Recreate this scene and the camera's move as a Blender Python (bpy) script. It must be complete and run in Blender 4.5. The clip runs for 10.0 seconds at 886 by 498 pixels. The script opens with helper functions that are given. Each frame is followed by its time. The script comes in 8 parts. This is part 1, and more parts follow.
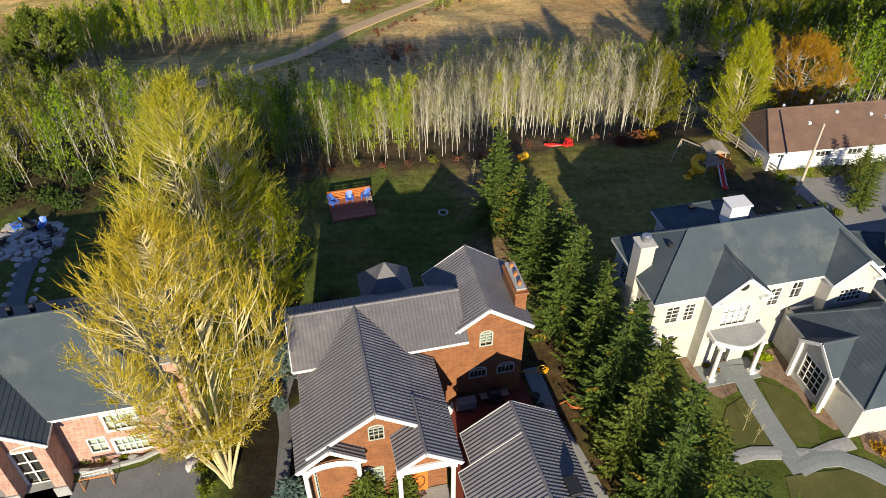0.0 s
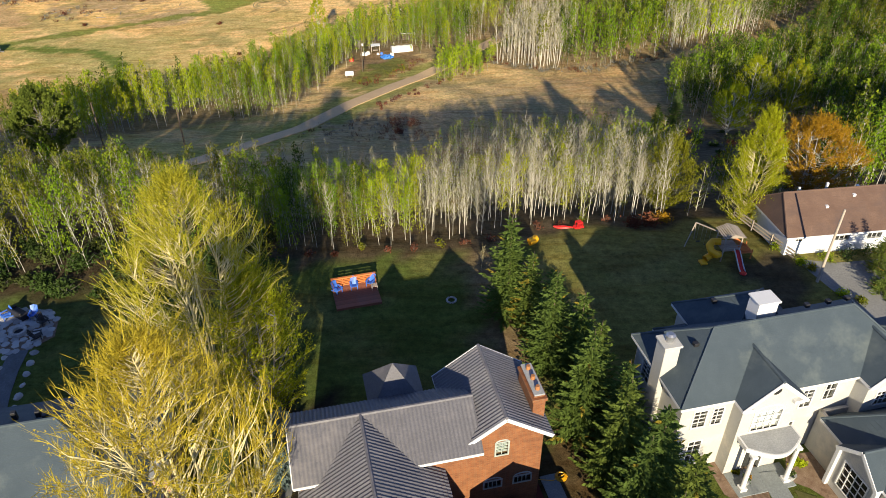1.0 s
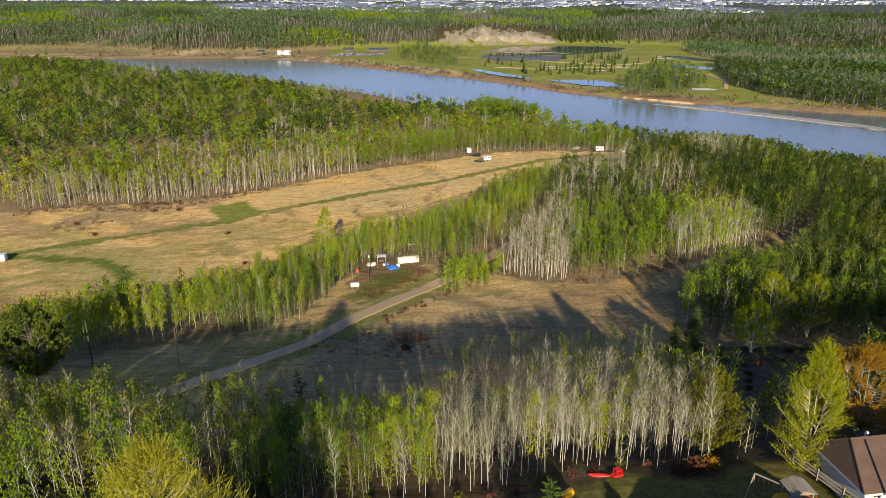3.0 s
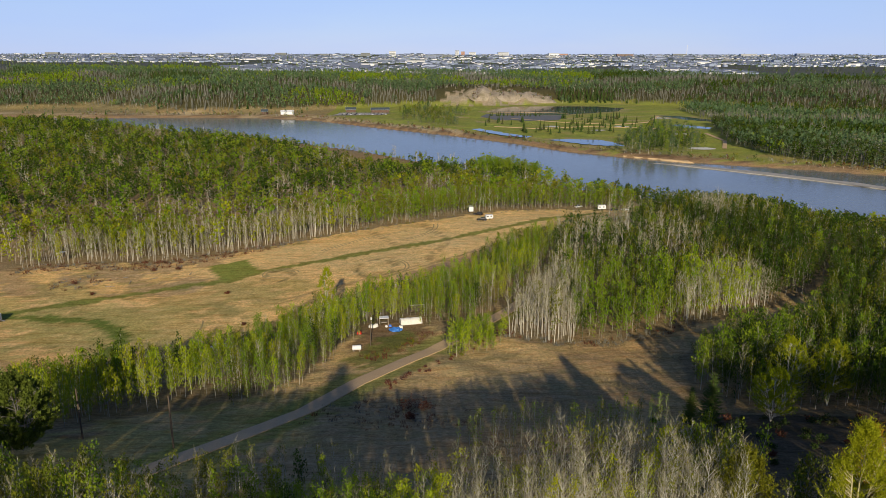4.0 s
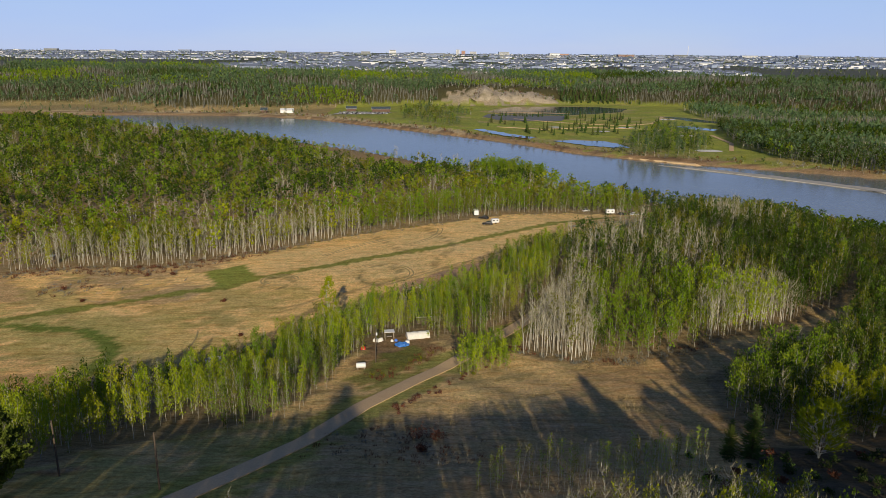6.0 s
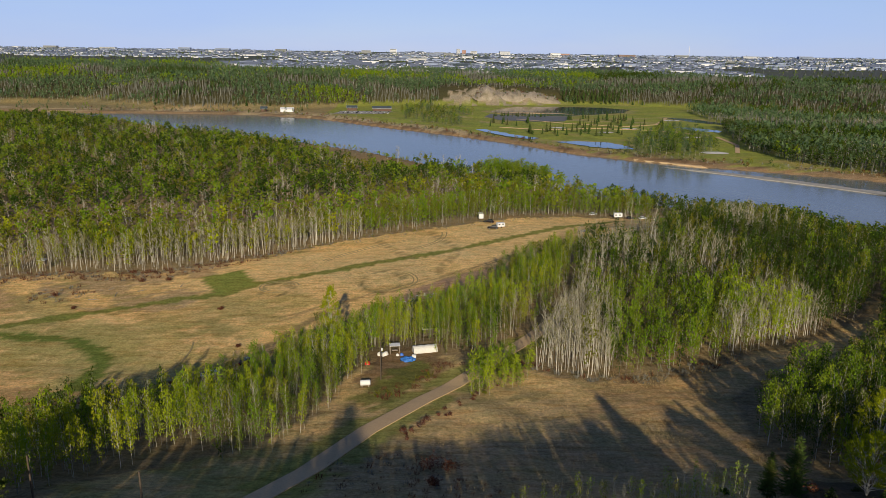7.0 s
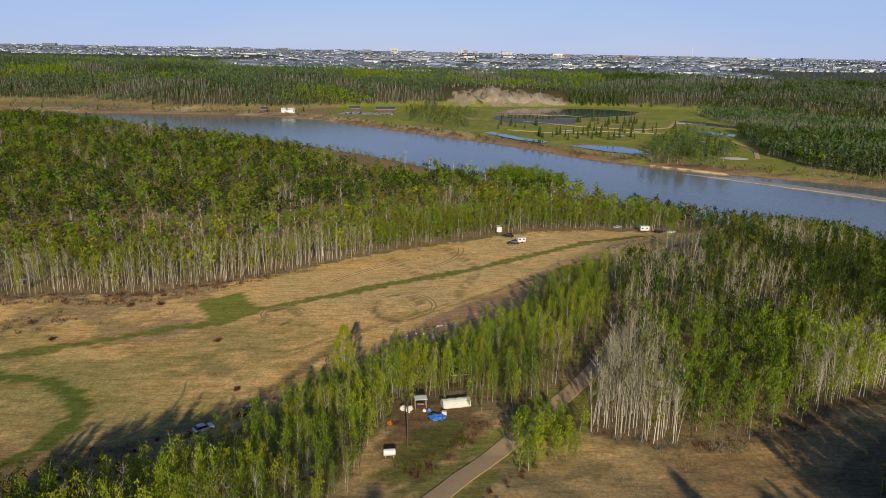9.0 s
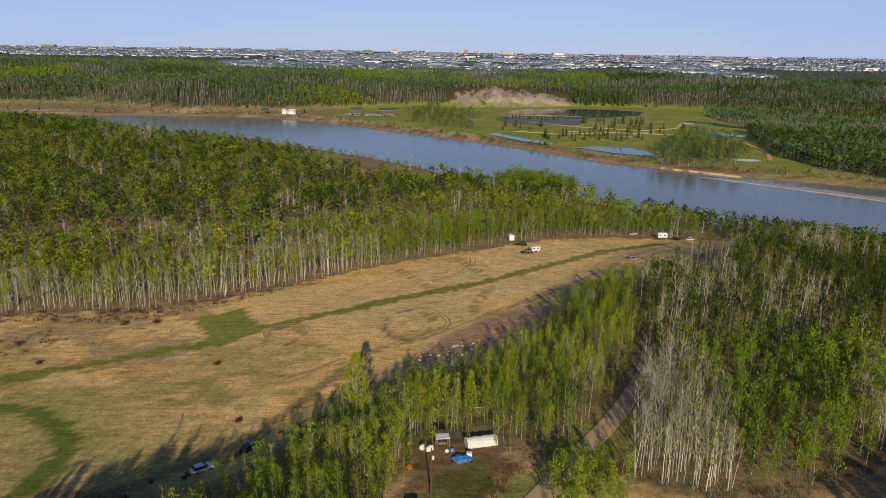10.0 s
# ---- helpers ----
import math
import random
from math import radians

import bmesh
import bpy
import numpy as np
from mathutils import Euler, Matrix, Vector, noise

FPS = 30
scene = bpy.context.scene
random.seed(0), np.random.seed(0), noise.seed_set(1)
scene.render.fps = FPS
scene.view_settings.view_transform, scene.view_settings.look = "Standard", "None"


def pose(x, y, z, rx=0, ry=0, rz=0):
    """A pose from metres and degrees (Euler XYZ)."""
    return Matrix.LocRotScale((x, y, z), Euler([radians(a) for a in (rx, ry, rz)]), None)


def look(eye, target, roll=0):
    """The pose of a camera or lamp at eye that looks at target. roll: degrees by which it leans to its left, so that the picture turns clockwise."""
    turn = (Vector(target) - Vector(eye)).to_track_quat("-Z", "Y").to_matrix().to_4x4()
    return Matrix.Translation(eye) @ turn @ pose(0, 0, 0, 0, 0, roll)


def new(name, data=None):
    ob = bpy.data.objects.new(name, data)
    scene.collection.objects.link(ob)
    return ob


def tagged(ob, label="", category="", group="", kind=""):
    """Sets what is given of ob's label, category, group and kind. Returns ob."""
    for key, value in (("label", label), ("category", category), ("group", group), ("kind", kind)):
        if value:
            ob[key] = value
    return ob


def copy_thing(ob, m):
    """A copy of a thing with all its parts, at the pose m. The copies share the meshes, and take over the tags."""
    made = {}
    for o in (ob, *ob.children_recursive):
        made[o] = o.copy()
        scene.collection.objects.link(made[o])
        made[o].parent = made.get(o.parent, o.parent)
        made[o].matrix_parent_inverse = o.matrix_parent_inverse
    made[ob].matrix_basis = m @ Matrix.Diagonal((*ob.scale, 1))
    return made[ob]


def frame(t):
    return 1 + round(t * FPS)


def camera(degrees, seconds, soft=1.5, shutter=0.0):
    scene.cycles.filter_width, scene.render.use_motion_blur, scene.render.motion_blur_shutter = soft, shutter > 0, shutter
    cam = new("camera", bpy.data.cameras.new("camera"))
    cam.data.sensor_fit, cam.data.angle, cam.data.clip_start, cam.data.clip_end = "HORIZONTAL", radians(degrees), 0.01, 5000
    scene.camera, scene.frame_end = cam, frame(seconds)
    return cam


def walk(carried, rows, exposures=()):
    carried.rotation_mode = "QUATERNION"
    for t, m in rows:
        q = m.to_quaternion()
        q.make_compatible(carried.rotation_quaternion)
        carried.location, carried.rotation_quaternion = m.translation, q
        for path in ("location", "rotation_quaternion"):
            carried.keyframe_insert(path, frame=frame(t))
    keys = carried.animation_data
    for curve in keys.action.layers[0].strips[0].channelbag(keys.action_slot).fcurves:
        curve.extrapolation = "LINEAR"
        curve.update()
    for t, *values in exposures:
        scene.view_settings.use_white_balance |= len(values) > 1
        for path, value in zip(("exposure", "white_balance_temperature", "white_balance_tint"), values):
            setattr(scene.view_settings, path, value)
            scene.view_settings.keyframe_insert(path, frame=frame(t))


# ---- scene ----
# ---- camera and its walk ----
cam = camera(62.8, 10.0, 0.6)
PATH = [
    (0, (-0.221, 1.099, 40.13), (-0.224, 2.628, 38.84), -0.2),
    (0.5, (-0.676, 2.833, 40.319), (-0.677, 4.394, 39.069), -0.1),
    (1, (-1.06, 4.664, 40.393), (-1.06, 6.297, 39.237), -0.1),
    (1.5, (-1.5, 6.541, 40.27), (-1.501, 8.236, 39.208), -0.2),
    (2, (-1.982, 8.401, 40.174), (-1.983, 10.156, 39.215), -0.3),
    (2.2, (-2.174, 9.133, 40.173), (-2.176, 10.911, 39.258), -0.1),
    (2.5, (-2.459, 10.388, 40.228), (-2.458, 12.201, 39.384), -0.1),
    (2.7, (-2.648, 11.284, 40.266), (-2.647, 13.125, 39.485), -0.0),
    (3, (-2.944, 12.625, 40.323), (-2.941, 14.507, 39.646), 0.0),
    (3.1, (-3.047, 13.044, 40.324), (-3.046, 14.939, 39.682), 0.2),
    (4.5, (-4.528, 18.563, 40.129), (-4.524, 20.494, 39.606), 0.0),
    (5, (-5.114, 20.991, 40.057), (-5.109, 22.921, 39.532), 0.1),
    (5.5, (-5.891, 24.264, 39.956), (-5.885, 26.193, 39.428), 0.3),
    (7, (-9.054, 37.934, 39.636), (-9.045, 39.862, 39.104), 0.8),
    (7.5, (-10.569, 43.822, 39.683), (-10.559, 45.75, 39.153), 0.9),
    (8, (-12.345, 50.545, 39.762), (-12.335, 52.474, 39.232), 1.0),
    (8.5, (-14.33, 57.732, 39.814), (-14.32, 59.66, 39.283), 1.0),
    (9, (-16.403, 65.18, 39.855), (-16.392, 67.107, 39.322), 1.1),
    (9.5, (-18.542, 72.685, 39.857), (-18.532, 74.612, 39.324), 1.0),
    (10, (-20.688, 80.307, 39.878), (-20.678, 82.234, 39.345), 0.9),
]
EXPOSURE = [(0, 0.96), (0.5, 1.02), (1.5, 1.06), (2.0, 1.1), (2.5, 0.85), (3.2, 0.48), (4.3, 0.11), (7, 0.04), (10, -0.04)]
walk(cam, [(t, look(eye, target, roll)) for t, eye, target, roll in PATH], EXPOSURE)

# ---- sky, sun ----
SUN_EL, SUN_AZ = 20.8, 4.0        # degrees; the light travels along +y, a little towards -x
world = bpy.data.worlds.new("world")
scene.world = world
world.use_nodes = True
wn, wl = world.node_tree.nodes, world.node_tree.links
wn.clear()
w_out, w_bg, w_sky = wn.new("ShaderNodeOutputWorld"), wn.new("ShaderNodeBackground"), wn.new("ShaderNodeTexSky")
w_sky.sky_type, w_sky.sun_disc = "NISHITA", False
w_sky.sun_elevation, w_sky.sun_rotation = radians(SUN_EL), radians(180 - SUN_AZ)
w_sky.altitude, w_sky.air_density, w_sky.dust_density, w_sky.ozone_density = 700, 1.0, 0.0, 2.0
w_bg.inputs["Strength"].default_value = 0.066
w_mix = wn.new("ShaderNodeMix")
w_mix.data_type, w_mix.blend_type = "RGBA", "MULTIPLY"
w_mix.inputs[0].default_value, w_mix.inputs[7].default_value = 1.0, (0.89, 0.957, 1.31, 1)
# thin veils of cloud over the whole sky
w_co, w_map, w_cloud, w_ramp, w_veil = wn.new("ShaderNodeTexCoord"), wn.new("ShaderNodeMapping"), wn.new("ShaderNodeTexNoise"), wn.new("ShaderNodeMapRange"), wn.new("ShaderNodeMix")
w_map.inputs["Scale"].default_value = (1.2, 1.2, 7.0)
w_cloud.inputs["Scale"].default_value, w_cloud.inputs["Detail"].default_value = 2.2, 5.0
w_ramp.inputs["From Min"].default_value, w_ramp.inputs["From Max"].default_value, w_ramp.inputs["To Max"].default_value = 0.42, 0.75, 0.8
w_ramp.inputs["To Min"].default_value = 0.62
w_veil.data_type = "RGBA"
w_veil.inputs[7].default_value = (6.4, 8.2, 10.3, 1)
wl.new(w_co.outputs["Generated"], w_map.inputs["Vector"])
wl.new(w_map.outputs[0], w_cloud.inputs["Vector"])
wl.new(w_cloud.outputs["Fac"], w_ramp.inputs["Value"])
# haze thickest at the horizon, gone above some 20 degrees
w_sep, w_low, w_mul = wn.new("ShaderNodeSeparateXYZ"), wn.new("ShaderNodeMapRange"), wn.new("ShaderNodeMath")
w_low.inputs["From Min"].default_value, w_low.inputs["From Max"].default_value = 0.32, 0.05
w_mul.operation = "MULTIPLY"
wl.new(w_co.outputs["Generated"], w_sep.inputs[0])
wl.new(w_sep.outputs[2], w_low.inputs["Value"])
wl.new(w_low.outputs[0], w_mul.inputs[0])
wl.new(w_ramp.outputs[0], w_mul.inputs[1])
wl.new(w_mul.outputs[0], w_veil.inputs[0])
wl.new(w_sky.outputs[0], w_veil.inputs[6])
wl.new(w_veil.outputs[2], w_mix.inputs[6])
wl.new(w_mix.outputs[2], w_bg.inputs["Color"])
wl.new(w_bg.outputs[0], w_out.inputs["Surface"])
sun_data = bpy.data.lights.new("sun", "SUN")
sun_data.energy, sun_data.angle, sun_data.color = 5.0, radians(0.55), (1.0, 0.87, 0.64)
sun = new("sun", sun_data)
sun.rotation_euler = (radians(90 - SUN_EL), 0, radians(SUN_AZ))
sun.location = (0, -60, 90)

# ---- materials ----
def shader(name):
    m = bpy.data.materials.new(name)
    m.use_nodes = True
    n, l = m.node_tree.nodes, m.node_tree.links
    return m, n, l, n["Principled BSDF"]


def noise_node(n, l, vec, scale, detail=4.0, rough=0.6):
    t = n.new("ShaderNodeTexNoise")
    t.inputs["Scale"].default_value, t.inputs["Detail"].default_value, t.inputs["Roughness"].default_value = scale, detail, rough
    l.new(vec, t.inputs["Vector"])
    return t.outputs["Fac"]


def spread(n, l, fac, lo, hi):
    r = n.new("ShaderNodeMapRange")
    r.inputs["From Min"].default_value, r.inputs["From Max"].default_value = lo, hi
    l.new(fac, r.inputs["Value"])
    return r.outputs["Result"]


def mixed(n, l, fac, a, b, mode="MIX"):
    x = n.new("ShaderNodeMix")
    x.data_type, x.blend_type = "RGBA", mode
    for slot, v in ((0, fac), (6, a), (7, b)):
        if isinstance(v, (int, float)):
            x.inputs[slot].default_value = v
        elif isinstance(v, tuple):
            x.inputs[slot].default_value = (*v, 1)
        else:
            l.new(v, x.inputs[slot])
    return x.outputs[2]


def bumped(n, l, bsdf, fac, strength, distance):
    b = n.new("ShaderNodeBump")
    b.inputs["Strength"].default_value, b.inputs["Distance"].default_value = strength, distance
    l.new(fac, b.inputs["Height"])
    l.new(b.outputs[0], bsdf.inputs["Normal"])


def place_vec(n, world_space=False):
    return n.new("ShaderNodeNewGeometry").outputs["Position"] if world_space else n.new("ShaderNodeTexCoord").outputs["Object"]


def surface(name, c1, c2, scale=3.0, fine=25.0, rough=0.8, bump=0.3, depth=0.01, metal=0.0, stain=None, spec=0.4, per_thing=0.0):
    """A plain surface with coarse and fine variation, a stain colour and a little relief."""
    m, n, l, b = shader(name)
    v = place_vec(n)
    coarse, small = noise_node(n, l, v, scale), noise_node(n, l, v, fine, 3)
    col = mixed(n, l, spread(n, l, coarse, 0.3, 0.7), c1, c2)
    col = mixed(n, l, spread(n, l, small, 0.2, 0.8), col, tuple(0.7 * x for x in c1))
    if stain:
        col = mixed(n, l, spread(n, l, noise_node(n, l, v, scale * 0.37, 5, 0.7), 0.52, 0.72), col, stain)
    if per_thing:
        r = n.new("ShaderNodeObjectInfo").outputs["Random"]
        col = mixed(n, l, per_thing, col, mixed(n, l, r, tuple(0.5 * x for x in c1), tuple(min(1, 1.6 * x) for x in c2)))
    l.new(col, b.inputs["Base Color"])
    b.inputs["Roughness"].default_value, b.inputs["Metallic"].default_value, b.inputs["Specular IOR Level"].default_value = rough, metal, spec
    bumped(n, l, b, small, bump, depth)
    return m


def leaf(name, c1, c2, c3, through_light=0.35):
    """Foliage: three greens by tree, brighter and darker leaf by leaf, with light coming through."""
    m, n, l, b = shader(name)
    n.remove(b)
    tint = n.new("ShaderNodeAttribute")
    tint.attribute_name = "tint"
    add, fr = n.new("ShaderNodeMath"), n.new("ShaderNodeMath")
    fr.operation = "FRACT"
    l.new(tint.outputs["Fac"], add.inputs[0])
    l.new(n.new("ShaderNodeObjectInfo").outputs["Random"], add.inputs[1])
    l.new(add.outputs[0], fr.inputs[0])
    ramp = n.new("ShaderNodeValToRGB")
    ramp.color_ramp.elements[0].color, ramp.color_ramp.elements[1].color = (*c1, 1), (*c3, 1)
    ramp.color_ramp.elements.new(0.5).color = (*c2, 1)
    l.new(fr.outputs[0], ramp.inputs[0])
    island = n.new("ShaderNodeNewGeometry").outputs["Random Per Island"]
    col = mixed(n, l, spread(n, l, island, 0, 1), ramp.outputs[0], mixed(n, l, 1.0, ramp.outputs[0], (0.64, 0.65, 0.6), "MULTIPLY"))
    d, t, mix, out = n.new("ShaderNodeBsdfDiffuse"), n.new("ShaderNodeBsdfTranslucent"), n.new("ShaderNodeMixShader"), n["Material Output"]
    l.new(col, d.inputs[0])
    l.new(col, t.inputs[0])
    mix.inputs[0].default_value = through_light
    l.new(d.outputs[0], mix.inputs[1])
    l.new(t.outputs[0], mix.inputs[2])
    l.new(mix.outputs[0], out.inputs["Surface"])
    return m


def brick_mat(name, c1, c2, mortar):
    m, n, l, b = shader(name)
    sep, add, com = n.new("ShaderNodeSeparateXYZ"), n.new("ShaderNodeMath"), n.new("ShaderNodeCombineXYZ")
    v = place_vec(n)
    l.new(v, sep.inputs[0])
    l.new(sep.outputs[0], add.inputs[0])
    l.new(sep.outputs[1], add.inputs[1])
    l.new(add.outputs[0], com.inputs[0])
    l.new(sep.outputs[2], com.inputs[1])
    t = n.new("ShaderNodeTexBrick")
    t.inputs["Color1"].default_value, t.inputs["Color2"].default_value, t.inputs["Mortar"].default_value = (*c1, 1), (*c2, 1), (*mortar, 1)
    t.inputs["Scale"].default_value, t.inputs["Mortar Size"].default_value = 1.0, 0.012
    t.inputs["Brick Width"].default_value, t.inputs["Row Height"].default_value, t.inputs["Bias"].default_value = 0.30, 0.1, -0.1
    l.new(com.outputs[0], t.inputs["Vector"])
    patch = noise_node(n, l, v, 1.4)
    col = mixed(n, l, spread(n, l, patch, 0.3, 0.75), t.outputs["Color"], mixed(n, l, 1.0, t.outputs["Color"], (0.66, 0.62, 0.6), "MULTIPLY"))
    l.new(col, b.inputs["Base Color"])
    b.inputs["Roughness"].default_value = 0.9
    bumped(n, l, b, t.outputs["Fac"], -0.5, 0.01)
    return m


def glass_mat(name):
    m, n, l, b = shader(name)
    n.remove(b)
    g, tr, fres, mix = n.new("ShaderNodeBsdfGlossy"), n.new("ShaderNodeBsdfTransparent"), n.new("ShaderNodeFresnel"), n.new("ShaderNodeMixShader")
    g.inputs["Roughness"].default_value = 0.03
    tr.inputs[0].default_value = (0.75, 0.8, 0.8, 1)
    fres.inputs[0].default_value = 1.5
    l.new(fres.outputs[0], mix.inputs[0])
    l.new(tr.outputs[0], mix.inputs[1])
    l.new(g.outputs[0], mix.inputs[2])
    l.new(mix.outputs[0], n["Material Output"].inputs["Surface"])
    return m


def water_mat(name, deep, rough, wave):
    m, n, l, b = shader(name)
    v = place_vec(n, True)
    mp = n.new("ShaderNodeMapping")
    mp.inputs["Scale"].default_value = (1.0, 0.6, 1.0)
    l.new(v, mp.inputs["Vector"])
    big = noise_node(n, l, mp.outputs[0], 0.012, 3)
    l.new(mixed(n, l, spread(n, l, big, 0.35, 0.65), deep, tuple(1.25 * x for x in deep)), b.inputs["Base Color"])
    b.inputs["Roughness"].default_value, b.inputs["IOR"].default_value = rough, 1.33
    bumped(n, l, b, noise_node(n, l, mp.outputs[0], 0.25, 4), wave, 1.0)
    return m


def ground_mat():
    """Soil and grass: the cover comes from the colour attribute, broken up by tufts, straw and bare spots."""
    m, n, l, b = shader("ground_cover")
    v = place_vec(n, True)
    a = n.new("ShaderNodeAttribute")
    a.attribute_name = "cover"
    tuft, mid, big = noise_node(n, l, v, 1.3, 10, 0.88), noise_node(n, l, v, 0.3, 6, 0.75), noise_node(n, l, v, 0.03, 3)
    mp = n.new("ShaderNodeMapping")
    mp.inputs["Rotation"].default_value, mp.inputs["Scale"].default_value = (0, 0, radians(-38)), (0.25, 1.6, 1)
    l.new(v, mp.inputs["Vector"])
    streak = noise_node(n, l, mp.outputs[0], 0.5, 5, 0.7)
    col = mixed(n, l, spread(n, l, tuft, 0.36, 0.64), mixed(n, l, 1.0, a.outputs["Color"], (1.35, 1.32, 1.25), "MULTIPLY"), mixed(n, l, 1.0, a.outputs["Color"], (0.44, 0.42, 0.38), "MULTIPLY"))
    col = mixed(n, l, spread(n, l, mid, 0.42, 0.72), col, mixed(n, l, 1.0, col, (0.62, 0.72, 0.6), "MULTIPLY"))
    col = mixed(n, l, spread(n, l, streak, 0.45, 0.65), col, mixed(n, l, 1.0, col, (0.76, 0.67, 0.56), "MULTIPLY"))
    col = mixed(n, l, spread(n, l, big, 0.4, 0.7), col, mixed(n, l, 1.0, col, (1.18, 1.08, 0.95), "MULTIPLY"))
    l.new(col, b.inputs["Base Color"])
    b.inputs["Roughness"].default_value, b.inputs["Specular IOR Level"].default_value = 1.0, 0.1
    bumped(n, l, b, tuft, 0.9, 0.25)
    return m


GROUND = ground_mat()
DIRT = surface("packed_dirt", (0.6, 0.41, 0.215), (0.68, 0.48, 0.26), 0.25, 4, 0.95, 0.4, 0.03, stain=(0.4, 0.3, 0.17))
GRAVEL = surface("gravel", (0.36, 0.34, 0.31), (0.46, 0.44, 0.4), 0.4, 8, 0.95, 0.6, 0.03, stain=(0.22, 0.2, 0.17))
WET_GRAVEL = surface("damp_gravel", (0.19, 0.19, 0.18), (0.3, 0.295, 0.275), 0.25, 6, 0.9, 0.6, 0.03, stain=(0.1, 0.1, 0.1))
CONCRETE = surface("concrete", (0.3, 0.31, 0.31), (0.4, 0.4, 0.38), 0.7, 9, 0.9, 0.2, 0.01, stain=(0.2, 0.2, 0.19))
PAVING_DARK = surface("grey_paving", (0.13, 0.137, 0.142), (0.19, 0.197, 0.2), 0.6, 9, 0.9, 0.2, 0.01, stain=(0.08, 0.08, 0.075))
PALE_PAVING = surface("pale_paving", (0.21, 0.235, 0.235), (0.28, 0.3, 0.297), 0.6, 9, 0.9, 0.2, 0.01, stain=(0.2, 0.215, 0.21))
RED_PAVING = surface("red_paving", (0.16, 0.033, 0.02), (0.23, 0.05, 0.03), 0.6, 12, 0.85, 0.3, 0.01, stain=(0.09, 0.025, 0.018))
MULCH = surface("mulch", (0.2, 0.125, 0.08), (0.36, 0.27, 0.19), 2.5, 18, 1.0, 0.8, 0.04, stain=(0.08, 0.05, 0.03))
LAWN = surface("mown_lawn", (0.075, 0.082, 0.018), (0.125, 0.11, 0.03), 0.9, 22, 1.0, 0.8, 0.03, stain=(0.13, 0.12, 0.035))
# city walls and roofs: the blue of distance haze is put into their colours
HAZY_CITY_WALL = surface("hazy_city_wall", (0.26, 0.32, 0.46), (0.36, 0.41, 0.54), 0.05, 2, 0.9, 0.0, 0.01)
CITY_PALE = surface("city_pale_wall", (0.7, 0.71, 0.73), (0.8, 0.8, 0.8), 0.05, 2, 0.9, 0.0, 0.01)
HAZY_CITY_ROOF = surface("hazy_city_roof", (0.11, 0.135, 0.2), (0.17, 0.19, 0.26), 0.05, 2, 0.9, 0.0, 0.01)
STONE = surface("pale_stone", (0.36, 0.34, 0.32), (0.5, 0.48, 0.45), 2, 14, 0.9, 0.6, 0.03, per_thing=0.3)
TILE_ROOF = surface("grey_roof_tile", (0.112, 0.11, 0.122), (0.15, 0.146, 0.16), 1.2, 9, 0.6, 0.3, 0.01, stain=(0.165, 0.155, 0.158))
SLATE_ROOF = surface("slate_shingle", (0.048, 0.068, 0.084), (0.07, 0.094, 0.11), 0.9, 22, 0.8, 0.6, 0.02, stain=(0.09, 0.11, 0.112))
BROWN_ROOF = surface("brown_shingle", (0.12, 0.072, 0.052), (0.19, 0.12, 0.085), 0.8, 14, 0.9, 0.5, 0.02, stain=(0.09, 0.06, 0.05))
BRICK = brick_mat("orange_brick", (0.25, 0.088, 0.027), (0.165, 0.053, 0.017), (0.21, 0.12, 0.06))
BRICK_RED = brick_mat("pink_brick", (0.32, 0.14, 0.1), (0.44, 0.26, 0.2), (0.43, 0.36, 0.31))
STUCCO = surface("cream_stucco", (0.46, 0.45, 0.41), (0.52, 0.505, 0.465), 0.8, 30, 0.9, 0.2, 0.005, stain=(0.6, 0.55, 0.45))
SIDING = surface("white_siding", (0.7, 0.71, 0.72), (0.8, 0.8, 0.8), 0.8, 20, 0.7, 0.2, 0.005)
TRIM = surface("white_trim", (0.66, 0.66, 0.65), (0.74, 0.735, 0.72), 1.0, 20, 0.6, 0.1, 0.003)
SASH = surface("grey_green_sash", (0.34, 0.38, 0.34), (0.42, 0.46, 0.41), 2, 20, 0.6, 0.1, 0.003)
BLIND = surface("window_blind", (0.42, 0.5, 0.44), (0.55, 0.6, 0.52), 2, 20, 0.8, 0.1, 0.003)
DARK_ROOM = surface("dark_interior", (0.03, 0.03, 0.03), (0.05, 0.045, 0.04), 2, 9, 0.9, 0.1, 0.003)
GLASS = glass_mat("window_glass")
DECK_WOOD = surface("red_stained_wood", (0.26, 0.085, 0.045), (0.34, 0.13, 0.075), 1.2, 20, 0.75, 0.3, 0.01, stain=(0.18, 0.1, 0.075), per_thing=0.25)
RAIL_WOOD = surface("orange_cedar", (0.5, 0.14, 0.035), (0.58, 0.19, 0.05), 2, 20, 0.7, 0.3, 0.01, per_thing=0.15)
GREY_WOOD = surface("weathered_wood", (0.3, 0.25, 0.2), (0.42, 0.36, 0.29), 3, 30, 0.85, 0.3, 0.01, per_thing=0.2)
DOOR_WOOD = surface("varnished_door", (0.5, 0.16, 0.03), (0.6, 0.22, 0.05), 4, 30, 0.4, 0.2, 0.005)
BLUE = surface("blue_plastic", (0.05, 0.16, 0.6), (0.07, 0.2, 0.68), 3, 30, 0.45, 0.1, 0.003)
YELLOW = surface("yellow_plastic", (0.85, 0.42, 0.01), (0.9, 0.48, 0.02), 3, 30, 0.4, 0.1, 0.003)
RED = surface("red_plastic", (0.62, 0.015, 0.012), (0.7, 0.025, 0.02), 3, 30, 0.4, 0.1, 0.003)
BLACK = surface("black_plastic", (0.018, 0.018, 0.02), (0.03, 0.03, 0.032), 3, 30, 0.5, 0.1, 0.003)
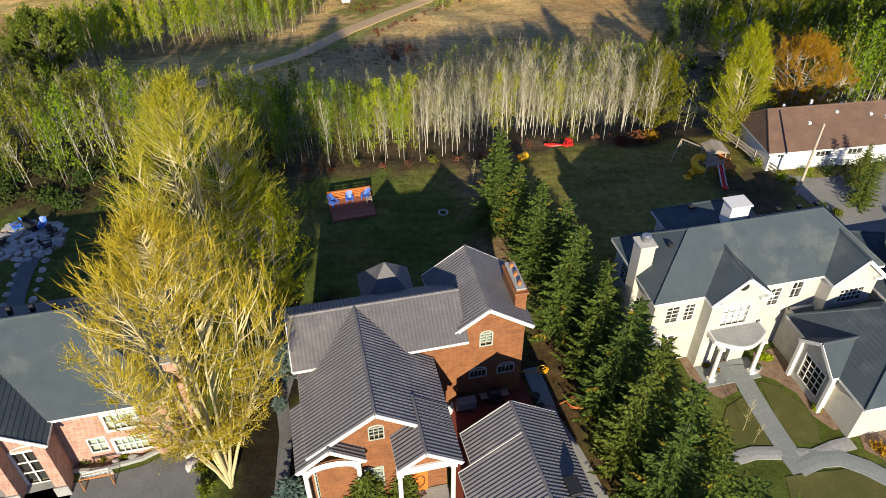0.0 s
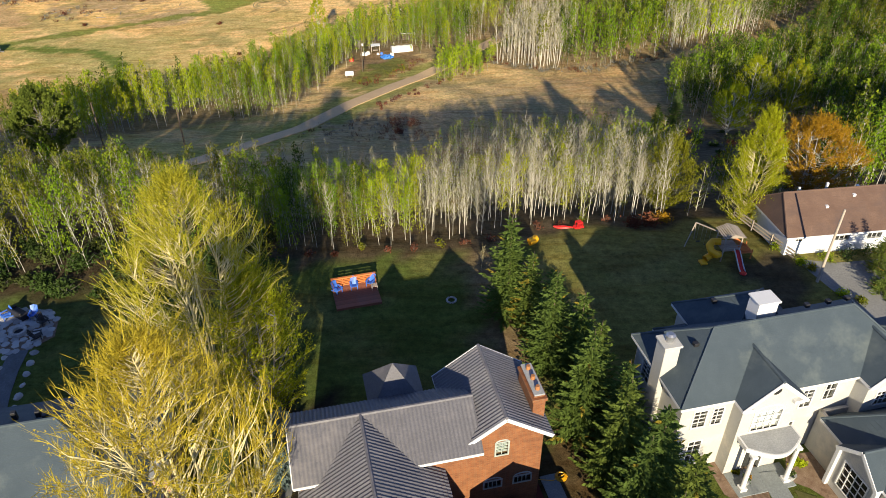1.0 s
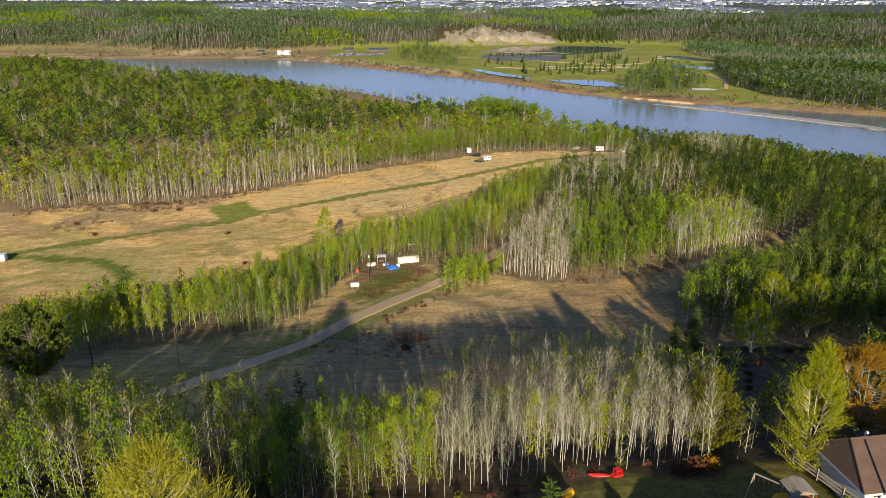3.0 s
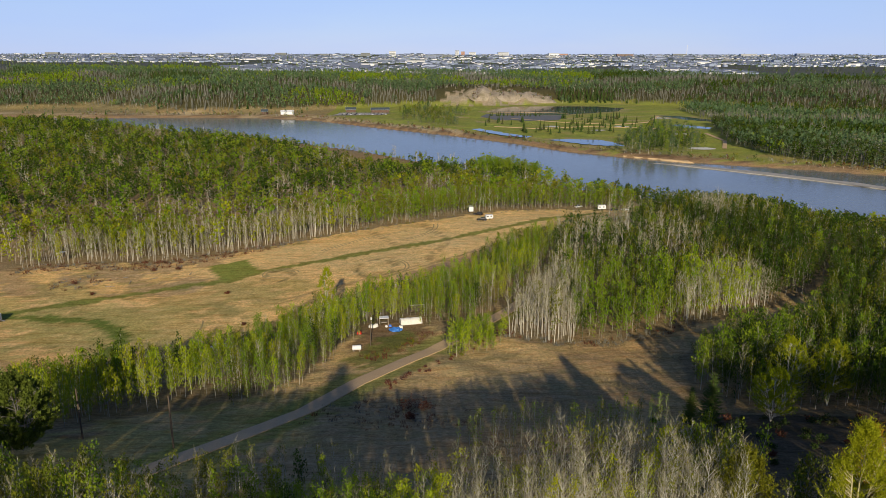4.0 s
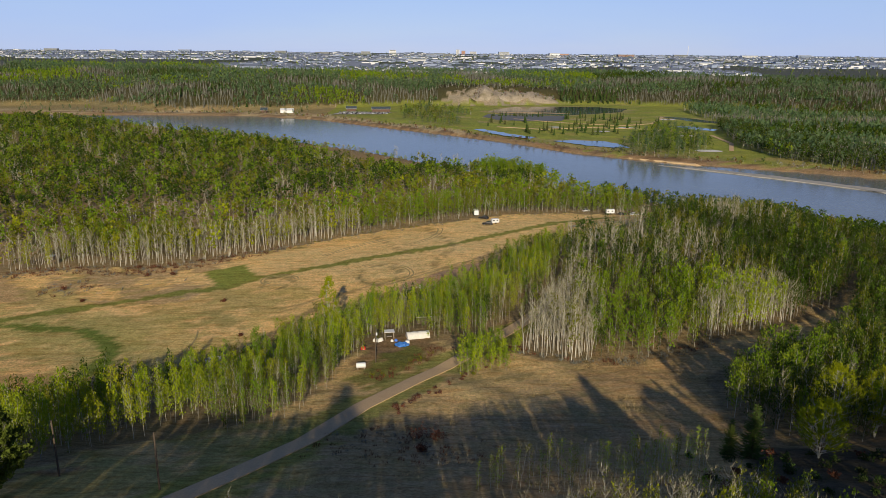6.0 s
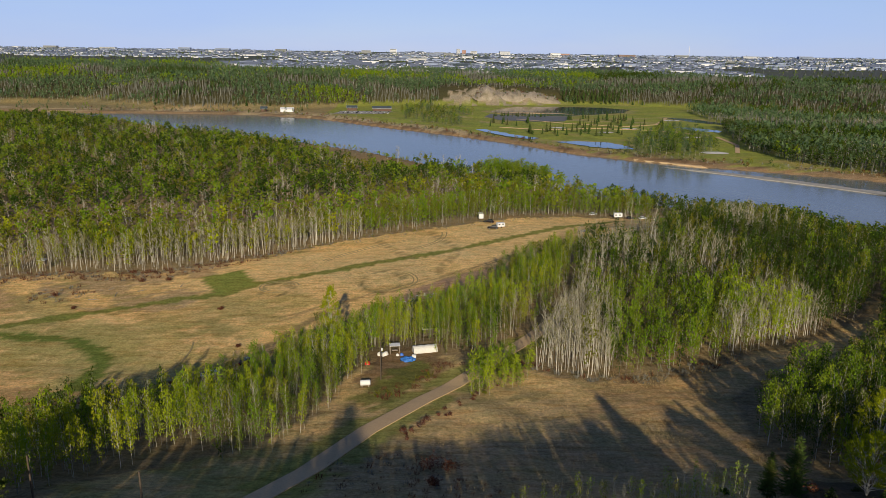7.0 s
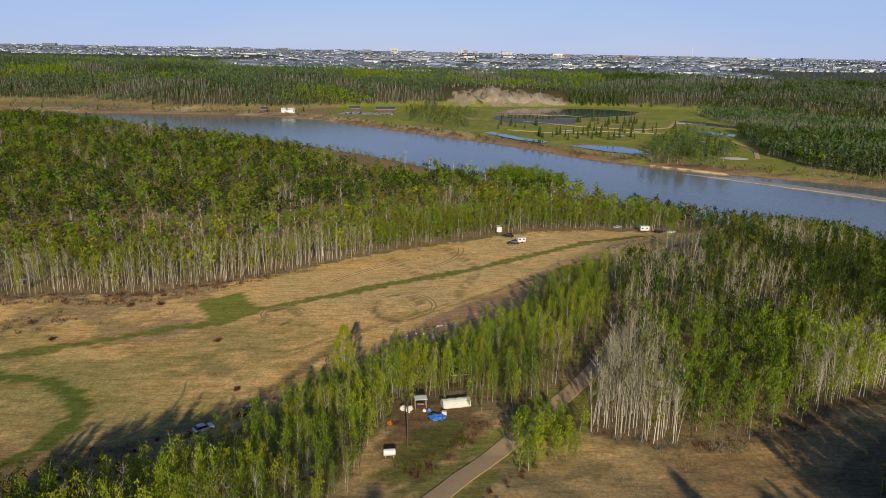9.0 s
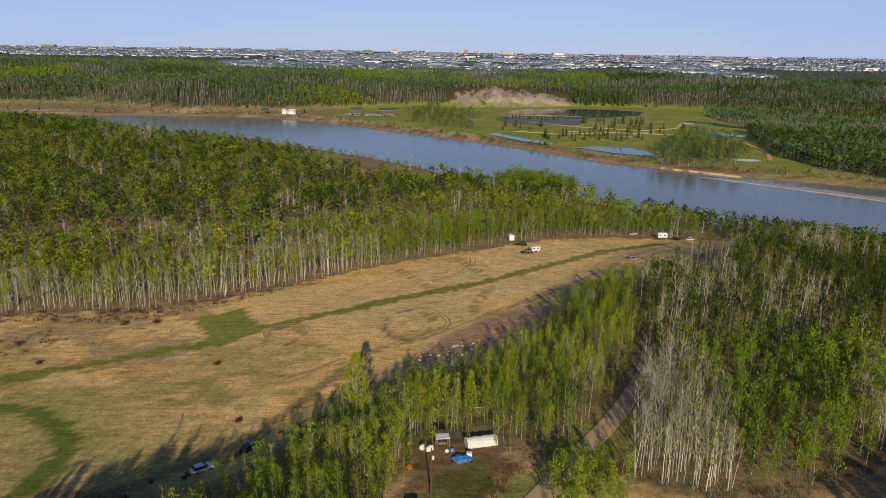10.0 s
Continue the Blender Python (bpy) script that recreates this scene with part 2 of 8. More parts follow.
GREY_COVER = surface("grey_canvas", (0.2, 0.21, 0.23), (0.27, 0.28, 0.3), 4, 30, 0.8, 0.4, 0.02)
STEEL = surface("grey_steel", (0.45, 0.46, 0.47), (0.55, 0.55, 0.56), 4, 30, 0.35, 0.1, 0.003, metal=0.8)
COPPER = surface("rusty_copper", (0.34, 0.14, 0.05), (0.42, 0.19, 0.07), 3, 20, 0.6, 0.2, 0.005)
WHITE_METAL = surface("white_metal", (0.75, 0.76, 0.77), (0.82, 0.82, 0.82), 2, 20, 0.45, 0.1, 0.003, stain=(0.62, 0.6, 0.56))
CANVAS = surface("white_canvas", (0.7, 0.68, 0.62), (0.8, 0.78, 0.74), 2, 12, 0.85, 0.4, 0.03)
TARP = surface("blue_tarpaulin", (0.03, 0.15, 0.5), (0.06, 0.22, 0.62), 2, 12, 0.6, 0.5, 0.04)
CAR_DARK = surface("dark_car_paint", (0.012, 0.014, 0.02), (0.02, 0.022, 0.03), 2, 30, 0.25, 0.05, 0.002, spec=0.6)
CAR_WHITE = surface("white_car_paint", (0.72, 0.74, 0.76), (0.8, 0.81, 0.82), 2, 30, 0.3, 0.05, 0.002, spec=0.6)
TYRE = surface("tyre_rubber", (0.015, 0.015, 0.015), (0.025, 0.025, 0.025), 5, 30, 0.9, 0.2, 0.005)
RIVER = water_mat("river_water", (0.13, 0.14, 0.125), 0.15, 0.1)
POND = water_mat("pond_water", (0.03, 0.05, 0.07), 0.05, 0.03)
BARK_PALE = surface("aspen_bark", (0.5, 0.47, 0.39), (0.64, 0.61, 0.53), 1.5, 12, 0.9, 0.3, 0.01, stain=(0.32, 0.29, 0.22))
BARK_GREY = surface("grey_twig", (0.2, 0.18, 0.15), (0.3, 0.28, 0.24), 1.5, 12, 0.9, 0.3, 0.01)
BARK_GOLD = surface("poplar_twig", (0.5, 0.43, 0.22), (0.6, 0.53, 0.3), 1.5, 12, 0.9, 0.3, 0.01)
BARK_DARK = surface("spruce_bark", (0.09, 0.065, 0.045), (0.13, 0.1, 0.07), 1.5, 12, 0.95, 0.3, 0.02)
LEAF_LIME = leaf("lime_leaves", (0.4, 0.5, 0.022), (0.44, 0.51, 0.025), (0.33, 0.46, 0.022), 0.48)
LEAF_GREEN = leaf("green_leaves", (0.19, 0.31, 0.02), (0.23, 0.33, 0.022), (0.28, 0.34, 0.026), 0.48)
LEAF_OLIVE = leaf("olive_leaves", (0.195, 0.21, 0.02), (0.235, 0.225, 0.022), (0.165, 0.205, 0.02), 0.45)
LEAF_RUST = leaf("rust_leaves", (0.4, 0.22, 0.02), (0.45, 0.26, 0.025), (0.36, 0.19, 0.02))
LEAF_GOLD = leaf("poplar_buds", (0.54, 0.41, 0.045), (0.52, 0.43, 0.045), (0.4, 0.41, 0.035), 0.4)
LEAF_YELLOW = leaf("yellow_green_leaves", (0.38, 0.42, 0.018), (0.42, 0.43, 0.022), (0.32, 0.38, 0.016), 0.45)
LEAF_BARE = leaf("bare_twigs", (0.36, 0.32, 0.21), (0.42, 0.38, 0.27), (0.3, 0.27, 0.165), 0.1)
# muted grey twigs, with distance haze mixed into the colour
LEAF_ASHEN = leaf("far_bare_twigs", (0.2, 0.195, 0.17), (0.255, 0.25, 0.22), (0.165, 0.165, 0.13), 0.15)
LEAF_DARK = leaf("dark_shrub_leaves", (0.045, 0.08, 0.02), (0.06, 0.095, 0.025), (0.08, 0.085, 0.03), 0.2)
LEAF_DEEP = leaf("deep_green_leaves", (0.05, 0.093, 0.013), (0.067, 0.115, 0.015), (0.095, 0.115, 0.017), 0.42)
# far greens made paler and bluer: distance haze put into the leaf colour
LEAF_HAZY = leaf("hazy_far_leaves", (0.105, 0.175, 0.08), (0.14, 0.2, 0.085), (0.095, 0.155, 0.078), 0.35)
LEAF_STRAW = leaf("dry_grass", (0.58, 0.42, 0.2), (0.64, 0.47, 0.23), (0.46, 0.34, 0.15), 0.4)
LEAF_WILLOW = leaf("willow_leaves", (0.12, 0.17, 0.03), (0.15, 0.19, 0.033), (0.1, 0.15, 0.028), 0.4)
LEAF_RED = leaf("red_shrub_twigs", (0.14, 0.05, 0.03), (0.18, 0.07, 0.04), (0.1, 0.045, 0.03), 0.15)
NEEDLE = leaf("spruce_needles", (0.105, 0.16, 0.04), (0.13, 0.185, 0.04), (0.16, 0.2, 0.04), 0.25)
NEEDLE_BLUE = leaf("blue_spruce_needles", (0.14, 0.2, 0.19), (0.17, 0.23, 0.22), (0.12, 0.18, 0.16), 0.12)
NEEDLE_TIP = leaf("old_spruce_tips", (0.26, 0.2, 0.03), (0.3, 0.24, 0.04), (0.22, 0.2, 0.03), 0.15)

# ---- mesh helpers ----
def part(name, bm, material, parent=None, label=""):
    """Links a bmesh, or (vertices, faces), as one mesh object under a thing or a part."""
    me = bpy.data.meshes.new(name)
    if isinstance(bm, tuple):
        me.from_pydata([tuple(p) for p in bm[0]], [], [tuple(f) for f in bm[1]])
        me.update()
    else:
        bm.to_mesh(me)
        bm.free()
    for m in material if isinstance(material, (list, tuple)) else (material,):
        me.materials.append(m)
    ob = new(name, me)
    if parent:
        ob.parent = parent
    if label:
        tagged(ob, label)
    return ob


def thing(name, label, category, at=(0, 0, 0), turn=0.0, group="", kind=""):
    ob = new(name)
    ob.empty_display_size = 0.3
    ob.matrix_basis = pose(*at, 0, 0, turn)
    return tagged(ob, label, category, group, kind)


class Shape:
    """Gathers boxes, tubes and faces into one list of vertices and faces."""
    def __init__(self):
        self.v, self.f = [], []

    def add(self, v, f):
        k = len(self.v)
        self.v += [tuple(p) for p in v]
        self.f += [tuple(k + i for i in q) for q in f]
        return self

    def box(self, x0, x1, y0, y1, z0, z1, m=None):
        v = [Vector((x, y, z)) for z in (z0, z1) for x, y in ((x0, y0), (x1, y0), (x1, y1), (x0, y1))]
        if m:
            v = [m @ p for p in v]
        return self.add(v, [(3, 2, 1, 0), (4, 5, 6, 7), (0, 1, 5, 4), (1, 2, 6, 5), (2, 3, 7, 6), (3, 0, 4, 7)])

    def block(self, x0, x1, y0, y1, z0, z1, r=0.02, m=None):
        """A box with chamfered edges."""
        bm = bmesh.new()
        bmesh.ops.create_cube(bm, size=1)
        for p in bm.verts:
            p.co = ((x0 + x1) / 2 + p.co.x * (x1 - x0), (y0 + y1) / 2 + p.co.y * (y1 - y0), (z0 + z1) / 2 + p.co.z * (z1 - z0))
        bmesh.ops.bevel(bm, geom=bm.edges[:], offset=r, segments=1, affect="EDGES")
        bm.verts.index_update()
        v, f = [m @ p.co if m else p.co.copy() for p in bm.verts], [[p.index for p in q.verts] for q in bm.faces]
        bm.free()
        return self.add(v, f)

    def beam(self, a, b, w, h=None):
        """A square bar from a to b."""
        a, b = Vector(a), Vector(b)
        m = Matrix.Translation(a) @ (b - a).to_track_quat("X", "Z").to_matrix().to_4x4()
        h = h or w
        return self.box(0, (b - a).length, -w / 2, w / 2, -h / 2, h / 2, m)

    def tube(self, pts, radii, sides=8, cap=True):
        pts = [Vector(p) for p in pts]
        if not isinstance(radii, (list, tuple)):
            radii = [radii] * len(pts)
        v, f = [], []
        for i, p in enumerate(pts):
            d = (pts[min(i + 1, len(pts) - 1)] - pts[max(i - 1, 0)]).normalized()
            q = d.to_track_quat("Z", "Y")
            v += [p + q @ Vector((radii[i] * math.cos(6.28319 * k / sides), radii[i] * math.sin(6.28319 * k / sides), 0)) for k in range(sides)]
        for i in range(len(pts) - 1):
            f += [(i * sides + k, i * sides + (k + 1) % sides, (i + 1) * sides + (k + 1) % sides, (i + 1) * sides + k) for k in range(sides)]
        if cap:
            f += [tuple(reversed(range(sides))), tuple(range((len(pts) - 1) * sides, len(pts) * sides))]
        return self.add(v, f)

    def lathe(self, rings, sides=12, at=(0, 0, 0)):
        """Rings of (radius, height), closed at both ends."""
        return self.tube([(at[0], at[1], at[2] + z + i * 1e-5) for i, (r, z) in enumerate(rings)], [r for r, z in rings], sides)

    def done(self, name, material, parent=None, label=""):
        return part(name, (self.v, self.f), material, parent, label)


# ---- the lie of the land ----
def lerp(v, xs, ys):
    return np.interp(v, xs, ys)


FAR_X = (-900, -482, -391, -269, -175, -75, 7, 75, 117, 156, 210, 282, 342, 480, 900)
FAR_Y = (1080, 1054, 1065, 1058, 1018, 918, 842, 767, 705, 672, 638, 602, 566, 440, 40)
NEAR_X = (-900, -450, -300, -249, -143, -80, -46, 4, 60, 100, 164, 204, 281, 480, 900)
NEAR_Y = (1010, 985, 865, 848, 755, 700, 662, 598, 535, 498, 445, 405, 330, 140, -260)
WALL_X = (-1500, -666, -582, -389, -240, -80, 30, 176, 298, 420, 520, 640, 1000)
WALL_Y = (1150, 1160, 1215, 1090, 1125, 1235, 1245, 1285, 1290, 1250, 1150, 1000, 700)


def height(x, y):
    x = np.asarray(x, float); y = np.asarray(y, float)
    s = -0.796 * x + 0.605 * y
    z = lerp(y, (64, 72, 100, 138, 180, 215), (-1.7, -3.2, -13, -24, -30, -32))
    z = z + lerp(s, (136, 150, 184, 240, 330), (0, -3.5, -10.3, -11.2, -12))
    near, far = lerp(x, NEAR_X, NEAR_Y), lerp(x, FAR_X, FAR_Y)
    z = z + (-51.5 - z) * lerp(near - y, (12, 170), (1, 0)) * (y > 110)
    flat = -51 + 2.0 * lerp(y - far, (0, 60), (0, 1))
    wall = lerp(x, WALL_X, WALL_Y)
    top = lerp(x, (-800, -500, -150, 100, 500, 800), (0, -2, -9, -12, -12, -10))
    rise = flat + (top - flat) * lerp(y - wall, (0, 60, 150, 260, 360), (0, .38, .66, .9, 1))
    plain = (13.0 - top) * lerp(y, (1500, 2200, 3600, 4900), (0, .25, .62, 1))
    bluff = lerp(np.abs(x - 90), (70, 110), (1, 0)) * lerp(y - wall, (0, 10, 90, 160), (0, 1, 1, 0))
    rise = rise + bluff * (3.5 * np.sin(x / 9.0 + 2 * np.sin(y / 23)) + 1.5 * np.sin(x / 4.1 + y / 17) + 4)
    z = np.where(y > far, np.where(y > wall, rise + plain * (y > 1500), flat), z)
    mid = np.minimum(y - near, far - y)
    z = np.where((y > near) & (y < far), -51 - np.clip(mid, 0, 10) * .6, z)
    return z


def z_at(x, y):
    return float(height(x, y))


def inside(poly, x, y):
    """Which of the points lie inside the outline."""
    hit = np.zeros(np.shape(x), bool)
    for (ax, ay), (bx, by) in zip(poly, poly[1:] + poly[:1]):
        cross = (ay > y) != (by > y)
        with np.errstate(divide="ignore", invalid="ignore"):
            hit ^= cross & (x < (bx - ax) * (y - ay) / (by - ay) + ax)
    return hit


def to_line(pts, x, y):
    """Distance of the points to a line of many legs."""
    best = np.full(np.shape(x), 1e9)
    for (ax, ay), (bx, by) in zip(pts, pts[1:]):
        k = np.clip(((x - ax) * (bx - ax) + (y - ay) * (by - ay)) / ((bx - ax) ** 2 + (by - ay) ** 2), 0, 1)
        best = np.minimum(best, np.hypot(x - ax - k * (bx - ax), y - ay - k * (by - ay)))
    return best


def wobble(x, y, size, amount, phase=0.0):
    """Soft irregular shift, for ragged edges."""
    return amount * (np.sin(x / size + 1.3 + phase) * np.cos(y / size * 1.3 + phase) + 0.6 * np.sin((x + y) / size * 2.3 + phase) + 0.4 * np.sin((x - 1.7 * y) / size * 4.1 + 2 * phase)) / 2


ROAD = [(-43.5, 99), (-41.3, 105.5), (-35.4, 120), (-28.8, 138), (-21.5, 154.5), (-12.6, 169.8), (-3.2, 184.2), (5.4, 197.8), (12.2, 208), (20, 221), (27, 234), (33, 250)]
FIELD = [(-260, 140), (-135, 158), (-99, 172), (-80, 178), (-66, 190), (-53, 214), (-44, 232), (-22, 236), (0, 256), (28, 300), (66, 334), (98, 376), (124, 406), (106, 416),
         (64, 414), (10, 388), (-43, 356), (-87, 318), (-120, 299), (-152, 299), (-172, 290), (-300, 300)]
GREEN_TRACK = [(-260, 205), (-160, 232), (-133, 249), (-120, 256), (-97, 270), (-85, 274), (-75, 286), (-34, 315), (-4, 334), (24, 357), (67, 392), (85, 402)]
GREEN_LOOP = [(-150, 238), (-125, 235), (-116, 234), (-106, 227), (-100, 219), (-97, 209), (-98.5, 200), (-103, 190), (-112, 181)]
DIRT_TRACK = [(-112, 181), (-97, 192), (-80, 200), (-62, 219), (-45, 258)]
GREEN_PATCH = [(-97, 294), (-85, 305), (-74, 286), (-86, 275)]
MEADOW = [(-60, 100), (-40, 90), (-8, 92), (3, 98), (27, 112), (38, 122), (45, 140), (52, 176), (74, 195), (92, 198), (125, 232), (122, 246), (108, 226), (91, 214), (65, 200), (54, 192), (38, 183), (25, 183),
          (13, 187), (5, 196), (-4, 196), (-20, 206), (-27, 196), (-30, 178), (-33, 160), (-44, 141), (-60, 134)]
CAMP = [(-27, 178), (-18, 176), (-6, 190), (-10, 204), (-24, 206)]
BARE = [(-28, 258), (-10, 262), (12, 284), (16, 300), (2, 300), (-20, 280)]
SHORE_CLEAR = [(-80, 620), (-62, 575), (-30, 555), (14, 578), (-20, 612), (-50, 650)]
ISLAND_CLEAR = [(-345, 775), (-330, 720), (-250, 680), (-240, 720), (-300, 770)]
CLIFF = [(-20, 1236), (20, 1240), (176, 1278), (190, 1310), (150, 1330), (120, 1335), (95, 1352), (55, 1372), (30, 1350), (4, 1300)]
HOME_X, HOME_Y = (-60, -44, -19, -9.7, -0.5, 2.4, 10.4, 19, 26, 60, 90), (52, 57, 61.5, 62.2, 63.2, 64.7, 68, 68.5, 71, 84, 90)

def rough(x, y):
    """Small swells of the open ground: calmer in the field, none along the road."""
    x, y = np.asarray(x, float), np.asarray(y, float)
    calm = np.where(inside(FIELD, x, y), 0.35, 1.0) * np.clip((to_line(ROAD, x, y) - 2.5) / 6, 0, 1)
    return np.where((y > 66) & (y < 1500) & (y < lerp(x, NEAR_X, NEAR_Y) - 6), wobble(x, y, 6.0, 0.5, 1.0), 0) * calm


xs = np.concatenate([-np.geomspace(5200, 190, 60)[:-1], np.arange(-190, 130, 1.7), np.geomspace(130, 5200, 62)])
ys = np.concatenate([[-900, -400, -150, -60, -20], np.arange(0, 425, 1.7), np.geomspace(427, 4950, 210)])
GX, GY = np.meshgrid(xs, ys)
GZ = height(GX, GY)
jx, jy = GX + wobble(GX, GY, 2.1, 1.6), GY + wobble(GX, GY, 2.4, 1.6, 2.0)
GZ = GZ + rough(GX, GY)
cover = np.empty(GX.shape + (3,))
cover[:] = (0.33, 0.25, 0.145)                                            # leaf litter under the woods


def paint(mask, colour, amount=1.0):
    m = (np.asarray(mask, float) * amount)[..., None]
    cover[:] = cover * (1 - m) + np.array(colour) * m


paint(jy < lerp(jx, HOME_X, HOME_Y), (0.115, 0.155, 0.038))                   # lawns of the plateau
paint((jy < lerp(jx, HOME_X, HOME_Y)) & (np.abs(GX - 4.5 + wobble(GX, GY, 3.1, 2.2)) < 1.9 + 0.06 * (GY - 43)) & (jy > 43), (0.22, 0.17, 0.105))
paint((jy < lerp(jx, HOME_X, HOME_Y)) & (jx > 8) & (jy > 40), (0.26, 0.235, 0.075), 0.75)
paint((jy < lerp(jx, HOME_X, HOME_Y)) & (wobble(GX, GY, 3.3, 1, 4) > 0.2) & (jy > 40), (0.22, 0.2, 0.08), 0.45)
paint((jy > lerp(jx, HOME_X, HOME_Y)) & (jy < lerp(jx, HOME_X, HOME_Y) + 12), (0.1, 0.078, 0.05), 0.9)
paint(inside(MEADOW, jx, jy), (0.76, 0.54, 0.26))
# shade of the near wood, put into the meadow colour
paint(inside(MEADOW, jx, jy) & (jy < 150) & (jx > -35) & (jx < 30), (0.44, 0.34, 0.2))
# browner grass, with some shadow of the hillside trees in the colour
paint(inside(MEADOW, jx, jy) & (jx + 0.5 * (170 - jy) > 22) & (jy < 196), (0.5, 0.34, 0.18), 0.6)
paint(inside(MEADOW, jx, jy) & (wobble(jx, jy, 7, 1, 3) > 0.25), (0.42, 0.34, 0.17), 0.6)
paint(inside([(-66, 92), (-30, 96), (-24, 118), (-30, 150), (-50, 140), (-66, 126)], jx, jy) & (wobble(jx, jy, 8, 1, 1) > -0.3), (0.42, 0.38, 0.14), 0.8)
paint(inside([(-66, 92), (-30, 96), (-24, 118), (-30, 150), (-50, 140), (-66, 126)], jx, jy) & (wobble(jx, jy, 6, 1, 9) > 0.2), (0.6, 0.46, 0.23), 0.7)
paint(inside(FIELD, jx, jy), (0.85, 0.59, 0.27))
paint(inside(FIELD, jx, jy) & (wobble(jx, jy, 17, 1, 5) > 0.2), (0.63, 0.455, 0.185), 0.6)
paint(inside(FIELD, jx, jy) & (wobble(jx, jy, 9, 1, 9) > 0.45) & (jx < -60), (0.25, 0.24, 0.08), 0.6)
paint(inside(FIELD, jx, jy) & (to_line(GREEN_TRACK, jx, jy) < 26) & (jy > 280), (0.84, 0.62, 0.31), 0.7)
paint(inside(FIELD, jx, jy) & (wobble(jx, jy, 8, 1, 7) > -0.1) & (jx < -92) & (jy > 258), (0.46, 0.34, 0.21), 0.7)
paint(inside(FIELD, jx, jy) & (jx < -62) & (jy < 246) & (wobble(jx, jy, 13, 1, 2) > -0.25), (0.46, 0.41, 0.16), 0.5)
paint(inside(FIELD, jx, jy) & (to_line(GREEN_LOOP, jx, jy) < 9) & (wobble(jx, jy, 6, 1, 5) > -0.3), (0.4, 0.38, 0.13), 0.4)
paint(inside(FIELD, jx, jy) & (wobble(jx, jy, 11, 1, 13) > 0.05) & (jx < -35) & (jy < 275), (0.4, 0.36, 0.12), 0.5)
paint(inside(FIELD, jx, jy) & (jx < -55) & (jy < 200), (0.36, 0.24, 0.13), 0.6)
paint(inside(BARE, jx, jy), (0.66, 0.43, 0.26))
for line, width, colour in ((GREEN_TRACK, 2.2, (0.23, 0.26, 0.055)), (GREEN_LOOP, 2.2, (0.16, 0.22, 0.04)), (DIRT_TRACK, 1.8, (0.33, 0.26, 0.13))):
    paint((to_line(line, jx, jy) < width * (0.8 + 0.4 * np.sin(jx / 9) ** 2)) & inside(FIELD, jx, jy), colour, 0.92)
for r, cx, cy in ((4.5, -66, 281), (5.5, -66.5, 281.5), (7, -30, 290), (8.2, -29, 290)):      # circles left by turning tyres
    paint((np.abs(np.hypot(GX - cx, (GY - cy) * 0.6) - r) < 0.6) & (wobble(GX, GY, 5, 1, r) > -0.2), (0.25, 0.22, 0.1), 0.7)
for a, b in (((-10, 300), (-2, 334)), ((-38, 350), (-20, 322)), ((-14, 366), (0, 336)), ((30, 330), (75, 385)), ((34, 322), (80, 380)), ((-60, 250), (20, 322))):
    d = to_line([a, b], GX + wobble(GX, GY, 12, 1.5), GY)
    paint((np.abs(d - 1.0) < 0.55) & inside(FIELD, GX, GY), (0.3, 0.235, 0.115), 0.6)
paint(inside(GREEN_PATCH, GX, GY), (0.28, 0.32, 0.075))
road_gap = to_line(ROAD, jx, jy)
paint((road_gap < 5.5) & (jy > 105) & (jy < 215) & (wobble(jx, jy, 5, 1, 2) > -0.45), (0.3, 0.32, 0.08), 0.8)
paint(inside(CAMP, jx, jy), (0.33, 0.22, 0.12))
paint((to_line([(-22, 172), (-14, 190)], jx, jy) < 4), (0.16, 0.19, 0.04), 0.8)
near_y, far_y, wall_y = lerp(GX, NEAR_X, NEAR_Y), lerp(GX, FAR_X, FAR_Y), lerp(GX, WALL_X, WALL_Y)
paint((GY > near_y - 9) & (GY < far_y + 24 + wobble(GX, GY, 20, 9)), (0.34, 0.24, 0.15))
paint((jy > far_y + 24) & (GY < wall_y + 40), (0.3, 0.34, 0.075))
paint((jy > far_y + 24) & (jy < far_y + 60) & (wobble(GX, GY, 22, 1, 4) > -0.15), (0.36, 0.31, 0.14), 0.8)
paint((jy > far_y + 10) & (GY < wall_y + 30) & (GX < -170), (0.34, 0.26, 0.16), 0.8)
paint((GY > far_y + 4) & (GY < far_y + 40) & (wobble(GX, GY, 26, 1, 6) > -0.1) & (GX < 20), (0.56, 0.46, 0.31), 0.8)
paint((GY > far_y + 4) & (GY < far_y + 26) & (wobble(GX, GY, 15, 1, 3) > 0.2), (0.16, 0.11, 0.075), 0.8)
for ring in ([(62, 1130), (80, 1085), (120, 1062), (170, 1070), (262, 1130), (285, 1190), (250, 1228), (180, 1232), (110, 1222), (62, 1130)],
             [(106, 768), (128, 776), (158, 768), (172, 738), (172, 718), (150, 722), (128, 740), (106, 768)], [(300, 1060), (330, 1050), (360, 985), (348, 962), (320, 1000), (300, 1060)]):
    paint(to_line(ring, GX, GY) < 11, (0.42, 0.36, 0.2), 0.85)
paint((jy > far_y + 10) & (jy < wall_y) & (wobble(GX, GY, 30, 1, 8) > 0.25) & (GX > -100), (0.36, 0.42, 0.08), 0.8)
paint((np.abs(GY - 960 - 0.3 * GX + wobble(GX, GY, 40, 14)) < 7) & (GX > 40) & (GX < 300), (0.42, 0.35, 0.2), 0.8)
paint((jy > far_y + 10) & (jy < wall_y) & (wobble(GX, GY, 17, 1, 2) > 0.42) & (GX > -100), (0.36, 0.33, 0.13), 0.7)
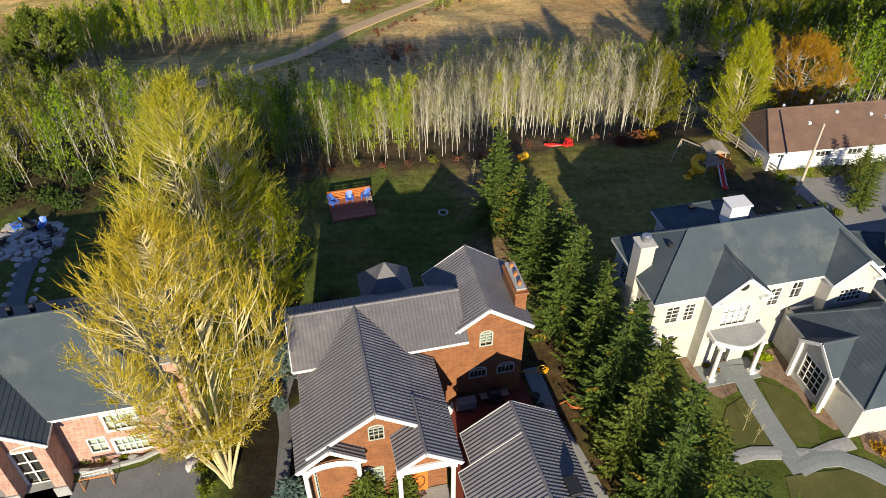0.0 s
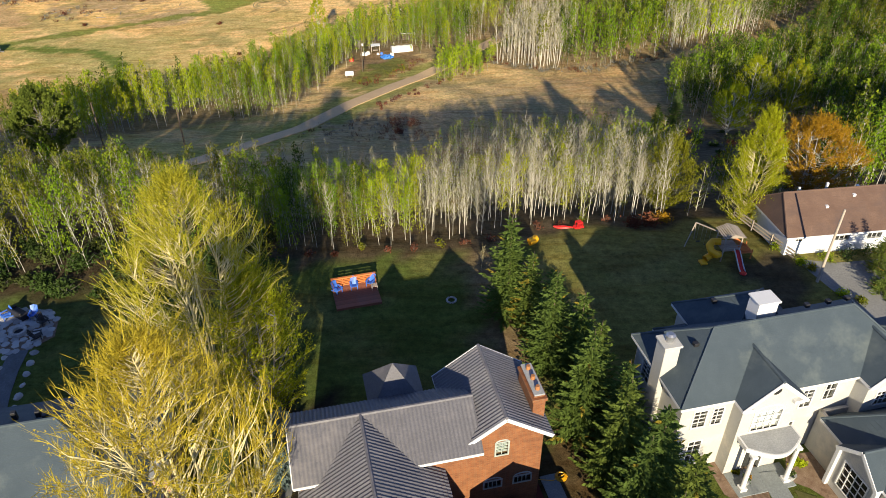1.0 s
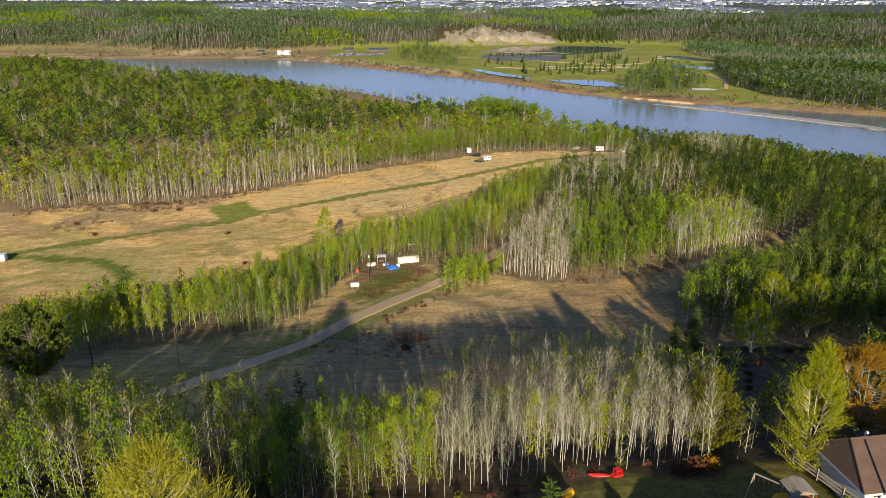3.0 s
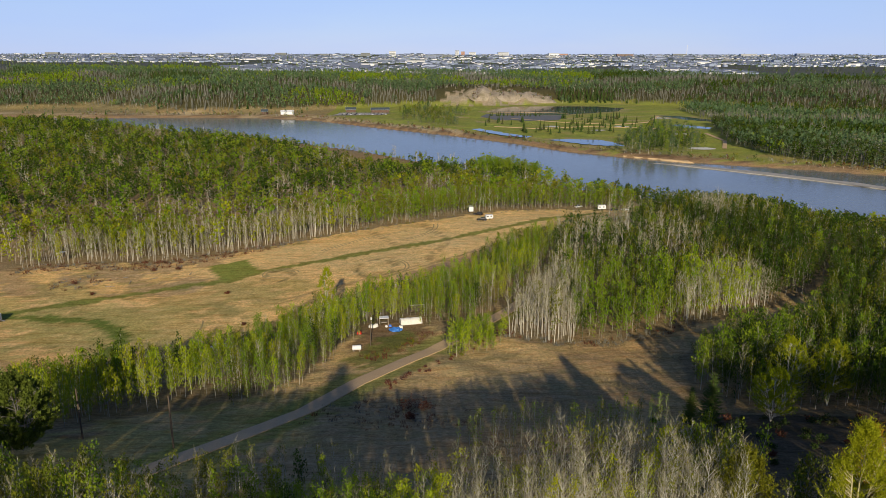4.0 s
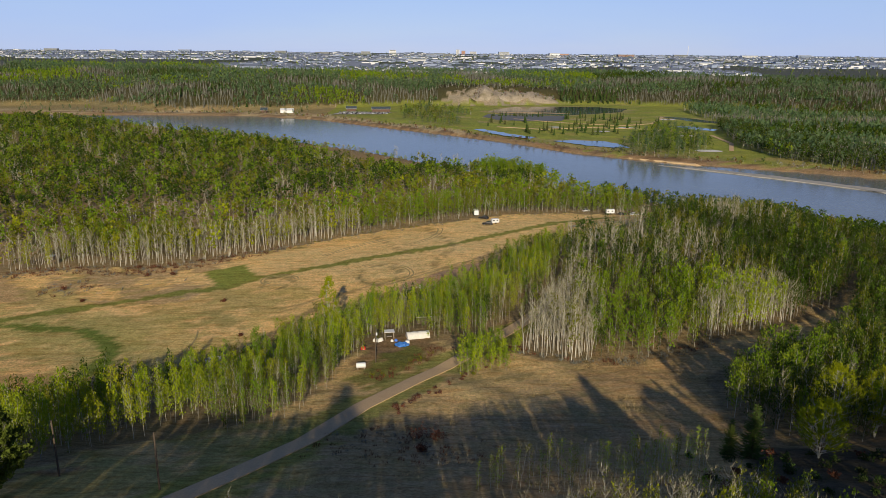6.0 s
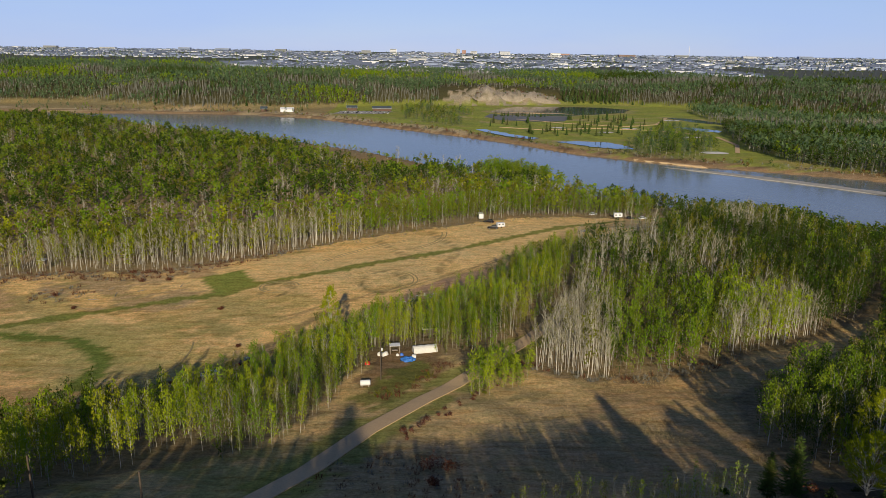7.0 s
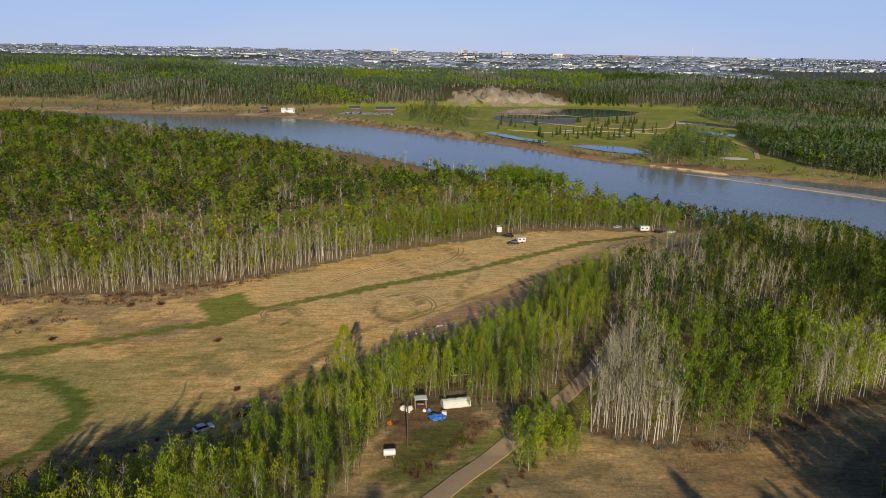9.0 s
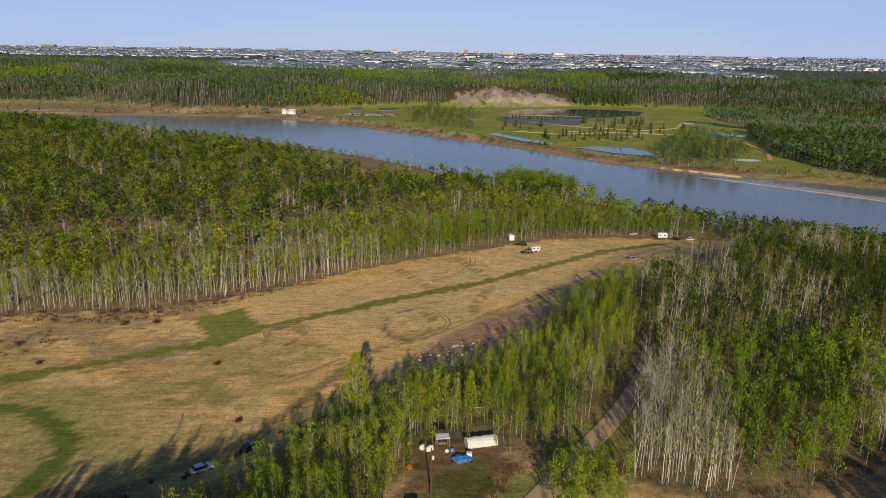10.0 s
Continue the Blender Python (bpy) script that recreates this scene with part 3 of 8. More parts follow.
# dark scrubby ground of the hollow, with its shade put into the colour
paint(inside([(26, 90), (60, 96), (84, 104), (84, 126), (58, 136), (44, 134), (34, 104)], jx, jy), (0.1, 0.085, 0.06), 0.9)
paint((jy > far_y + 26) & (jy < wall_y - 8) & (wobble(GX, GY, 12, 1, 11) > 0.22) & (GX > -120), (0.2, 0.27, 0.06), 0.5)
paint((np.abs(GY - 1045 + 0.25 * GX + wobble(GX, GY, 30, 10, 3)) < 5) & (GX > -60) & (GX < 280), (0.45, 0.38, 0.23), 0.8)
paint(inside(SHORE_CLEAR, jx, jy) | inside(ISLAND_CLEAR, jx, jy), (0.36, 0.28, 0.14))
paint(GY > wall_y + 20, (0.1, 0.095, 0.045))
paint(inside(CLIFF, GX + wobble(GX, GY, 9, 16), GY + wobble(GX, GY, 13, 22)) & (wobble(GX, GY, 11, 1, 6) > -0.35), (0.42, 0.36, 0.28))
paint((jy > 54) & (jy < 63) & (jx > 28.6) & (jx < 33.4), (0.07, 0.058, 0.045), 0.9)
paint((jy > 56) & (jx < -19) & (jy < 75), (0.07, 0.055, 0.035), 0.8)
# deep shade beside the brick house, put into the ground colour
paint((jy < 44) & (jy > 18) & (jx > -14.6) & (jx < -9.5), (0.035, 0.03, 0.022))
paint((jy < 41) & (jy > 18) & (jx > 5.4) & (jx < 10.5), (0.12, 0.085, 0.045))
# plain under the city, blue-grey because distance haze is put into the colour
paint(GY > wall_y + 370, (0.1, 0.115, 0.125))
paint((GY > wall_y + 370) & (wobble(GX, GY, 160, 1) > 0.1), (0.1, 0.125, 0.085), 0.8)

nx = len(xs)
i, j = np.meshgrid(np.arange(len(ys) - 1), np.arange(nx - 1), indexing="ij")
q = (i * nx + j).ravel()
quads = np.stack([q, q + 1, q + nx + 1, q + nx], 1)


def np_mesh(name, verts, faces, materials, mat_index=None, tint=None, smooth=False):
    """A mesh from arrays; faces all have the same number of corners."""
    me = bpy.data.meshes.new(name)
    k = faces.shape[1]
    me.vertices.add(len(verts))
    me.vertices.foreach_set("co", np.ascontiguousarray(verts, np.float32).ravel())
    me.loops.add(faces.size)
    me.loops.foreach_set("vertex_index", np.ascontiguousarray(faces, np.int32).ravel())
    me.polygons.add(len(faces))
    me.polygons.foreach_set("loop_start", np.arange(0, faces.size, k, dtype=np.int32))
    if mat_index is not None:
        me.polygons.foreach_set("material_index", np.ascontiguousarray(mat_index, np.int32))
    me.polygons.foreach_set("use_smooth", np.full(len(faces), smooth))
    for m in materials:
        me.materials.append(m)
    if tint is not None:
        me.attributes.new("tint", "FLOAT", "POINT").data.foreach_set("value", np.ascontiguousarray(tint, np.float32))
    me.update(calc_edges=True)
    return me


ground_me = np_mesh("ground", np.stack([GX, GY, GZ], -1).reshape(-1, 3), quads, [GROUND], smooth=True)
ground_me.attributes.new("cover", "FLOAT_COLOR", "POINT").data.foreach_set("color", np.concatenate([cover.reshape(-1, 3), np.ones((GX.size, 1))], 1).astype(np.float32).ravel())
tagged(new("ground", ground_me), "dry straw field, lawns and wooded slopes falling to a river", "ground", kind="structure")


def sheet(name, outline, z, material, label, category, kind="structure", step=None):
    """A level sheet with an irregular outline."""
    bm = bmesh.new()
    bm.faces.new([bm.verts.new((x, y, z)) for x, y in outline])
    bmesh.ops.triangulate(bm, faces=bm.faces[:])
    ob = part(name, bm, material)
    return tagged(ob, label, category, kind=kind)


def ribbon(name, pts, width, material, label, category="road", lift=0.06, thick=0.05, ragged=0.25):
    """A road or path that lies on the ground along a line, as a thin slab."""
    line = []
    for (ax, ay), (bx, by) in zip(pts, pts[1:]):
        n = max(1, int(math.hypot(bx - ax, by - ay) / 1.5))
        line += [(ax + (bx - ax) * k / n, ay + (by - ay) * k / n) for k in range(n)]
    line.append(pts[-1])
    s = Shape()
    rows = []
    for k, (x, y) in enumerate(line):
        ax, ay = line[max(k - 1, 0)]
        bx, by = line[min(k + 1, len(line) - 1)]
        d = math.hypot(bx - ax, by - ay)
        ox, oy = -(by - ay) / d, (bx - ax) / d
        row = []
        for side in (-1, -0.4, 0.4, 1):
            w = width / 2 * side * (1 + ragged * 0.3 * noise.noise((x * 0.3, y * 0.3, side * 5)))
            px, py = x + ox * w, y + oy * w
            row.append((px, py, z_at(px, py) + float(rough(px, py)) + lift + (0.03 if abs(side) < 0.5 else 0)))
        rows.append(row)
    v = [p for r in rows for p in r] + [(p[0], p[1], p[2] - thick - 0.3) for r in rows for p in r]
    n, k = len(rows), len(rows) * 4
    f = [(a * 4 + c, a * 4 + c + 1, a * 4 + c + 5, a * 4 + c + 4) for a in range(n - 1) for c in range(3)]
    f = [tuple(reversed(q)) for q in f]
    f += [(a * 4, a * 4 + 4, k + a * 4 + 4, k + a * 4) for a in range(n - 1)] + [(a * 4 + 3, k + a * 4 + 3, k + a * 4 + 7, a * 4 + 7) for a in range(n - 1)]
    return tagged(part(name, (v, f), material), label, category, kind="structure")


RUT = surface("worn_turf", (0.34, 0.26, 0.11), (0.42, 0.31, 0.14), 0.5, 4, 1.0, 0.5, 0.03, stain=(0.24, 0.22, 0.08))


def arc(cx, cy, r, a0, a1, squash=1.0):
    n = max(6, int(abs(a1 - a0) * r / 2.5))
    return [(cx + r * math.cos(a0 + (a1 - a0) * k / n), cy + squash * r * math.sin(a0 + (a1 - a0) * k / n)) for k in range(n + 1)]


for pts in (arc(-112, 222, 34, -0.9, 0.3), arc(-66, 284, 7, 0.3, 5.2), arc(-66, 284, 5.6, 0.3, 5.2), arc(-30, 292, 13, -0.6, 2.2), arc(-30, 292, 11.6, -0.6, 2.2), arc(40, 260, 112, 2.15, 2.6),
            arc(40, 260, 110.4, 2.15, 2.6), arc(-40, 364, 34, -0.9, 0.1), arc(-42, 364, 34, -0.9, 0.1), arc(150, 250, 125, 1.75, 2.4), arc(150, 250, 123.4, 1.75, 2.4)):
    ribbon("tyre_track", pts, 0.5, RUT, "worn tyre track in the straw field", "track", 0.04, ragged=0.9)
ribbon("road", ROAD, 3.7, DIRT, "packed pale dirt road through dry grass", lift=0.16, ragged=0.12)

# ---- river and ponds ----
river_line = [(x, float(lerp(x, NEAR_X, NEAR_Y)) - 3) for x in range(-900, 500, 25)] + [(x, float(lerp(x, FAR_X, FAR_Y)) + 3) for x in range(499, -901, -25)]
sheet("river", river_line, -52.6, RIVER, "wide blue-grey river with a smooth surface", "water")


def pond(points, label):
    ring = []
    for (ax, ay), (bx, by) in zip(points, points[1:] + points[:1]):
        ring += [(ax + (bx - ax) * k / 6 + random.uniform(-2, 2), ay + (by - ay) * k / 6 + random.uniform(-2, 2)) for k in range(6)]
    z = max(z_at(x, y) for x, y in ring) + 0.25
    return sheet("pond", ring, z, POND, label, "water")


pond([(62, 1130), (80, 1085), (120, 1062), (170, 1070), (262, 1130), (285, 1190), (250, 1228), (180, 1232), (110, 1222)], "dark still pond on the golf course")
pond([(30, 872), (40, 880), (66, 835), (92, 800), (86, 786), (60, 812)], "narrow blue pond beside the river bank")
pond([(106, 768), (128, 776), (158, 768), (172, 738), (172, 718), (150, 722), (128, 740)], "blue pond with a curved shore")
pond([(300, 1060), (330, 1050), (360, 985), (348, 962), (320, 1000)], "small dark pond beside the wood")
pond([(276, 925), (296, 930), (318, 892), (310, 876), (290, 888)], "narrow blue pond below the wood")


def island(points, z, label, name, material):
    s = Shape()
    c = (sum(p[0] for p in points) / len(points), sum(p[1] for p in points) / len(points))
    ring = []
    for (ax, ay), (bx, by) in zip(points, points[1:] + points[:1]):
        ring += [(ax + (bx - ax) * k / 5 + random.uniform(-1, 1), ay + (by - ay) * k / 5 + random.uniform(-1, 1)) for k in range(5)]
    n = len(ring)
    v = [(x, y, z - 1.4) for x, y in ring] + [(x + (c[0] - x) * 0.12, y + (c[1] - y) * 0.12, z + random.uniform(-0.1, 0.15)) for x, y in ring] + [(*c, z + 0.1)]
    s.add(v, [(k, (k + 1) % n, n + (k + 1) % n, n + k) for k in range(n)] + [(n + k, n + (k + 1) % n, 2 * n) for k in range(n)])
    return tagged(s.done(name, material), label, name.replace("_", " "), kind="structure")


sheet("gravel_flat", [(60, 1080), (100, 1062), (168, 1058), (160, 1020), (150, 985), (110, 978), (66, 992), (50, 1040)], -48.7, PAVING_DARK, "grey gravel flat beside the golf ponds", "gravel")
island([(168, 640), (200, 612), (242, 574), (290, 526), (318, 492), (326, 500), (300, 534), (250, 585), (205, 622)], -52.1, "long pale gravel bar in the river", "gravel_bar", GRAVEL)
island([(150, 682), (158, 672), (200, 640), (212, 632), (214, 640), (186, 662), (160, 690)], -51.6, "sandy spit along the river bank", "sand_bank", DIRT)
island([(60, 1096), (90, 1104), (150, 1100), (190, 1092), (160, 1110), (96, 1118)], -48.6, "low tan island in the pond", "pond_island", DIRT)

# ---- trees ----
RNG = np.random.default_rng(7)
TREE_MATS = [BARK_PALE, LEAF_LIME, LEAF_GREEN, LEAF_OLIVE, LEAF_RUST, LEAF_BARE, BARK_GREY, LEAF_DARK, LEAF_RED, LEAF_DEEP, LEAF_ASHEN, LEAF_YELLOW, LEAF_HAZY, LEAF_STRAW]
BARK_I, LIME_I, GREEN_I, OLIVE_I, RUST_I, BARE_I, GREY_I, DARK_I, RED_I, DEEP_I, ASHEN_I, YELLOW_I, FAR_I, STRAW_I = range(14)


class Plant:
    """Triangles of a plant, gathered with a material for each."""
    def __init__(self):
        self.v, self.t, self.m, self.n = [], [], [], 0

    def tris(self, v, t, m):
        self.v.append(np.asarray(v, float))
        self.t.append(np.asarray(t) + self.n)
        self.m.append(np.full(len(t), m))
        self.n += len(v)

    def tube(self, pts, radii, sides, m):
        pts = np.asarray(pts, float)
        a = np.arange(sides) * 2 * np.pi / sides
        d = np.gradient(pts, axis=0)
        d /= np.linalg.norm(d, axis=1)[:, None] + 1e-9
        ref = np.where(np.abs(d[:, 2:3]) > 0.9, [[1.0, 0, 0]], [[0, 0, 1.0]])
        e1 = np.cross(d, ref)
        e1 /= np.linalg.norm(e1, axis=1)[:, None]
        e2 = np.cross(d, e1)
        v = pts[:, None] + np.asarray(radii)[:, None, None] * (np.cos(a)[None, :, None] * e1[:, None] + np.sin(a)[None, :, None] * e2[:, None])
        t = []
        for i in range(len(pts) - 1):
            for k in range(sides):
                p, q, r, s = i * sides + k, i * sides + (k + 1) % sides, (i + 1) * sides + (k + 1) % sides, (i + 1) * sides + k
                t += [(p, q, r), (p, r, s)]
        self.tris(v.reshape(-1, 3), t, m)

    def spike(self, a, b, w, m):
        """Thin tapering twigs from the points a to the points b."""
        a, b = np.atleast_2d(a), np.atleast_2d(b)
        d = b - a
        side = np.cross(d, RNG.normal(size=d.shape))
        side *= (w / 2) / (np.linalg.norm(side, axis=1)[:, None] + 1e-9)
        v = np.stack([a - side, a + side, b], 1).reshape(-1, 3)
        self.tris(v, np.arange(len(v)).reshape(-1, 3), m)

    def leaves(self, p, size, m, tall=1.0, flat=0.0):
        """One small clump of leaf at each point, turned at random."""
        p = np.atleast_2d(p)
        k = len(p)
        n = RNG.normal(size=(k, 3))
        n[:, 2] += flat
        n /= np.linalg.norm(n, axis=1)[:, None]
        u = np.cross(n, RNG.normal(size=(k, 3)))
        u /= np.linalg.norm(u, axis=1)[:, None] + 1e-9
        w = np.cross(n, u)
        s = (size * RNG.uniform(0.6, 1.3, k))[:, None]
        v = np.stack([p + u * s * 0.6, p - u * s * 0.35 + w * s * 0.5, p - u * s * 0.35 - w * s * 0.5], 1)
        if tall != 1.0:
            v[:, :, 2] = p[:, None, 2] + (v[:, :, 2] - p[:, None, 2]) * tall
        self.tris(v.reshape(-1, 3), np.arange(3 * k).reshape(-1, 3), m)

    def arrays(self):
        return np.concatenate(self.v), np.concatenate(self.t), np.concatenate(self.m)


def aspen(lod, leafy, h=10.0):
    """Slender pale trunk, steep branches, a narrow rounded crown, leaf by leafy (0 bare to 1 full)."""
    p = Plant()
    n = (6, 5, 4, 2)[lod]
    lean = RNG.normal(size=2) * 0.06 * h
    zz = np.linspace(0, 1, n)
    path = np.stack([lean[0] * zz ** 1.5 + RNG.normal(size=n) * 0.09 * zz, lean[1] * zz ** 1.5 + RNG.normal(size=n) * 0.09 * zz, h * 0.97 * zz], 1)
    r0 = (0.037, 0.045, 0.055 if leafy > 0.6 else 0.075, 0.05 if leafy > 0.6 else 0.075)[lod] * RNG.uniform(0.75, 1.2)
    p.tube(path, r0 * (1 - 0.85 * zz), (5, 4, 3, 3)[lod], GREY_I if leafy > 0.6 and RNG.uniform() < (0.3, 0.4, 0.5, 0.75)[lod] else BARK_I)
    full = leafy > 0.3
    nb = (30, 18, 10, 7)[lod]
    low = (RNG.uniform(0.04, 0.24) if lod < 3 else RNG.uniform(0.2, 0.42)) if full else RNG.uniform(0.25, 0.45)
    widest = h * (RNG.uniform(0.09, 0.14) * (1.35 if lod == 3 else 1.0) if full else RNG.uniform(0.07, 0.12))
    start, end = [], []
    for k in range(nb):
        u = (k + RNG.uniform(0, 1)) / nb
        f = low + (0.96 - low) * u
        a, steep = k * 2.4 + RNG.uniform(-0.9, 0.9), RNG.uniform(0.35, 0.8) * (1 - 0.3 * u)
        reach = widest * (0.25 + 0.75 * math.sin(math.pi * min(1.0, 0.12 + 0.88 * u ** 0.8))) * RNG.uniform(0.55, 1.15)
        s = np.array([np.interp(f, zz, path[:, 0]), np.interp(f, zz, path[:, 1]), f * h * 0.97])
        e = s + reach * np.array([math.cos(a), math.sin(a), min(1.0 / math.tan(steep), 1.6)])
        start.append(s)
        end.append(e)
    start, end = np.array(start), np.array(end)
    p.spike(start, end, (0.045, 0.055, 0.08, 0.13)[lod], GREY_I if leafy > 0.6 else BARK_I)
    if full:
        nt = (70, 40, 18, 0)[lod]
    else:
        nt = (190, 110, 48, 16)[lod]
    if nt:
        k, f = RNG.integers(0, nb, nt), RNG.uniform(0.15, 1, nt)[:, None]
        s = start[k] + (end[k] - start[k]) * f
        d = (end[k] - start[k]) / np.linalg.norm(end[k] - start[k], axis=1)[:, None] + RNG.normal(size=(nt, 3)) * 0.42 + [0, 0, 0.45]
        p.spike(s, s + d * RNG.uniform(0.25, 0.8, nt)[:, None] * (1, 1.1, 1.4, 1.9)[lod], (0.024, 0.032, 0.055, 0.11)[lod], LIME_I if full else BARE_I)
    nl = int((560, 290, 190, 46)[lod] * leafy)
    if nl:
        k, f = RNG.integers(0, nb, nl), RNG.uniform(0.25, 1.12, nl)[:, None]
        c = start[k] + (end[k] - start[k]) * f + RNG.normal(size=(nl, 3)) * (0.24, 0.27, 0.33, 0.5)[lod]
        p.leaves(c, (0.15, 0.22, 0.3, 0.85)[lod], LIME_I, (1.6, 1.6, 1.5, 1.15)[lod])
    return p.arrays()


def far_tree(leafy):
    """A round-headed tree, or an upright bare one, for the far valley side."""
    p = Plant()
    h = 12.0
    if not leafy:
        k = 6
        a = RNG.uniform(0, 6.28, k)
        r = RNG.uniform(0.2, 1.7, k)
        foot = np.stack([0.25 * np.cos(a), 0.25 * np.sin(a), RNG.uniform(0, 3, k)], 1)
        p.spike(foot, np.stack([r * np.cos(a), r * np.sin(a), h * RNG.uniform(0.7, 1.0, k)], 1), 0.55, ASHEN_I)
        c = np.stack([r * np.cos(a), r * np.sin(a), h * RNG.uniform(0.5, 0.85, k)], 1)
        p.leaves(c[:3], 0.9, ASHEN_I, 1.6)
        return p.arrays()
    p.spike([[0, 0, 0]], [[0.2, 0, h * 0.7]], 0.35, BARK_I)
    k = 11
    u = (np.arange(k) + RNG.uniform(0, 1, k)) / k
    r = (0.3 + 2.3 * np.sin(np.pi * (0.15 + 0.8 * u))) * RNG.uniform(0.5, 1.0, k)
    a = np.arange(k) * 2.4 + RNG.uniform(0, 1, k)
    c = np.stack([r * np.cos(a), r * np.sin(a), h * (0.34 + 0.6 * u)], 1)
    p.leaves(c, 2.1, LIME_I, 1.15)
    return p.arrays()


def shrub(n, size, leaf_size, m, twigs=30):
    """A low bush of twigs and leaves, wider than high."""
    p = Plant()
    a, e = RNG.uniform(0, 6.28, twigs), RNG.uniform(0.1, 1.2, twigs)
    tip = np.stack([np.cos(a) * np.sin(e), np.sin(a) * np.sin(e), np.cos(e) * 0.8], 1) * RNG.uniform(0.6, 1, twigs)[:, None] * size
    p.spike(tip * 0.05, tip, 0.05, GREY_I)
    k = RNG.integers(0, twigs, n)
    c = tip[k] * RNG.uniform(0.35, 1.05, n)[:, None] + RNG.normal(size=(n, 3)) * 0.12 * size
    c[:, 2] = np.abs(c[:, 2])
    p.leaves(c, leaf_size, m)
    return p.arrays()


def far_conifer():
    p = Plant()
    h = 10.0
    for k in range(5):
        z, r = 1 + k * 1.9, 2.3 * (1 - k / 5.2)
        a = np.arange(4) * 1.57 + k
        tip = np.stack([r * np.cos(a), r * np.sin(a), np.full(4, z - 0.5)], 1)
        v = np.concatenate([tip, [[0, 0, z + 2.4]]])
        p.tris(v, [(i, (i + 1) % 4, 4) for i in range(4)], LIME_I)
    return p.arrays()


class Wood:
    """Many plants gathered into one mesh."""
    def __init__(self):
        self.v, self.t, self.m, self.c, self.n = [], [], [], [], 0

    def plant(self, template, x, y, scale, turn, leaf_mat=None, wide=1.0, z=None):
        v, t, m = template
        c, s = math.cos(turn), math.sin(turn)
        w = v * scale
        out = np.empty_like(w)
        out[:, 0], out[:, 1] = (w[:, 0] * c - w[:, 1] * s) * wide + x, (w[:, 0] * s + w[:, 1] * c) * wide + y
        out[:, 2] = w[:, 2] + (z if z is not None else z_at(x, y)) - 0.15
        self.v.append(out)
        self.t.append(t + self.n)
        self.m.append(np.where(m == LIME_I, leaf_mat, m) if leaf_mat is not None else m)
        self.c.append(np.full(len(v), RNG.uniform()))
        self.n += len(v)

    def done(self, name, label, category):
        me = np_mesh(name, np.concatenate(self.v), np.concatenate(self.t), TREE_MATS, np.concatenate(self.m), np.concatenate(self.c))
        return tagged(new(name, me), label, category, kind="stuff")


FULL = [[aspen(l, RNG.uniform(0.8, 1.0)) for _ in range(6)] for l in range(4)]
HALF = [[aspen(l, RNG.uniform(0.35, 0.5)) for _ in range(5)] for l in range(4)]
BARE_T = [[aspen(l, RNG.uniform(0.0, 0.08)) for _ in range(6)] for l in range(4)]
FAR_FULL, FAR_BARE = [far_tree(True) for _ in range(5)], [far_tree(False) for _ in range(4)]
FAR_CONE = [far_conifer() for _ in range(2)]


def scatter(poly, spacing, keep=1.0):
    """Jittered places inside an outline."""
    x0, x1 = min(p[0] for p in poly), max(p[0] for p in poly)
    y0, y1 = min(p[1] for p in poly), max(p[1] for p in poly)
    gx, gy = np.meshgrid(np.arange(x0, x1, spacing), np.arange(y0, y1, spacing))
    gx, gy = gx + RNG.uniform(-0.5, 0.5, gx.shape) * spacing, gy + RNG.uniform(-0.5, 0.5, gy.shape) * spacing
    ok = inside(poly, gx, gy) & (RNG.uniform(size=gx.shape) < keep)
    return np.stack([gx[ok], gy[ok]], 1)


def edge_gap(x, y):
    """How far a place lies behind the straw field's far edge."""
    return y - float(lerp(x, (-172, -152, -120, -87, -43, 10, 64, 106), (291, 300, 300, 319, 357, 390, 416, 418)))


def left_mix(x, y):
    """Woods beyond the field: bare pale trunks along its edge, then olive and lime heads, then deeper green towards the river."""
    d = edge_gap(x, y) + 22 * noise.noise((x * 0.03, y * 0.03, 12.0))
    n = noise.noise((x * 0.045, y * 0.045, 4.0)) + 0.4 * noise.noise((x * 0.13, y * 0.13, 6.0)) + RNG.normal() * 0.16
    r = RNG.uniform()
    if x > -45 and d < 60:
        return ("full", GREEN_I if r < 0.45 else OLIVE_I) if r < 0.72 else (("half", OLIVE_I) if r < 0.88 else ("bare", OLIVE_I))
    if d < 22:
        return ("bare", OLIVE_I) if r < 0.68 else (("half", OLIVE_I) if r < 0.88 else ("full", YELLOW_I))
    if d < 90:
        if n > 0.16:
            return ("bare", OLIVE_I) if r < 0.85 else ("half", OLIVE_I)
        return ("half", OLIVE_I) if r < 0.1 else ("full", YELLOW_I if n < -0.2 and r < 0.4 else (GREEN_I if r < 0.62 else OLIVE_I))
    if d < 108:
        return None if r < 0.35 else (("bare", OLIVE_I) if n > 0.05 else ("full", DEEP_I if r < 0.8 else GREEN_I))
    if n > 0.42:
        return "bare", OLIVE_I
    return None if n < -0.5 else ("full", DEEP_I if r < 0.5 else (OLIVE_I if r < 0.68 else GREEN_I))


def east_mix(x, y):
    """Woods right of the meadow: green with olive and bare patches."""
    n = noise.noise((x * 0.03, y * 0.03, 21.0)) + 0.4 * noise.noise((x * 0.1, y * 0.1, 23.0)) + RNG.normal() * 0.16
    r = RNG.uniform()
    if n > 0.46:
        return "bare", OLIVE_I
    if n > 0.28:
        return ("half", OLIVE_I) if r < 0.6 else ("full", OLIVE_I)
    return "full", DEEP_I if r < 0.78 else (GREEN_I if r < 0.9 else OLIVE_I)


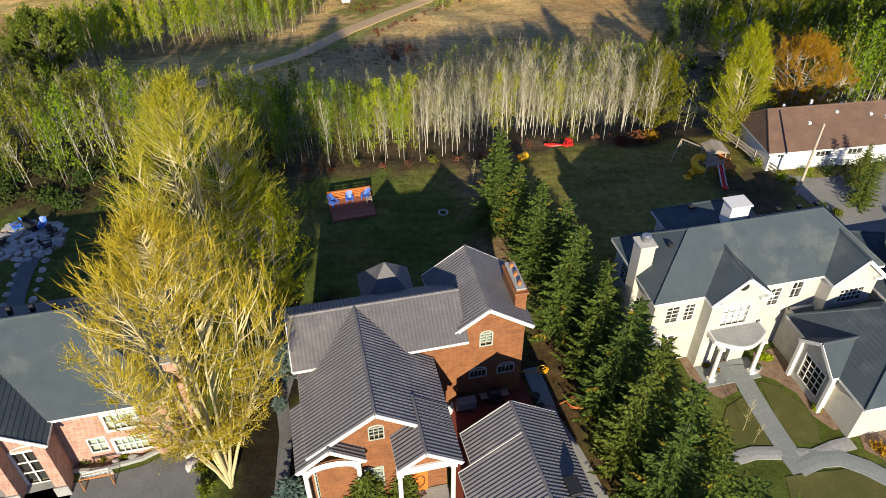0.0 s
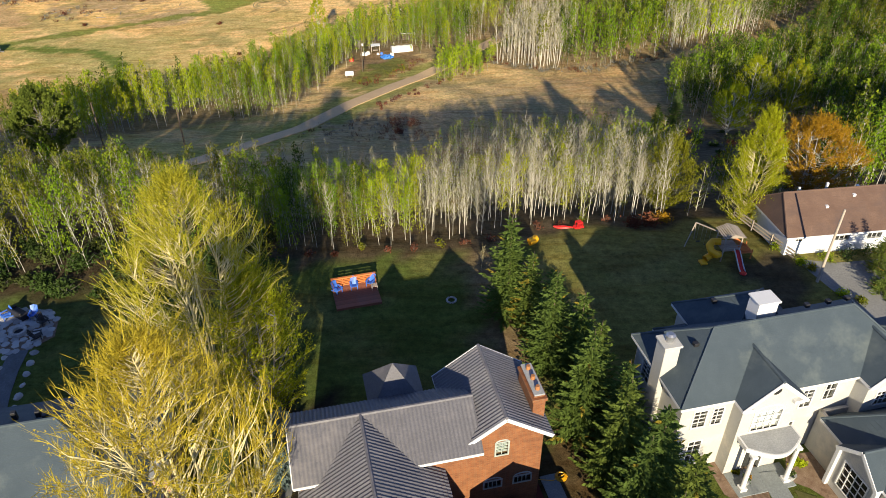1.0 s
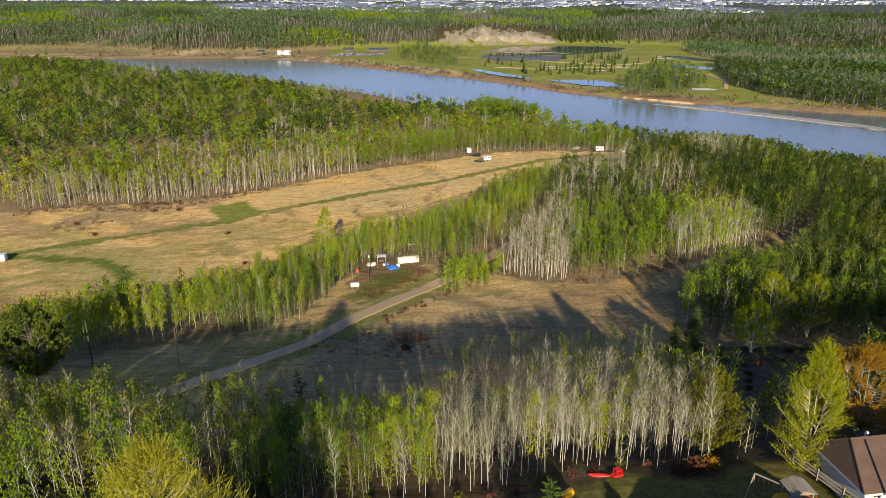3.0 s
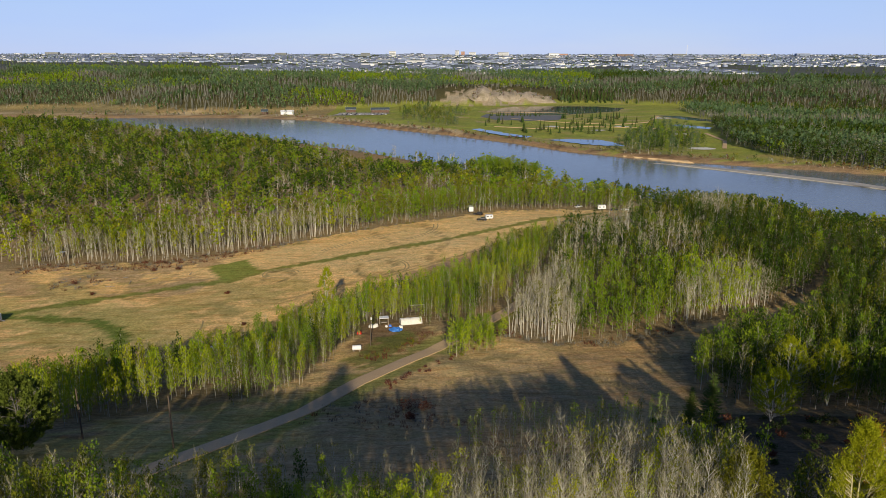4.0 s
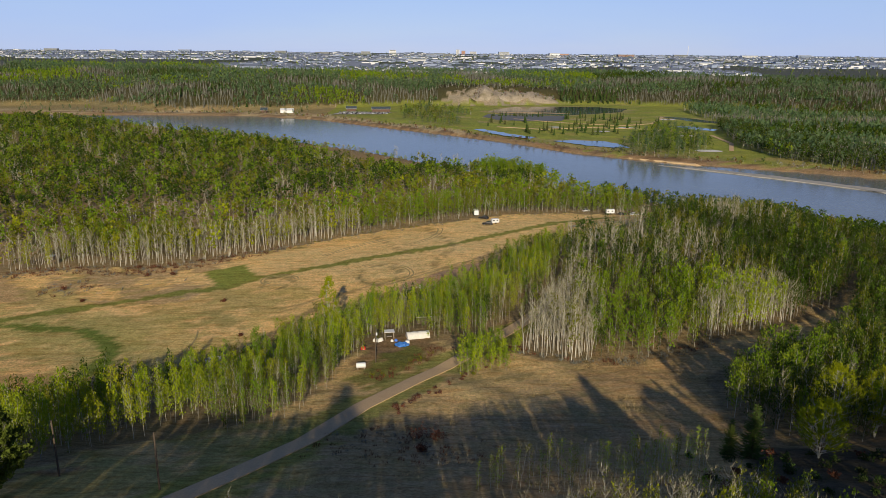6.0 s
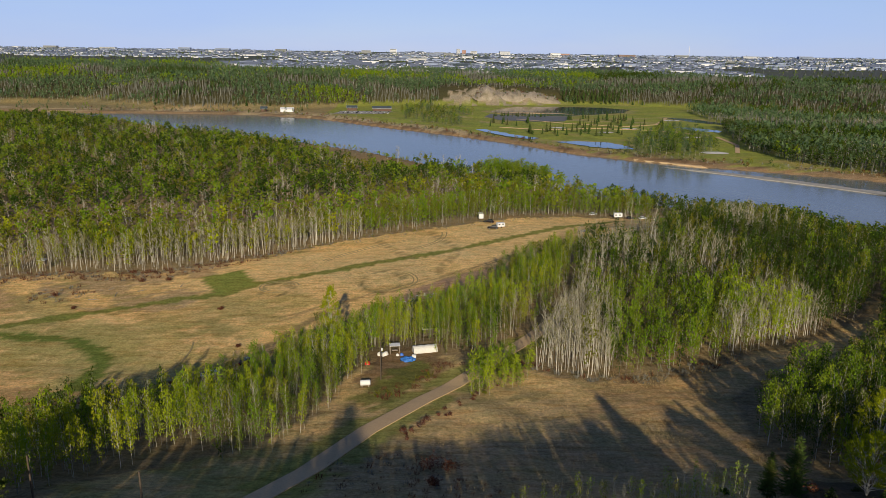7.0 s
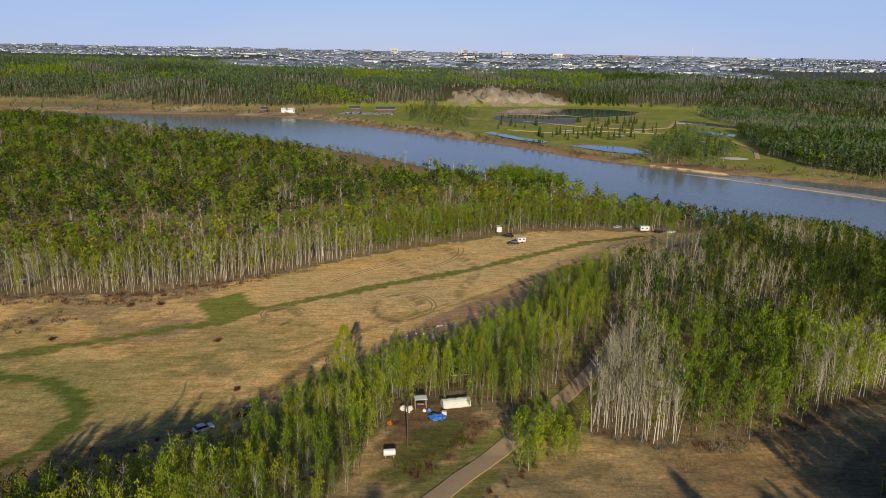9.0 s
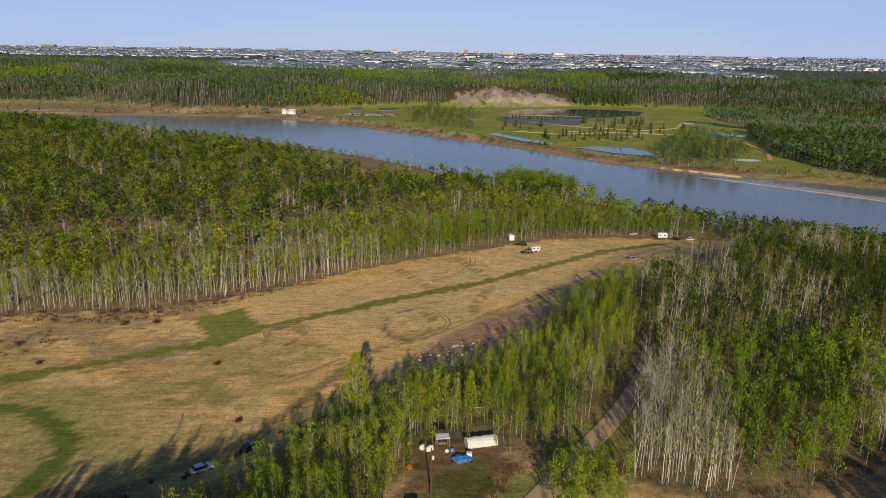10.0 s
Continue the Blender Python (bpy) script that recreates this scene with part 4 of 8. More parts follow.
def grove_mix(x, y):
    """What grows where: patches of bare, leafing and full trees. Returns (kind, leaf material)."""
    n = noise.noise((x * 0.035, y * 0.035, 3.0)) + 0.35 * noise.noise((x * 0.12, y * 0.12, 9.0)) + RNG.normal() * 0.13
    m = noise.noise((x * 0.03 + 40, y * 0.03, 1.0)) + RNG.normal() * 0.15
    if n > 0.16:
        return "bare", OLIVE_I
    if n > -0.02:
        return "half", OLIVE_I if m > -0.1 else LIME_I
    return "full", LIME_I if m > 0.22 else (GREEN_I if m > -0.12 else OLIVE_I)


def near_mix(x, y):
    """The wood behind the lawns, along the row: dark leafing, lime, bare, then mixed."""
    r = RNG.uniform()
    x = x + 2.5 * noise.noise((x * 0.2, y * 0.2, 2.0))
    if x < -22:
        return ("half", OLIVE_I) if r < 0.25 else (("full", OLIVE_I if r < 0.6 else GREEN_I) if r < 0.88 else ("bare", OLIVE_I))
    if x < -9.5:
        return ("full", GREEN_I if r < 0.55 else (DEEP_I if r < 0.75 else OLIVE_I)) if r < 0.88 else ("bare", OLIVE_I)
    if x < -3.5:
        return ("full", YELLOW_I if r < 0.4 else LIME_I) if r < 0.66 else (("bare", OLIVE_I) if r < 0.85 else ("full", GREEN_I))
    if x < 24:
        return ("bare", OLIVE_I) if r < 0.84 else (("half", OLIVE_I if r < 0.93 else YELLOW_I) if r < 0.97 else ("full", YELLOW_I))
    return ("bare", OLIVE_I) if r < 0.2 else (("half", OLIVE_I) if r < 0.6 else ("full", GREEN_I if r < 0.8 else OLIVE_I))


STOCK = {"full": FULL, "half": HALF, "bare": BARE_T}


def sow(wood, poly, spacing, lod, mix, tall=(0.8, 1.15), wide=1.0, keep=1.0, avoid=()):
    for x, y in scatter(poly, spacing, keep):
        if any(bool(inside(a, np.float64(x), np.float64(y))) for a in avoid):
            continue
        grows = mix(x, y)
        if grows is None:
            continue
        kind, mat = grows
        stock = STOCK[kind][lod]
        grow = (tallness(x) if lod == 1 and y < 100 and x < 40 else 1.0) + 0.3 * noise.noise((x * 0.07, y * 0.07, 30.0)) + 0.2 * noise.noise((x * 0.02, y * 0.02, 31.0)) 
        wood.plant(stock[int(RNG.integers(len(stock)))], x, y, RNG.uniform(*tall) * grow, RNG.uniform(0, 6.28), mat, wide)


# the row of aspens behind the lawns: each a tree of its own
NEAR_FRONT = [(-22, 63.5), (-9.7, 64), (-0.5, 65), (2.4, 67), (10.4, 70), (19, 70), (24, 72), (24, 79), (10, 78.5), (-6, 74.5), (-22, 74)]
solo = {}


def solo_mesh(kind, k, mat):
    key = (kind, k, mat)
    if key not in solo:
        v, t, m = STOCK[kind][0][k]
        woody = (m == BARK_I) | (m == GREY_I)
        out = []
        for name, keep in (("trunk", woody), ("crown", ~woody)):
            used = np.unique(t[keep])
            back = np.zeros(len(v), int)
            back[used] = np.arange(len(used))
            out.append(np_mesh(name, v[used], back[t[keep]], TREE_MATS, np.where(m == LIME_I, mat, m)[keep]))
        solo[key] = out
    return solo[key]


TREE_WORDS = {("full", YELLOW_I): "slender aspen with pale trunk and yellow-green leaves", ("half", YELLOW_I): "aspen just coming into yellow-green leaf", ("full", OLIVE_I): "slender aspen in olive leaf", ("full", LIME_I): "slender aspen with pale trunk and fresh lime leaves", ("full", GREEN_I): "slender aspen in dense green leaf", ("half", LIME_I): "aspen just coming into lime leaf", ("full", DEEP_I): "slender aspen in deep green leaf", ("half", OLIVE_I): "aspen just coming into olive leaf",
              ("bare", OLIVE_I): "leafless aspen with whitish-grey trunk and twigs"}
for x, y in scatter(NEAR_FRONT, 1.42, 0.95):
    kind, mat = near_mix(x, y)
    trunk, crown = solo_mesh(kind, int(RNG.integers(len(STOCK[kind][0]))), mat)
    s = RNG.uniform(0.72, 1.15) * float(lerp(x, (-40, -24, -16, -3, 6, 25), (0.74, 0.74, 0.72, 0.72, 0.84, 0.9)))
    t = thing("aspen_tree", TREE_WORDS.get((kind, mat), "young aspen tree"), "tree", (x, y, z_at(x, y) - 0.15), math.degrees(RNG.uniform(0, 6.28)), "aspens behind the lawns")
    t.scale = (s, s, s)
    new("trunk", trunk).parent = t
    new("crown", crown).parent = t



def tallness(x):
    """Young, low aspens on the left, taller ones on the right."""
    return float(lerp(x, (-40, -24, -16, -3, 6, 25), (0.74, 0.74, 0.72, 0.72, 0.84, 0.9)))


near_wood = Wood()
sow(near_wood, [(-22, 74), (-6, 74.5), (10, 78.5), (24, 79), (32, 88), (32, 98), (28, 101), (24, 101), (10, 94), (4, 88), (-4, 84), (-22, 84), (-24, 82)], 1.75, 1, near_mix)
sow(near_wood, [(-85, 60), (-44, 59), (-22, 63), (-22, 74), (-24, 82), (-22, 85), (-40, 86), (-52, 86), (-85, 92)], 2.0, 1, near_mix, (0.8, 1.1))
sow(near_wood, [(24, 72), (46, 81), (46, 91), (44, 90), (36, 88)], 2.6, 1, lambda x, y: ("half", OLIVE_I) if RNG.uniform() < 0.3 else ("full", OLIVE_I if RNG.uniform() < 0.3 else DEEP_I), (0.5, 0.8), 1.25)
sow(near_wood, [(47, 82), (70, 86), (110, 96), (112, 112), (80, 106), (60, 99), (47, 93)], 2.4, 1, lambda x, y: ("full", GREEN_I if RNG.uniform() < 0.5 else DEEP_I) if RNG.uniform() < 0.85 else ("half", OLIVE_I), (1.05, 1.5), 1.2)
sow(near_wood, [(47, 152), (50, 143), (58, 139), (74, 136), (100, 128), (110, 150), (92, 186), (78, 185), (64, 174), (54, 166)], 2.3, 1, lambda x, y: ("full", GREEN_I if RNG.uniform() < 0.45 else DEEP_I) if RNG.uniform() < 0.84 else (("half", OLIVE_I) if RNG.uniform() < 0.6 else ("bare", OLIVE_I)), (0.8, 1.25), 1.1)
sow(near_wood, [(-2, 112), (10, 110), (28, 116), (36, 124), (30, 128), (14, 123), (0, 118)], 2.1, 1, lambda x, y: ("bare", OLIVE_I) if RNG.uniform() < 0.4 else ("half", LIME_I if RNG.uniform() < 0.6 else OLIVE_I), (0.5, 0.8), 0.8)
sow(near_wood, [(-34, 85), (-22, 85), (-4, 85), (4, 89), (6, 96), (-8, 92), (-22, 93), (-34, 92)], 2.2, 1, lambda x, y: ("bare", OLIVE_I) if RNG.uniform() < 0.75 else ("half", OLIVE_I), (0.7, 0.95), 0.9)
near_wood.done("aspen_wood", "dense aspen wood on the slope, bare and budding", "wood")

def belt_mix(x, y):
    """The belt along the field: patches of lime, green and olive heads, a few bare."""
    n = noise.noise((x * 0.06, y * 0.06, 14.0)) + RNG.normal() * 0.14
    r = RNG.uniform()
    if r < 0.16:
        return ("bare", OLIVE_I) if r < 0.07 else ("half", OLIVE_I)
    return "full", LIME_I if n > 0.3 else (YELLOW_I if n > 0.12 else (GREEN_I if n > -0.2 else (DEEP_I if r < 0.55 else OLIVE_I)))


AVOID = [CAMP, FIELD, [(-80, 168), (-62, 172), (-55, 190), (-62, 206), (-82, 198)], [(-72, 180), (-59, 180), (-50, 196), (-44, 214), (-62, 222)]]
belt = Wood()
BELT = [(-90, 134), (-66, 124), (-60, 135), (-51, 147), (-43, 140), (-36, 143), (-31, 160), (-28, 178), (-27, 206), (-10, 207), (-4, 197), (5, 202), (10, 212), (20, 226), (30, 252), (40, 296),
        (64, 330), (28, 297), (1, 254), (-22, 231), (-42, 222), (-50, 203), (-62, 180), (-78, 168), (-92, 158)]
sow(belt, [(-150, 118), (-92, 126), (-90, 134), (-92, 158), (-150, 150)], 3.0, 2, lambda x, y: ("bare", OLIVE_I) if RNG.uniform() < 0.7 else ("half", OLIVE_I), (0.3, 0.7), 1.1, avoid=AVOID)
sow(belt, BELT, 2.15, 1, belt_mix, (0.55, 1.15), 0.95, avoid=AVOID)
belt.done("aspen_belt", "belt of green-leafed aspens along the straw field", "wood")
right = Wood()
RIGHT = [(13, 189), (25, 185), (38, 185), (55, 194), (65, 202), (76, 208), (92, 217), (108, 228), (124, 246), (150, 300), (140, 396), (124, 404), (98, 372), (66, 330), (42, 296), (32, 250), (22, 222)]


def right_mix(x, y):
    if x < 29 + 0.1 * (y - 187) and y < 236:
        return ("bare", OLIVE_I) if RNG.uniform() < 0.85 else ("half", OLIVE_I)
    if x < 62 and y < 240:
        return ("full", GREEN_I if RNG.uniform() < 0.8 else DEEP_I) if RNG.uniform() < 0.95 else ("half", OLIVE_I)
    if x < 75 and y > 245 and RNG.uniform() < 0.5:
        return "bare", OLIVE_I
    return east_mix(x, y) if y > 240 or x > 90 else grove_mix(x, y)


FIELD_SIDE = [(40, 294), (66, 328), (98, 370), (124, 402), (142, 396), (118, 366), (86, 326), (58, 290)]
sow(right, RIGHT, 2.75, 2, right_mix, (0.7, 1.35), 0.95, avoid=[FIELD_SIDE])
sow(right, FIELD_SIDE, 3.0, 2, lambda x, y: ("bare", OLIVE_I) if RNG.uniform() < 0.7 else ("half", OLIVE_I), (0.4, 0.75), 1.0)
sow(right, [(13, 189), (25, 185), (29, 186), (36, 204), (40, 222), (34, 240), (24, 224)], 2.0, 2, lambda x, y: ("bare", OLIVE_I), (0.85, 1.25), 0.9)
sow(right, [(62, 200), (76, 208), (94, 219), (96, 236), (76, 230), (62, 216)], 1.9, 2, lambda x, y: ("bare", OLIVE_I), (0.8, 1.2), 0.9)
sow(right, [(84, 187), (100, 168), (130, 200), (165, 260), (152, 300), (128, 254), (112, 224), (97, 203)], 2.6, 2, east_mix, (0.75, 1.15), 1.05)
sow(right, [(-3, 172), (9, 178), (13, 190), (5, 196), (-3, 186), (0, 178)], 2.0, 2, lambda x, y: ("full", LIME_I if RNG.uniform() < 0.5 else GREEN_I), (0.5, 0.75), 1.2)
sow(right, [(85, 150), (128, 225), (165, 305), (205, 312), (165, 215), (120, 140), (100, 110)], 4.0, 2, east_mix, (0.5, 1.3), 1.1, 0.85)
right.done("hillside_wood", "mixed aspen wood, bare grey and fresh green", "wood")
mid = Wood()
LEFT = [(-240, 306), (-172, 292), (-152, 301), (-120, 301), (-87, 320), (-43, 358), (10, 391), (64, 417), (106, 419), (112, 440), (90, 480), (40, 560), (0, 590), (-30, 540), (-64, 555), (-92, 590), (-150, 690), (-250, 772), (-300, 795), (-450, 895), (-610, 905), (-420, 560)]
sow(mid, LEFT, 5.2, 3, left_mix, (0.65, 1.35), 1.3, avoid=[ISLAND_CLEAR, SHORE_CLEAR])
sow(mid, [(-172, 292), (-152, 301), (-120, 301), (-87, 320), (-43, 358), (10, 391), (64, 417), (106, 419), (104, 432), (60, 430), (0, 404), (-60, 368), (-100, 336), (-170, 318)], 2.7, 2, left_mix, (0.85, 1.45), 0.85)
sow(mid, [(112, 440), (124, 412), (142, 398), (150, 300), (200, 330), (255, 300), (300, 290), (280, 322), (202, 398), (160, 438), (98, 492), (90, 480)], 4.0, 3, east_mix, (0.65, 1.15), 1.2, 0.9)
sow(mid, [(14, 545), (42, 536), (70, 540), (66, 565), (36, 570)], 3.2, 2, lambda x, y: ("full", GREEN_I), (1.3, 1.7), 1.6)
sow(mid, [(-60, 640), (-20, 606), (0, 596), (30, 566), (0, 580), (-50, 630)], 7, 2, lambda x, y: ("bare", OLIVE_I) if RNG.uniform() < 0.6 else ("half", OLIVE_I), (1.0, 1.4), 1.5)
mid.done("riverside_wood", "broad spring woods between the field and the river", "wood")

def brush(m, n, size):
    """Upright leafless sticks from one foot."""
    p = Plant()
    a, e = RNG.uniform(0, 6.28, n), RNG.uniform(0.05, 0.75, n)
    tip = np.stack([np.cos(a) * np.sin(e), np.sin(a) * np.sin(e), np.cos(e)], 1) * (size * RNG.uniform(0.5, 1.0, n))[:, None]
    foot = np.stack([np.cos(a), np.sin(a), 0 * a], 1) * 0.3 * size
    p.spike(foot, foot + tip, 0.09 * size, m)
    return p.arrays()


BRUSH = {m: [brush(m, 22, 1.0) for _ in range(3)] for m in (RED_I, ASHEN_I, OLIVE_I)}
TUFTS = [brush(STRAW_I, 4, 0.6) for _ in range(6)]
low = Wood()
for poly, spacing, mats, tall in (([(-172, 282), (-150, 291), (-120, 289), (-100, 299), (-87, 312), (-70, 328), (-72, 336), (-100, 316), (-120, 303), (-172, 300)], 1.9, (RED_I, RED_I, ASHEN_I), (0.6, 1.6)),
                                  ([(-70, 328), (-43, 350), (10, 383), (64, 409), (64, 418), (10, 393), (-43, 360), (-72, 336)], 2.2, (ASHEN_I, OLIVE_I, ASHEN_I), (0.5, 1.1)),
                                  ([(-122, 160), (-92, 168), (-72, 184), (-80, 204), (-104, 192), (-124, 178)], 2.2, (RED_I, ASHEN_I, RED_I), (0.5, 1.3)),
                                  ([(-19, 170), (-12, 180), (-6, 190), (-2, 194), (-9, 194), (-16, 184), (-24, 174)], 1.6, (RED_I, RED_I, OLIVE_I), (0.6, 1.3)),
                                  ([(10, 190), (25, 183), (38, 183), (55, 191), (65, 199), (65, 203), (54, 196), (37, 188), (25, 188), (12, 194)], 1.7, (ASHEN_I, RED_I, ASHEN_I), (0.5, 1.4)),
                                  ([(-30, 126), (-12, 122), (4, 128), (2, 140), (-14, 146), (-26, 140)], 1.8, (RED_I, ASHEN_I, RED_I), (0.4, 1.0)),
                                  ([(-148, 262), (-132, 266), (-126, 280), (-140, 284), (-150, 276)], 2.4, (RED_I, ASHEN_I), (0.6, 1.5))):
    for x, y in scatter(poly, spacing, 0.8):
        low.plant(BRUSH[mats[int(RNG.integers(len(mats)))]][int(RNG.integers(3))], x, y, RNG.uniform(*tall), RNG.uniform(0, 6), None, 1.2)
low.done("brush", "reddish and grey leafless brush along the wood edges", "brush")
straw = Wood()
for x, y in scatter([(-30, 112), (27, 114), (38, 122), (45, 140), (52, 176), (74, 195), (92, 198), (122, 230), (120, 244), (88, 222), (63, 203), (49, 191), (34, 189), (13, 193), (-3, 180), (-14, 164), (-26, 142)], 0.8, 0.9):
    if noise.noise((x * 0.16, y * 0.16, 40.0)) > -0.2:
        straw.plant(TUFTS[int(RNG.integers(6))], x, y, RNG.uniform(0.5, 1.1), RNG.uniform(0, 6), None, 1.2)
straw.done("dry_grass", "tall dry straw grass of the meadow", "grass")

far = Wood()


def sow_far(poly, spacing, mix, tall=(0.8, 1.2), keep=1.0, avoid=()):
    for x, y in scatter(poly, spacing, keep):
        if any(bool(inside(a, np.float64(x), np.float64(y))) for a in avoid):
            continue
        kind, mat = mix(x, y)
        stock = {"bare": FAR_BARE, "cone": FAR_CONE}.get(kind, FAR_FULL)
        far.plant(stock[int(RNG.integers(len(stock)))], x, y, RNG.uniform(*tall), RNG.uniform(0, 6.28), mat)


def far_mix(x, y):
    n = noise.noise((x * 0.007, y * 0.012, 5.0)) + 0.5 * noise.noise((x * 0.025, y * 0.03, 8.0)) + RNG.normal() * 0.16
    if n > 0.16:
        return "bare", OLIVE_I
    m = noise.noise((x * 0.005 + 9, y * 0.008, 2.0)) + 0.4 * noise.noise((x * 0.02, y * 0.02, 17.0)) + RNG.normal() * 0.12
    if m < -0.3:
        return "cone", DARK_I
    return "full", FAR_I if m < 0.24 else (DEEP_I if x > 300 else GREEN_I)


wall_front = [(x, float(lerp(x, WALL_X, WALL_Y)) + 4) for x in range(-860, 860, 30)]
wall_back = [(x, float(lerp(x, WALL_X, WALL_Y)) + 400) for x in range(840, -880, -30)]
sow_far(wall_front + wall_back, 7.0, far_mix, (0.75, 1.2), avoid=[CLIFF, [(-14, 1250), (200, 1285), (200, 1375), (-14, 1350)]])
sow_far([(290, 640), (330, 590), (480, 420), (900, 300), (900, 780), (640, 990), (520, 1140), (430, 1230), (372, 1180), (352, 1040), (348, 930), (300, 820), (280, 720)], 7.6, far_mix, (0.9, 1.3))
for poly, sp in (([(-60, 985), (0, 905), (20, 900), (10, 1010), (-60, 1080)], 8), ([(-70, 1090), (30, 1040), (40, 1080), (-40, 1190)], 8)):
    for x, y in scatter(poly, sp, 0.9):
        far.plant(FULL[2][int(RNG.integers(6))], x, y, RNG.uniform(0.7, 1.3), RNG.uniform(0, 6), (GREEN_I, FAR_I, DEEP_I, OLIVE_I)[int(RNG.integers(4))], 1.7)
for x, y in scatter([(152, 692), (172, 674), (212, 668), (250, 700), (264, 800), (262, 850), (240, 865), (200, 790), (170, 730)], 7.0, 0.75):
    far.plant(FULL[2][int(RNG.integers(6))], x, y, RNG.uniform(1.0, 1.8), RNG.uniform(0, 6), (GREEN_I, FAR_I, DEEP_I)[int(RNG.integers(3))], 1.5)
for x, y in scatter([(286, 640), (330, 590), (400, 520), (430, 560), (380, 640), (352, 800), (350, 930), (330, 930), (300, 820), (280, 720)], 5.2, 0.9):
    far.plant(FULL[3][int(RNG.integers(6))], x, y, RNG.uniform(0.9, 1.4), RNG.uniform(0, 6), (DEEP_I, DARK_I, DEEP_I, FAR_I)[int(RNG.integers(4))], 1.3)


def firs(poly, spacing, tall, keep=0.8):
    """Small dark firs of the golf course."""
    for x, y in scatter(poly, spacing, keep):
        v, t, m = SMALL_FIRS[int(RNG.integers(2))]
        far.plant((v, t, m), x, y, RNG.uniform(*tall) * 1.2, RNG.uniform(0, 6), DARK_I)


SMALL_FIRS = [far_conifer() for _ in range(2)]
for poly, spacing, tall in (([(78, 850), (100, 815), (150, 810), (196, 830), (190, 880), (110, 885)], 15, (0.5, 0.95)), ([(56, 1046), (132, 1040), (136, 1052), (58, 1060)], 7, (0.45, 0.7)), ([(140, 1010), (210, 980), (250, 1000), (230, 1040), (150, 1040)], 14, (0.5, 0.9)),
                            ([(150, 900), (230, 880), (280, 960), (230, 985), (160, 960)], 16, (0.5, 0.9)), ([(40, 905), (80, 900), (110, 960), (60, 1000)], 17, (0.4, 0.8)), ([(170, 690), (250, 720), (255, 800), (200, 760)], 14, (0.7, 1.1))):
    firs(poly, spacing, tall)
sow_far([(-620, 1070), (-380, 1068), (-180, 1060), (-200, 1110), (-400, 1085), (-640, 1150)], 12, far_mix, (0.4, 0.8), 0.45)
for k in range(620):                                   # scrub along the river banks
    x = RNG.uniform(-520, 420)
    y = float(lerp(x, FAR_X, FAR_Y)) + 8 + abs(RNG.normal()) * 14
    far.plant(FAR_FULL[int(RNG.integers(5))], x, y, RNG.uniform(0.12, 0.4), RNG.uniform(0, 6), (ASHEN_I, OLIVE_I, DARK_I, RED_I)[int(RNG.integers(4))], 1.6)
for k in range(260):
    x = RNG.uniform(-300, 250)
    y = float(lerp(x, NEAR_X, NEAR_Y)) - 6 - abs(RNG.normal()) * 9
    far.plant(FAR_FULL[int(RNG.integers(5))], x, y, RNG.uniform(0.2, 0.55), RNG.uniform(0, 6), (ASHEN_I, OLIVE_I, GREEN_I)[int(RNG.integers(3))], 1.4)
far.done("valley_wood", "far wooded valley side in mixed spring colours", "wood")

# ---- houses ----
def wall(parent, p0, p1, z0, z1, material, openings=(), th=0.25, name="wall"):
    """A wall whose outer face runs from p0 to p1 with the room on its left; openings are (from, to, bottom, top) along it."""
    a, b = Vector((*p0, 0)), Vector((*p1, 0))
    length, m = (b - a).length, Matrix.Translation(a) @ (b - a).to_track_quat("X", "Z").to_matrix().to_4x4()
    su = sorted({0.004, length - 0.004, *(v for o in openings for v in o[:2])})
    sz = sorted({z0, z1, *(v for o in openings for v in o[2:4])})
    nu, nz = len(su), len(sz)

    def solid(i, j):
        if not (0 <= i < nu - 1 and 0 <= j < nz - 1):
            return False
        u, z = (su[i] + su[i + 1]) / 2, (sz[j] + sz[j + 1]) / 2
        return not any(o[0] < u < o[1] and o[2] < z < o[3] for o in openings)
    v = [m @ Vector((u, y, z)) for y in (0, th) for z in sz for u in su]

    def at(i, j, back):
        return back * nu * nz + j * nu + i
    f = []
    for j in range(nz - 1):
        for i in range(nu - 1):
            if not solid(i, j):
                continue
            f += [(at(i, j, 0), at(i + 1, j, 0), at(i + 1, j + 1, 0), at(i, j + 1, 0)), (at(i, j + 1, 1), at(i + 1, j + 1, 1), at(i + 1, j, 1), at(i, j, 1))]
            for di, dj, (p, q) in ((-1, 0, ((i, j + 1), (i, j))), (1, 0, ((i + 1, j), (i + 1, j + 1))), (0, -1, ((i, j), (i + 1, j))), (0, 1, ((i + 1, j + 1), (i, j + 1)))):
                if not solid(i + di, j + dj):
                    f.append((at(*p, 0), at(*p, 1), at(*q, 1), at(*q, 0)))
    return part(name, (v, f), material, parent)


